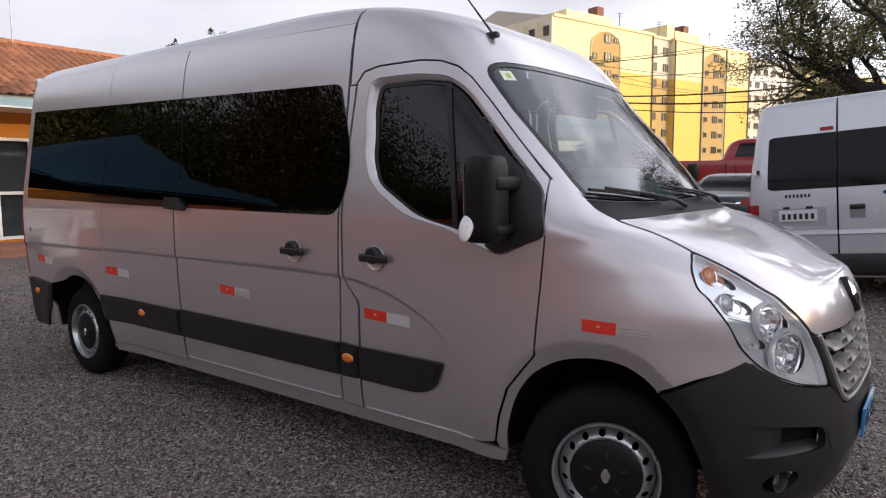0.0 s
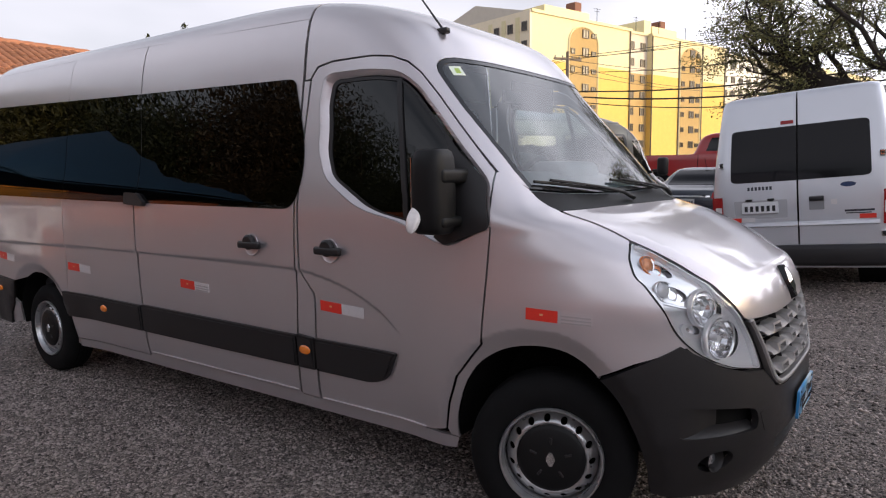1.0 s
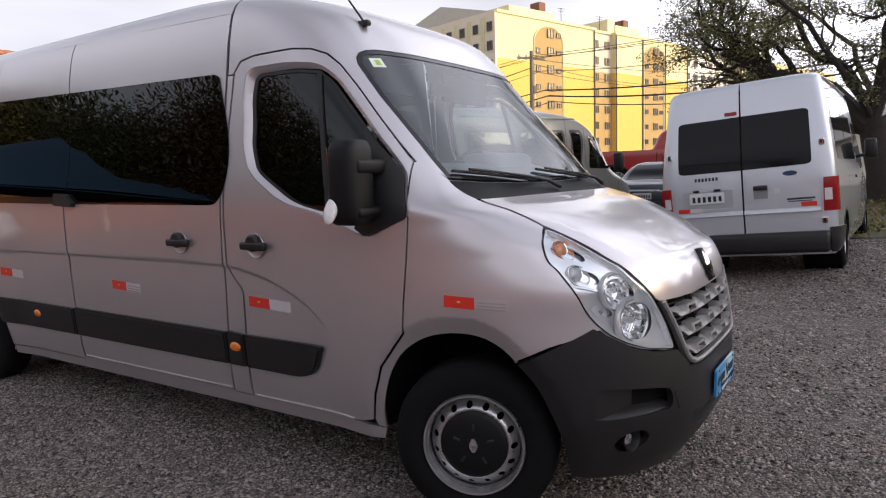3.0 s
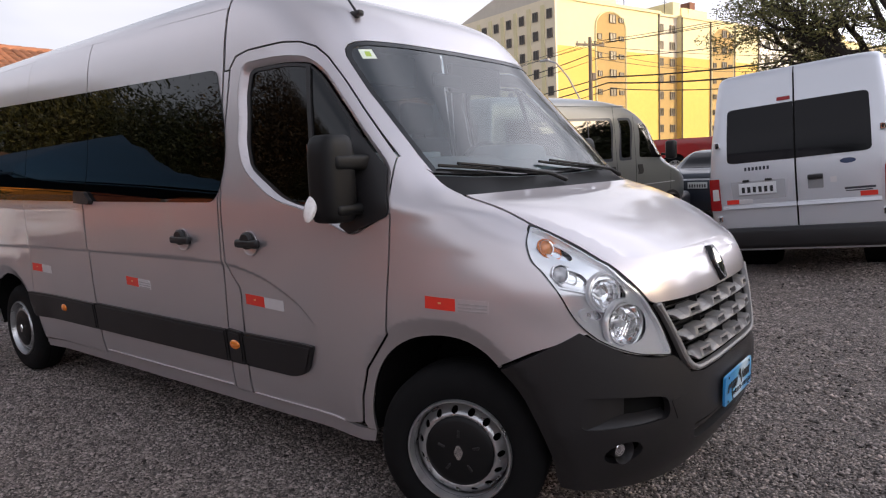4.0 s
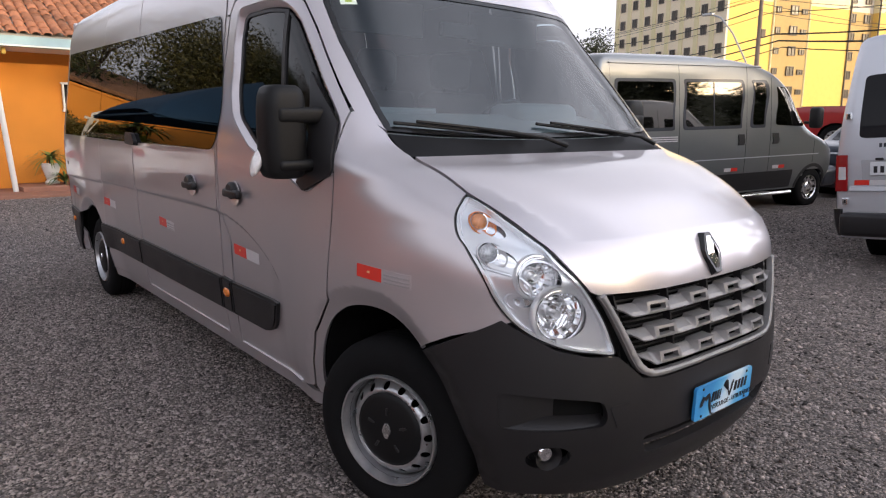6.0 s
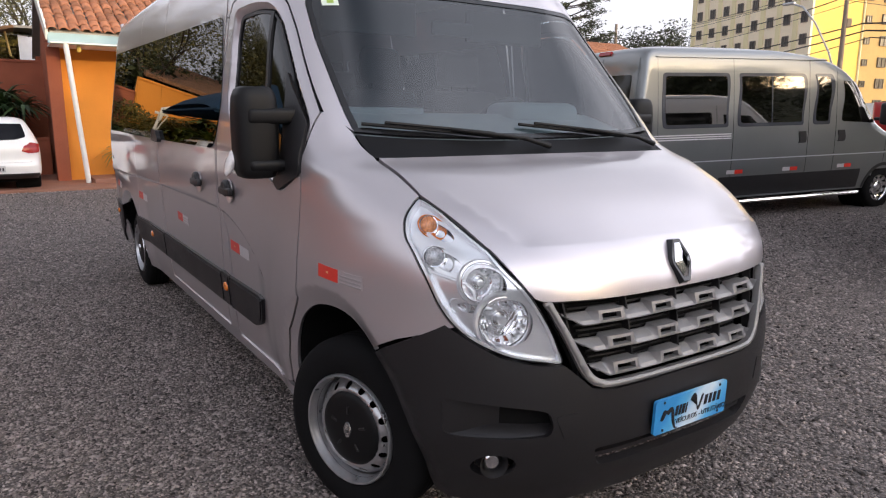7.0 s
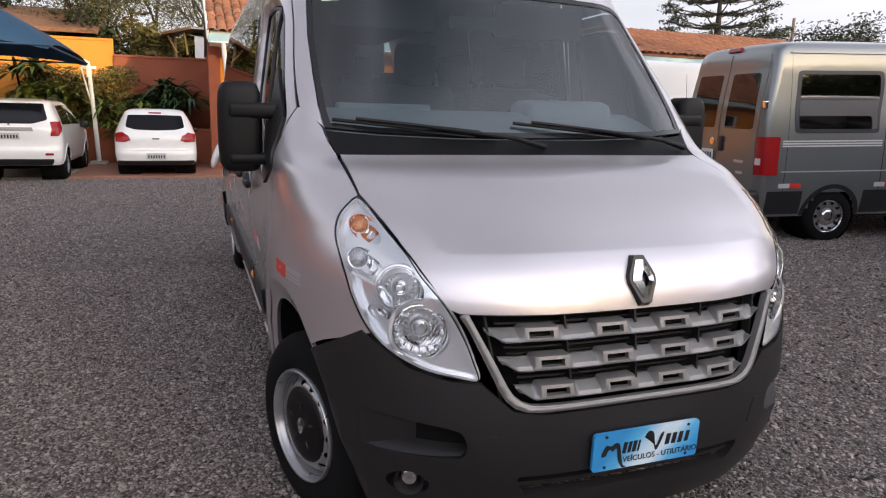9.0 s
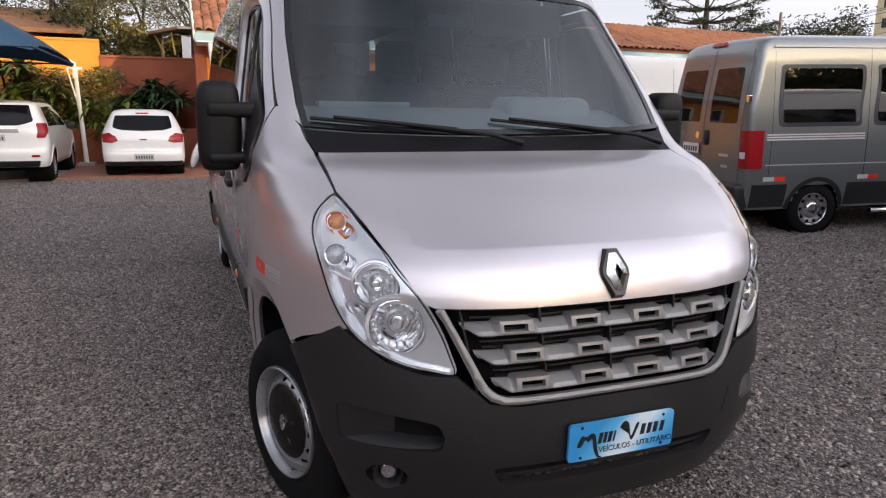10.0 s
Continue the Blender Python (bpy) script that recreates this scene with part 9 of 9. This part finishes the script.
# potted palm at the house wall
pot = thing("potted_plant", "bright green palm in a white urn by the house wall", "plant", (-15.45, 0.52, 0.15))
part("urn", lathe([(0.0, 0.0), (0.14, 0.0), (0.15, 0.04), (0.10, 0.09), (0.13, 0.18), (0.19, 0.38), (0.20, 0.46), (0.17, 0.46), (0.15, 0.40), (0.0, 0.40)], 24, "z"), WHITE_WOOD, pot, smooth=True)
st_ = strap_plant("palm", "bright green palm fronds", (0, 0, 0.42), 60, 0.62, 0.03, LEAF_GREEN, 11, 0.12)
for o in list(st_.children):
    o.parent = pot
    o.matrix_basis = Matrix.Translation((0, 0, 0.42))
bpy.data.objects.remove(st_)
strap_plant("border_palm", "bright yellow-green palm at the foot of the house wall", (-15.3, 0.75, 0.1), 50, 0.7, 0.03, LEAF_GREEN, 12, 0.1)

# trees behind the camera's side of the yard, which show in the panes
LEAF_RUSSET = leaf_material("leaf_russet", (0.030, 0.019, 0.009), (0.065, 0.038, 0.015))
for k in range(8):
    x = -34 + 4.8 * k
    bushy_tree((x, -19.0 - 2.5 * (k % 2), 0), (10.6 + 0.9 * ((k * 7) % 3)) if k < 4 else 5.8, 4.3 if k < 4 else 3.2, 40000 if k < 4 else 20000, (LEAF_DARK, LEAF_RUSSET, LEAF_DARK)[(k * 5) % 3], 80 + k, "trees behind the south wall", "broad dense tree behind the south wall", 0.10, 30000 if k < 4 else 10000, 110, 1.9)
for k, (x, y, h, w) in enumerate(((-31.5, -11.5, 9.4, 3.4), (-27.5, -15.0, 9.6, 3.6), (-35.5, -15.5, 10.5, 3.8), (-38.0, -20.5, 11.0, 4.0), (-44.0, -18.0, 11.5, 4.2))):
    bushy_tree((x, y, 0), h, w, 38000, LEAF_DARK if k % 2 else LEAF, 110 + k, "trees behind the south wall", "broad dense tree behind the yard corner", 0.10, 24000, 90, 2.0)

# wooded hills to the east, raised out of view to block the yard's sun
hill_rng = np.random.default_rng(12)
hill = thing("wooded_ridge", "long dark wooded ridge to the east, added unseen to shade the yard", "hill", (130.0, 60.0, 0), kind="structure")
hy = np.linspace(-420, 420, 281)
# the hump in the crest keeps sun off the wall beside the house
crest = 27.4 + 2.0 * smooth01(-12, -6, hy) * smooth01(8.6, 6.6, hy) + np.convolve(hill_rng.normal(0, 1.3, 281), np.ones(5) / 5, "same")
hv, hf = [], []
for x_, f_ in ((-38, 0.0), (-26, 0.35), (-14, 0.7), (-5, 0.93), (0, 1.0), (14, 0.85), (40, 0.0)):
    hv += [(x_ + float(hill_rng.normal(0, 0.6)), float(y_), float(c_) * f_ + (float(hill_rng.normal(0, 0.5)) if 0 < f_ < 1 else 0)) for y_, c_ in zip(hy, crest)]
for i in range(6):
    hf += [(i * 281 + j, i * 281 + j + 1, (i + 1) * 281 + j + 1, (i + 1) * 281 + j) for j in range(280)]
mesh_object("slope", hv, hf, material("wood_cover", (0.030, 0.034, 0.016), 0.9, vary=0.4, scale=0.15, grain=0.5, fine=1.2, bump=0.8, dist=1.5), hill)

# worn grass under the old tree
verge_rng = np.random.default_rng(31)
vx, vy = np.linspace(0.9, 9.5, 24), np.linspace(9.2, 19.5, 30)
vv_ = [(float(x + 0.35 * math.sin(1.9 * y) * (i == 0)), float(y), float(ground_z(y, x)) + 0.006 + 0.02 * float(smooth01(0, 3, i))) for y in vy for i, x in enumerate(vx)]
vf_ = [(j * 24 + i, j * 24 + i + 1, (j + 1) * 24 + i + 1, (j + 1) * 24 + i) for j in range(29) for i in range(23)]
tagged(mesh_object("grass_verge", vv_, vf_, material("worn_grass", (0.085, 0.078, 0.035), 0.95, vary=0.35, scale=1.2, grain=0.4, fine=30, bump=0.6, dist=0.02)), "patch of worn brownish grass under the tree", "grass", kind="structure")
blades = leaf_cloud("grass", [(float(p), float(q), float(ground_z(q, p)) + 0.05) for p, q in zip(verge_rng.uniform(1.0, 9.3, 500), verge_rng.uniform(9.3, 19.3, 500))], LEAF_OLIVE, None, 14000, 0.09, (0.25, 0.25, 0.02), verge_rng, 1.5)
tagged(blades, "short dry grass blades under the tree", "grass", kind="stuff")

# ---------------------------------------------------------------- loose stones of the yard
rng = np.random.default_rng(4)


def stones(name, n, x0, x1, y0, y1, s0, s1, label):
    """Small angular stones, each a squashed uneven lump, strewn on the ground."""
    base = np.array([(1, 0, 0), (-1, 0, 0), (0, 1, 0), (0, -1, 0), (0, 0, 1), (0, 0, -0.6)], float)
    tri = np.array([(0, 2, 4), (2, 1, 4), (1, 3, 4), (3, 0, 4), (2, 0, 5), (1, 2, 5), (3, 1, 5), (0, 3, 5)])
    x, y = rng.uniform(x0, x1, n), rng.uniform(y0, y1, n)
    s = rng.uniform(s0, s1, n) * rng.choice([0.7, 1.0, 1.0, 1.5], n)
    a = rng.uniform(0, 2 * math.pi, n)
    v = base[None] * rng.uniform(0.55, 1.25, (n, 6, 1)) + rng.normal(0, 0.14, (n, 6, 3))
    v = v * (s[:, None, None] * np.array([1.0, 0.8, 0.55]))
    c, q = np.cos(a)[:, None], np.sin(a)[:, None]
    px = v[..., 0] * c - v[..., 1] * q + x[:, None]
    py = v[..., 0] * q + v[..., 1] * c + y[:, None]
    pz = v[..., 2] + (ground_z(y, x) + 0.15 * s)[:, None]
    co = np.stack([px, py, pz], -1).reshape(-1, 3)
    f = (tri[None] + 6 * np.arange(n)[:, None, None]).reshape(-1, 3)
    me = bpy.data.meshes.new(name)
    me.vertices.add(len(co))
    me.vertices.foreach_set("co", co.ravel())
    me.loops.add(f.size)
    me.loops.foreach_set("vertex_index", f.ravel().astype(np.int32))
    me.polygons.add(len(f))
    me.polygons.foreach_set("loop_start", np.arange(0, f.size, 3, dtype=np.int32))
    me.polygons.foreach_set("loop_total", np.full(len(f), 3, dtype=np.int32))
    me.update()
    me.materials.append(STONE)
    return tagged(new(name, me), label, "gravel", kind="stuff")


STONE = leaf_material("stone_chips", (0.022, 0.018, 0.016), (0.46, 0.39, 0.36))
STONE.node_tree.nodes["Principled BSDF"].inputs["Roughness"].default_value = 0.85
stones("gravel", 120000, -4.5, 2.4, -2.9, 0.9, 0.004, 0.010, "loose grey gravel chips over the yard")
stones("gravel", 110000, -13.8, 4.0, -6.0, 1.6, 0.007, 0.014, "loose grey gravel chips over the yard")
stones("gravel", 60000, -5.0, 3.5, 1.2, 9.0, 0.008, 0.017, "loose grey gravel chips over the yard")

# roof tiles of the house: half-round channels, the nearest ones each by itself
def tile_geometry():
    w, L, h = 0.105, 0.40, 0.055
    V_, F_ = [], []
    for i, t in enumerate((0.0, 1.0)):
        for k in range(7):
            a = math.pi * k / 6
            ww = w * (1.0 - 0.12 * t)
            V_.append((-L * t, ww * math.cos(a), h * math.sin(a) + 0.018 * (1 - t)))
    for k in range(6):
        F_.append((k, k + 1, 7 + k + 1, 7 + k))
    V_ += [(p[0], p[1] * 0.8, p[2] - 0.014) for p in V_[:7]]
    for k in range(6):
        F_.append((14 + k, 14 + k + 1, k + 1, k))
    return np.array(V_), F_


tv_, tf_ = tile_geometry()
tile_mesh = bpy.data.meshes.new("tile")
tile_mesh.from_pydata([tuple(p) for p in tv_], [], tf_)
tile_mesh.materials.append(TILE)
tile_mesh.shade_smooth()
lay = Matrix.Translation((EAVE_X + 0.06, 0, EAVE_Z + 0.0)) @ pose(0, 0, 0, 0, math.degrees(slope), 0)
roof_part = part("roof_cover", box((0.05, HY1 - HY0, 0.05), (RIDGE_X, (HY0 + HY1) / 2, RIDGE_Z - 0.02)), TILE, house, "clay tile roof")
made, rest_v, rest_f = 0, [], []
for col in range(int((HY1 - HY0) / 0.215)):
    y = HY0 + 0.05 + 0.215 * col
    for row in range(13):
        j = rng.normal(0, 1, 4)
        m = lay @ Matrix.Translation((-0.335 * row + 0.008 * j[0], y + 0.006 * j[1], 0.006 * j[2])) @ pose(0, 0, 0, 0, 0.8 * j[3], 1.2 * j[0])
        if y < 4.2 and made < 299:
            o = new("tile", tile_mesh)
            o.parent = roof_part
            o.matrix_basis = m
            made += 1
        else:
            b = len(rest_v)
            rest_v += [m @ Vector(p) for p in tv_]
            rest_f += [tuple(b + i for i in f) for f in tf_]
tagged(mesh_object("tiles", rest_v, rest_f, TILE, roof_part), kind="stuff")
ridge = part("ridge", join(*[lathe([(0.11, 0.0), (0.125, 0.38)], 12, "y", (RIDGE_X, HY0 + 0.36 * k, RIDGE_Z + 0.02)) for k in range(int((HY1 - HY0) / 0.36))]), TILE, roof_part)
# the annex roof, lower and shallower
v2, f2 = [], []
for col in range(42):
    for row in range(8):
        j = rng.normal(0, 1, 4)
        m = Matrix.Translation((EAVE_X + 0.06, HY1 + 0.15 + 0.215 * col, EAVE_Z + 0.13)) @ pose(0, 0, 0, 0, 21.0, 0) @ Matrix.Translation((-0.335 * row + 0.008 * j[0], 0.006 * j[1], 0.006 * j[2])) @ pose(0, 0, 0, 0, 0.8 * j[3], 1.2 * j[0])
        b = len(v2)
        v2 += [m @ Vector(p) for p in tv_]
        f2 += [tuple(b + i for i in f) for f in tf_]
for s_, cx in ((21.0, EAVE_X - 1.22), (-21.0, EAVE_X - 3.74)):
    deck = box((2.70, 9.1, 0.05))
    bmesh.ops.transform(deck, matrix=Matrix.Translation((cx, HY1 + 4.6, EAVE_Z + 0.55)) @ pose(0, 0, 0, 0, s_, 0), verts=deck.verts)
    deck_ob = part("roof_deck", deck, TILE, annex)
tagged(mesh_object("tiles", v2, f2, TILE, deck_ob), kind="stuff")
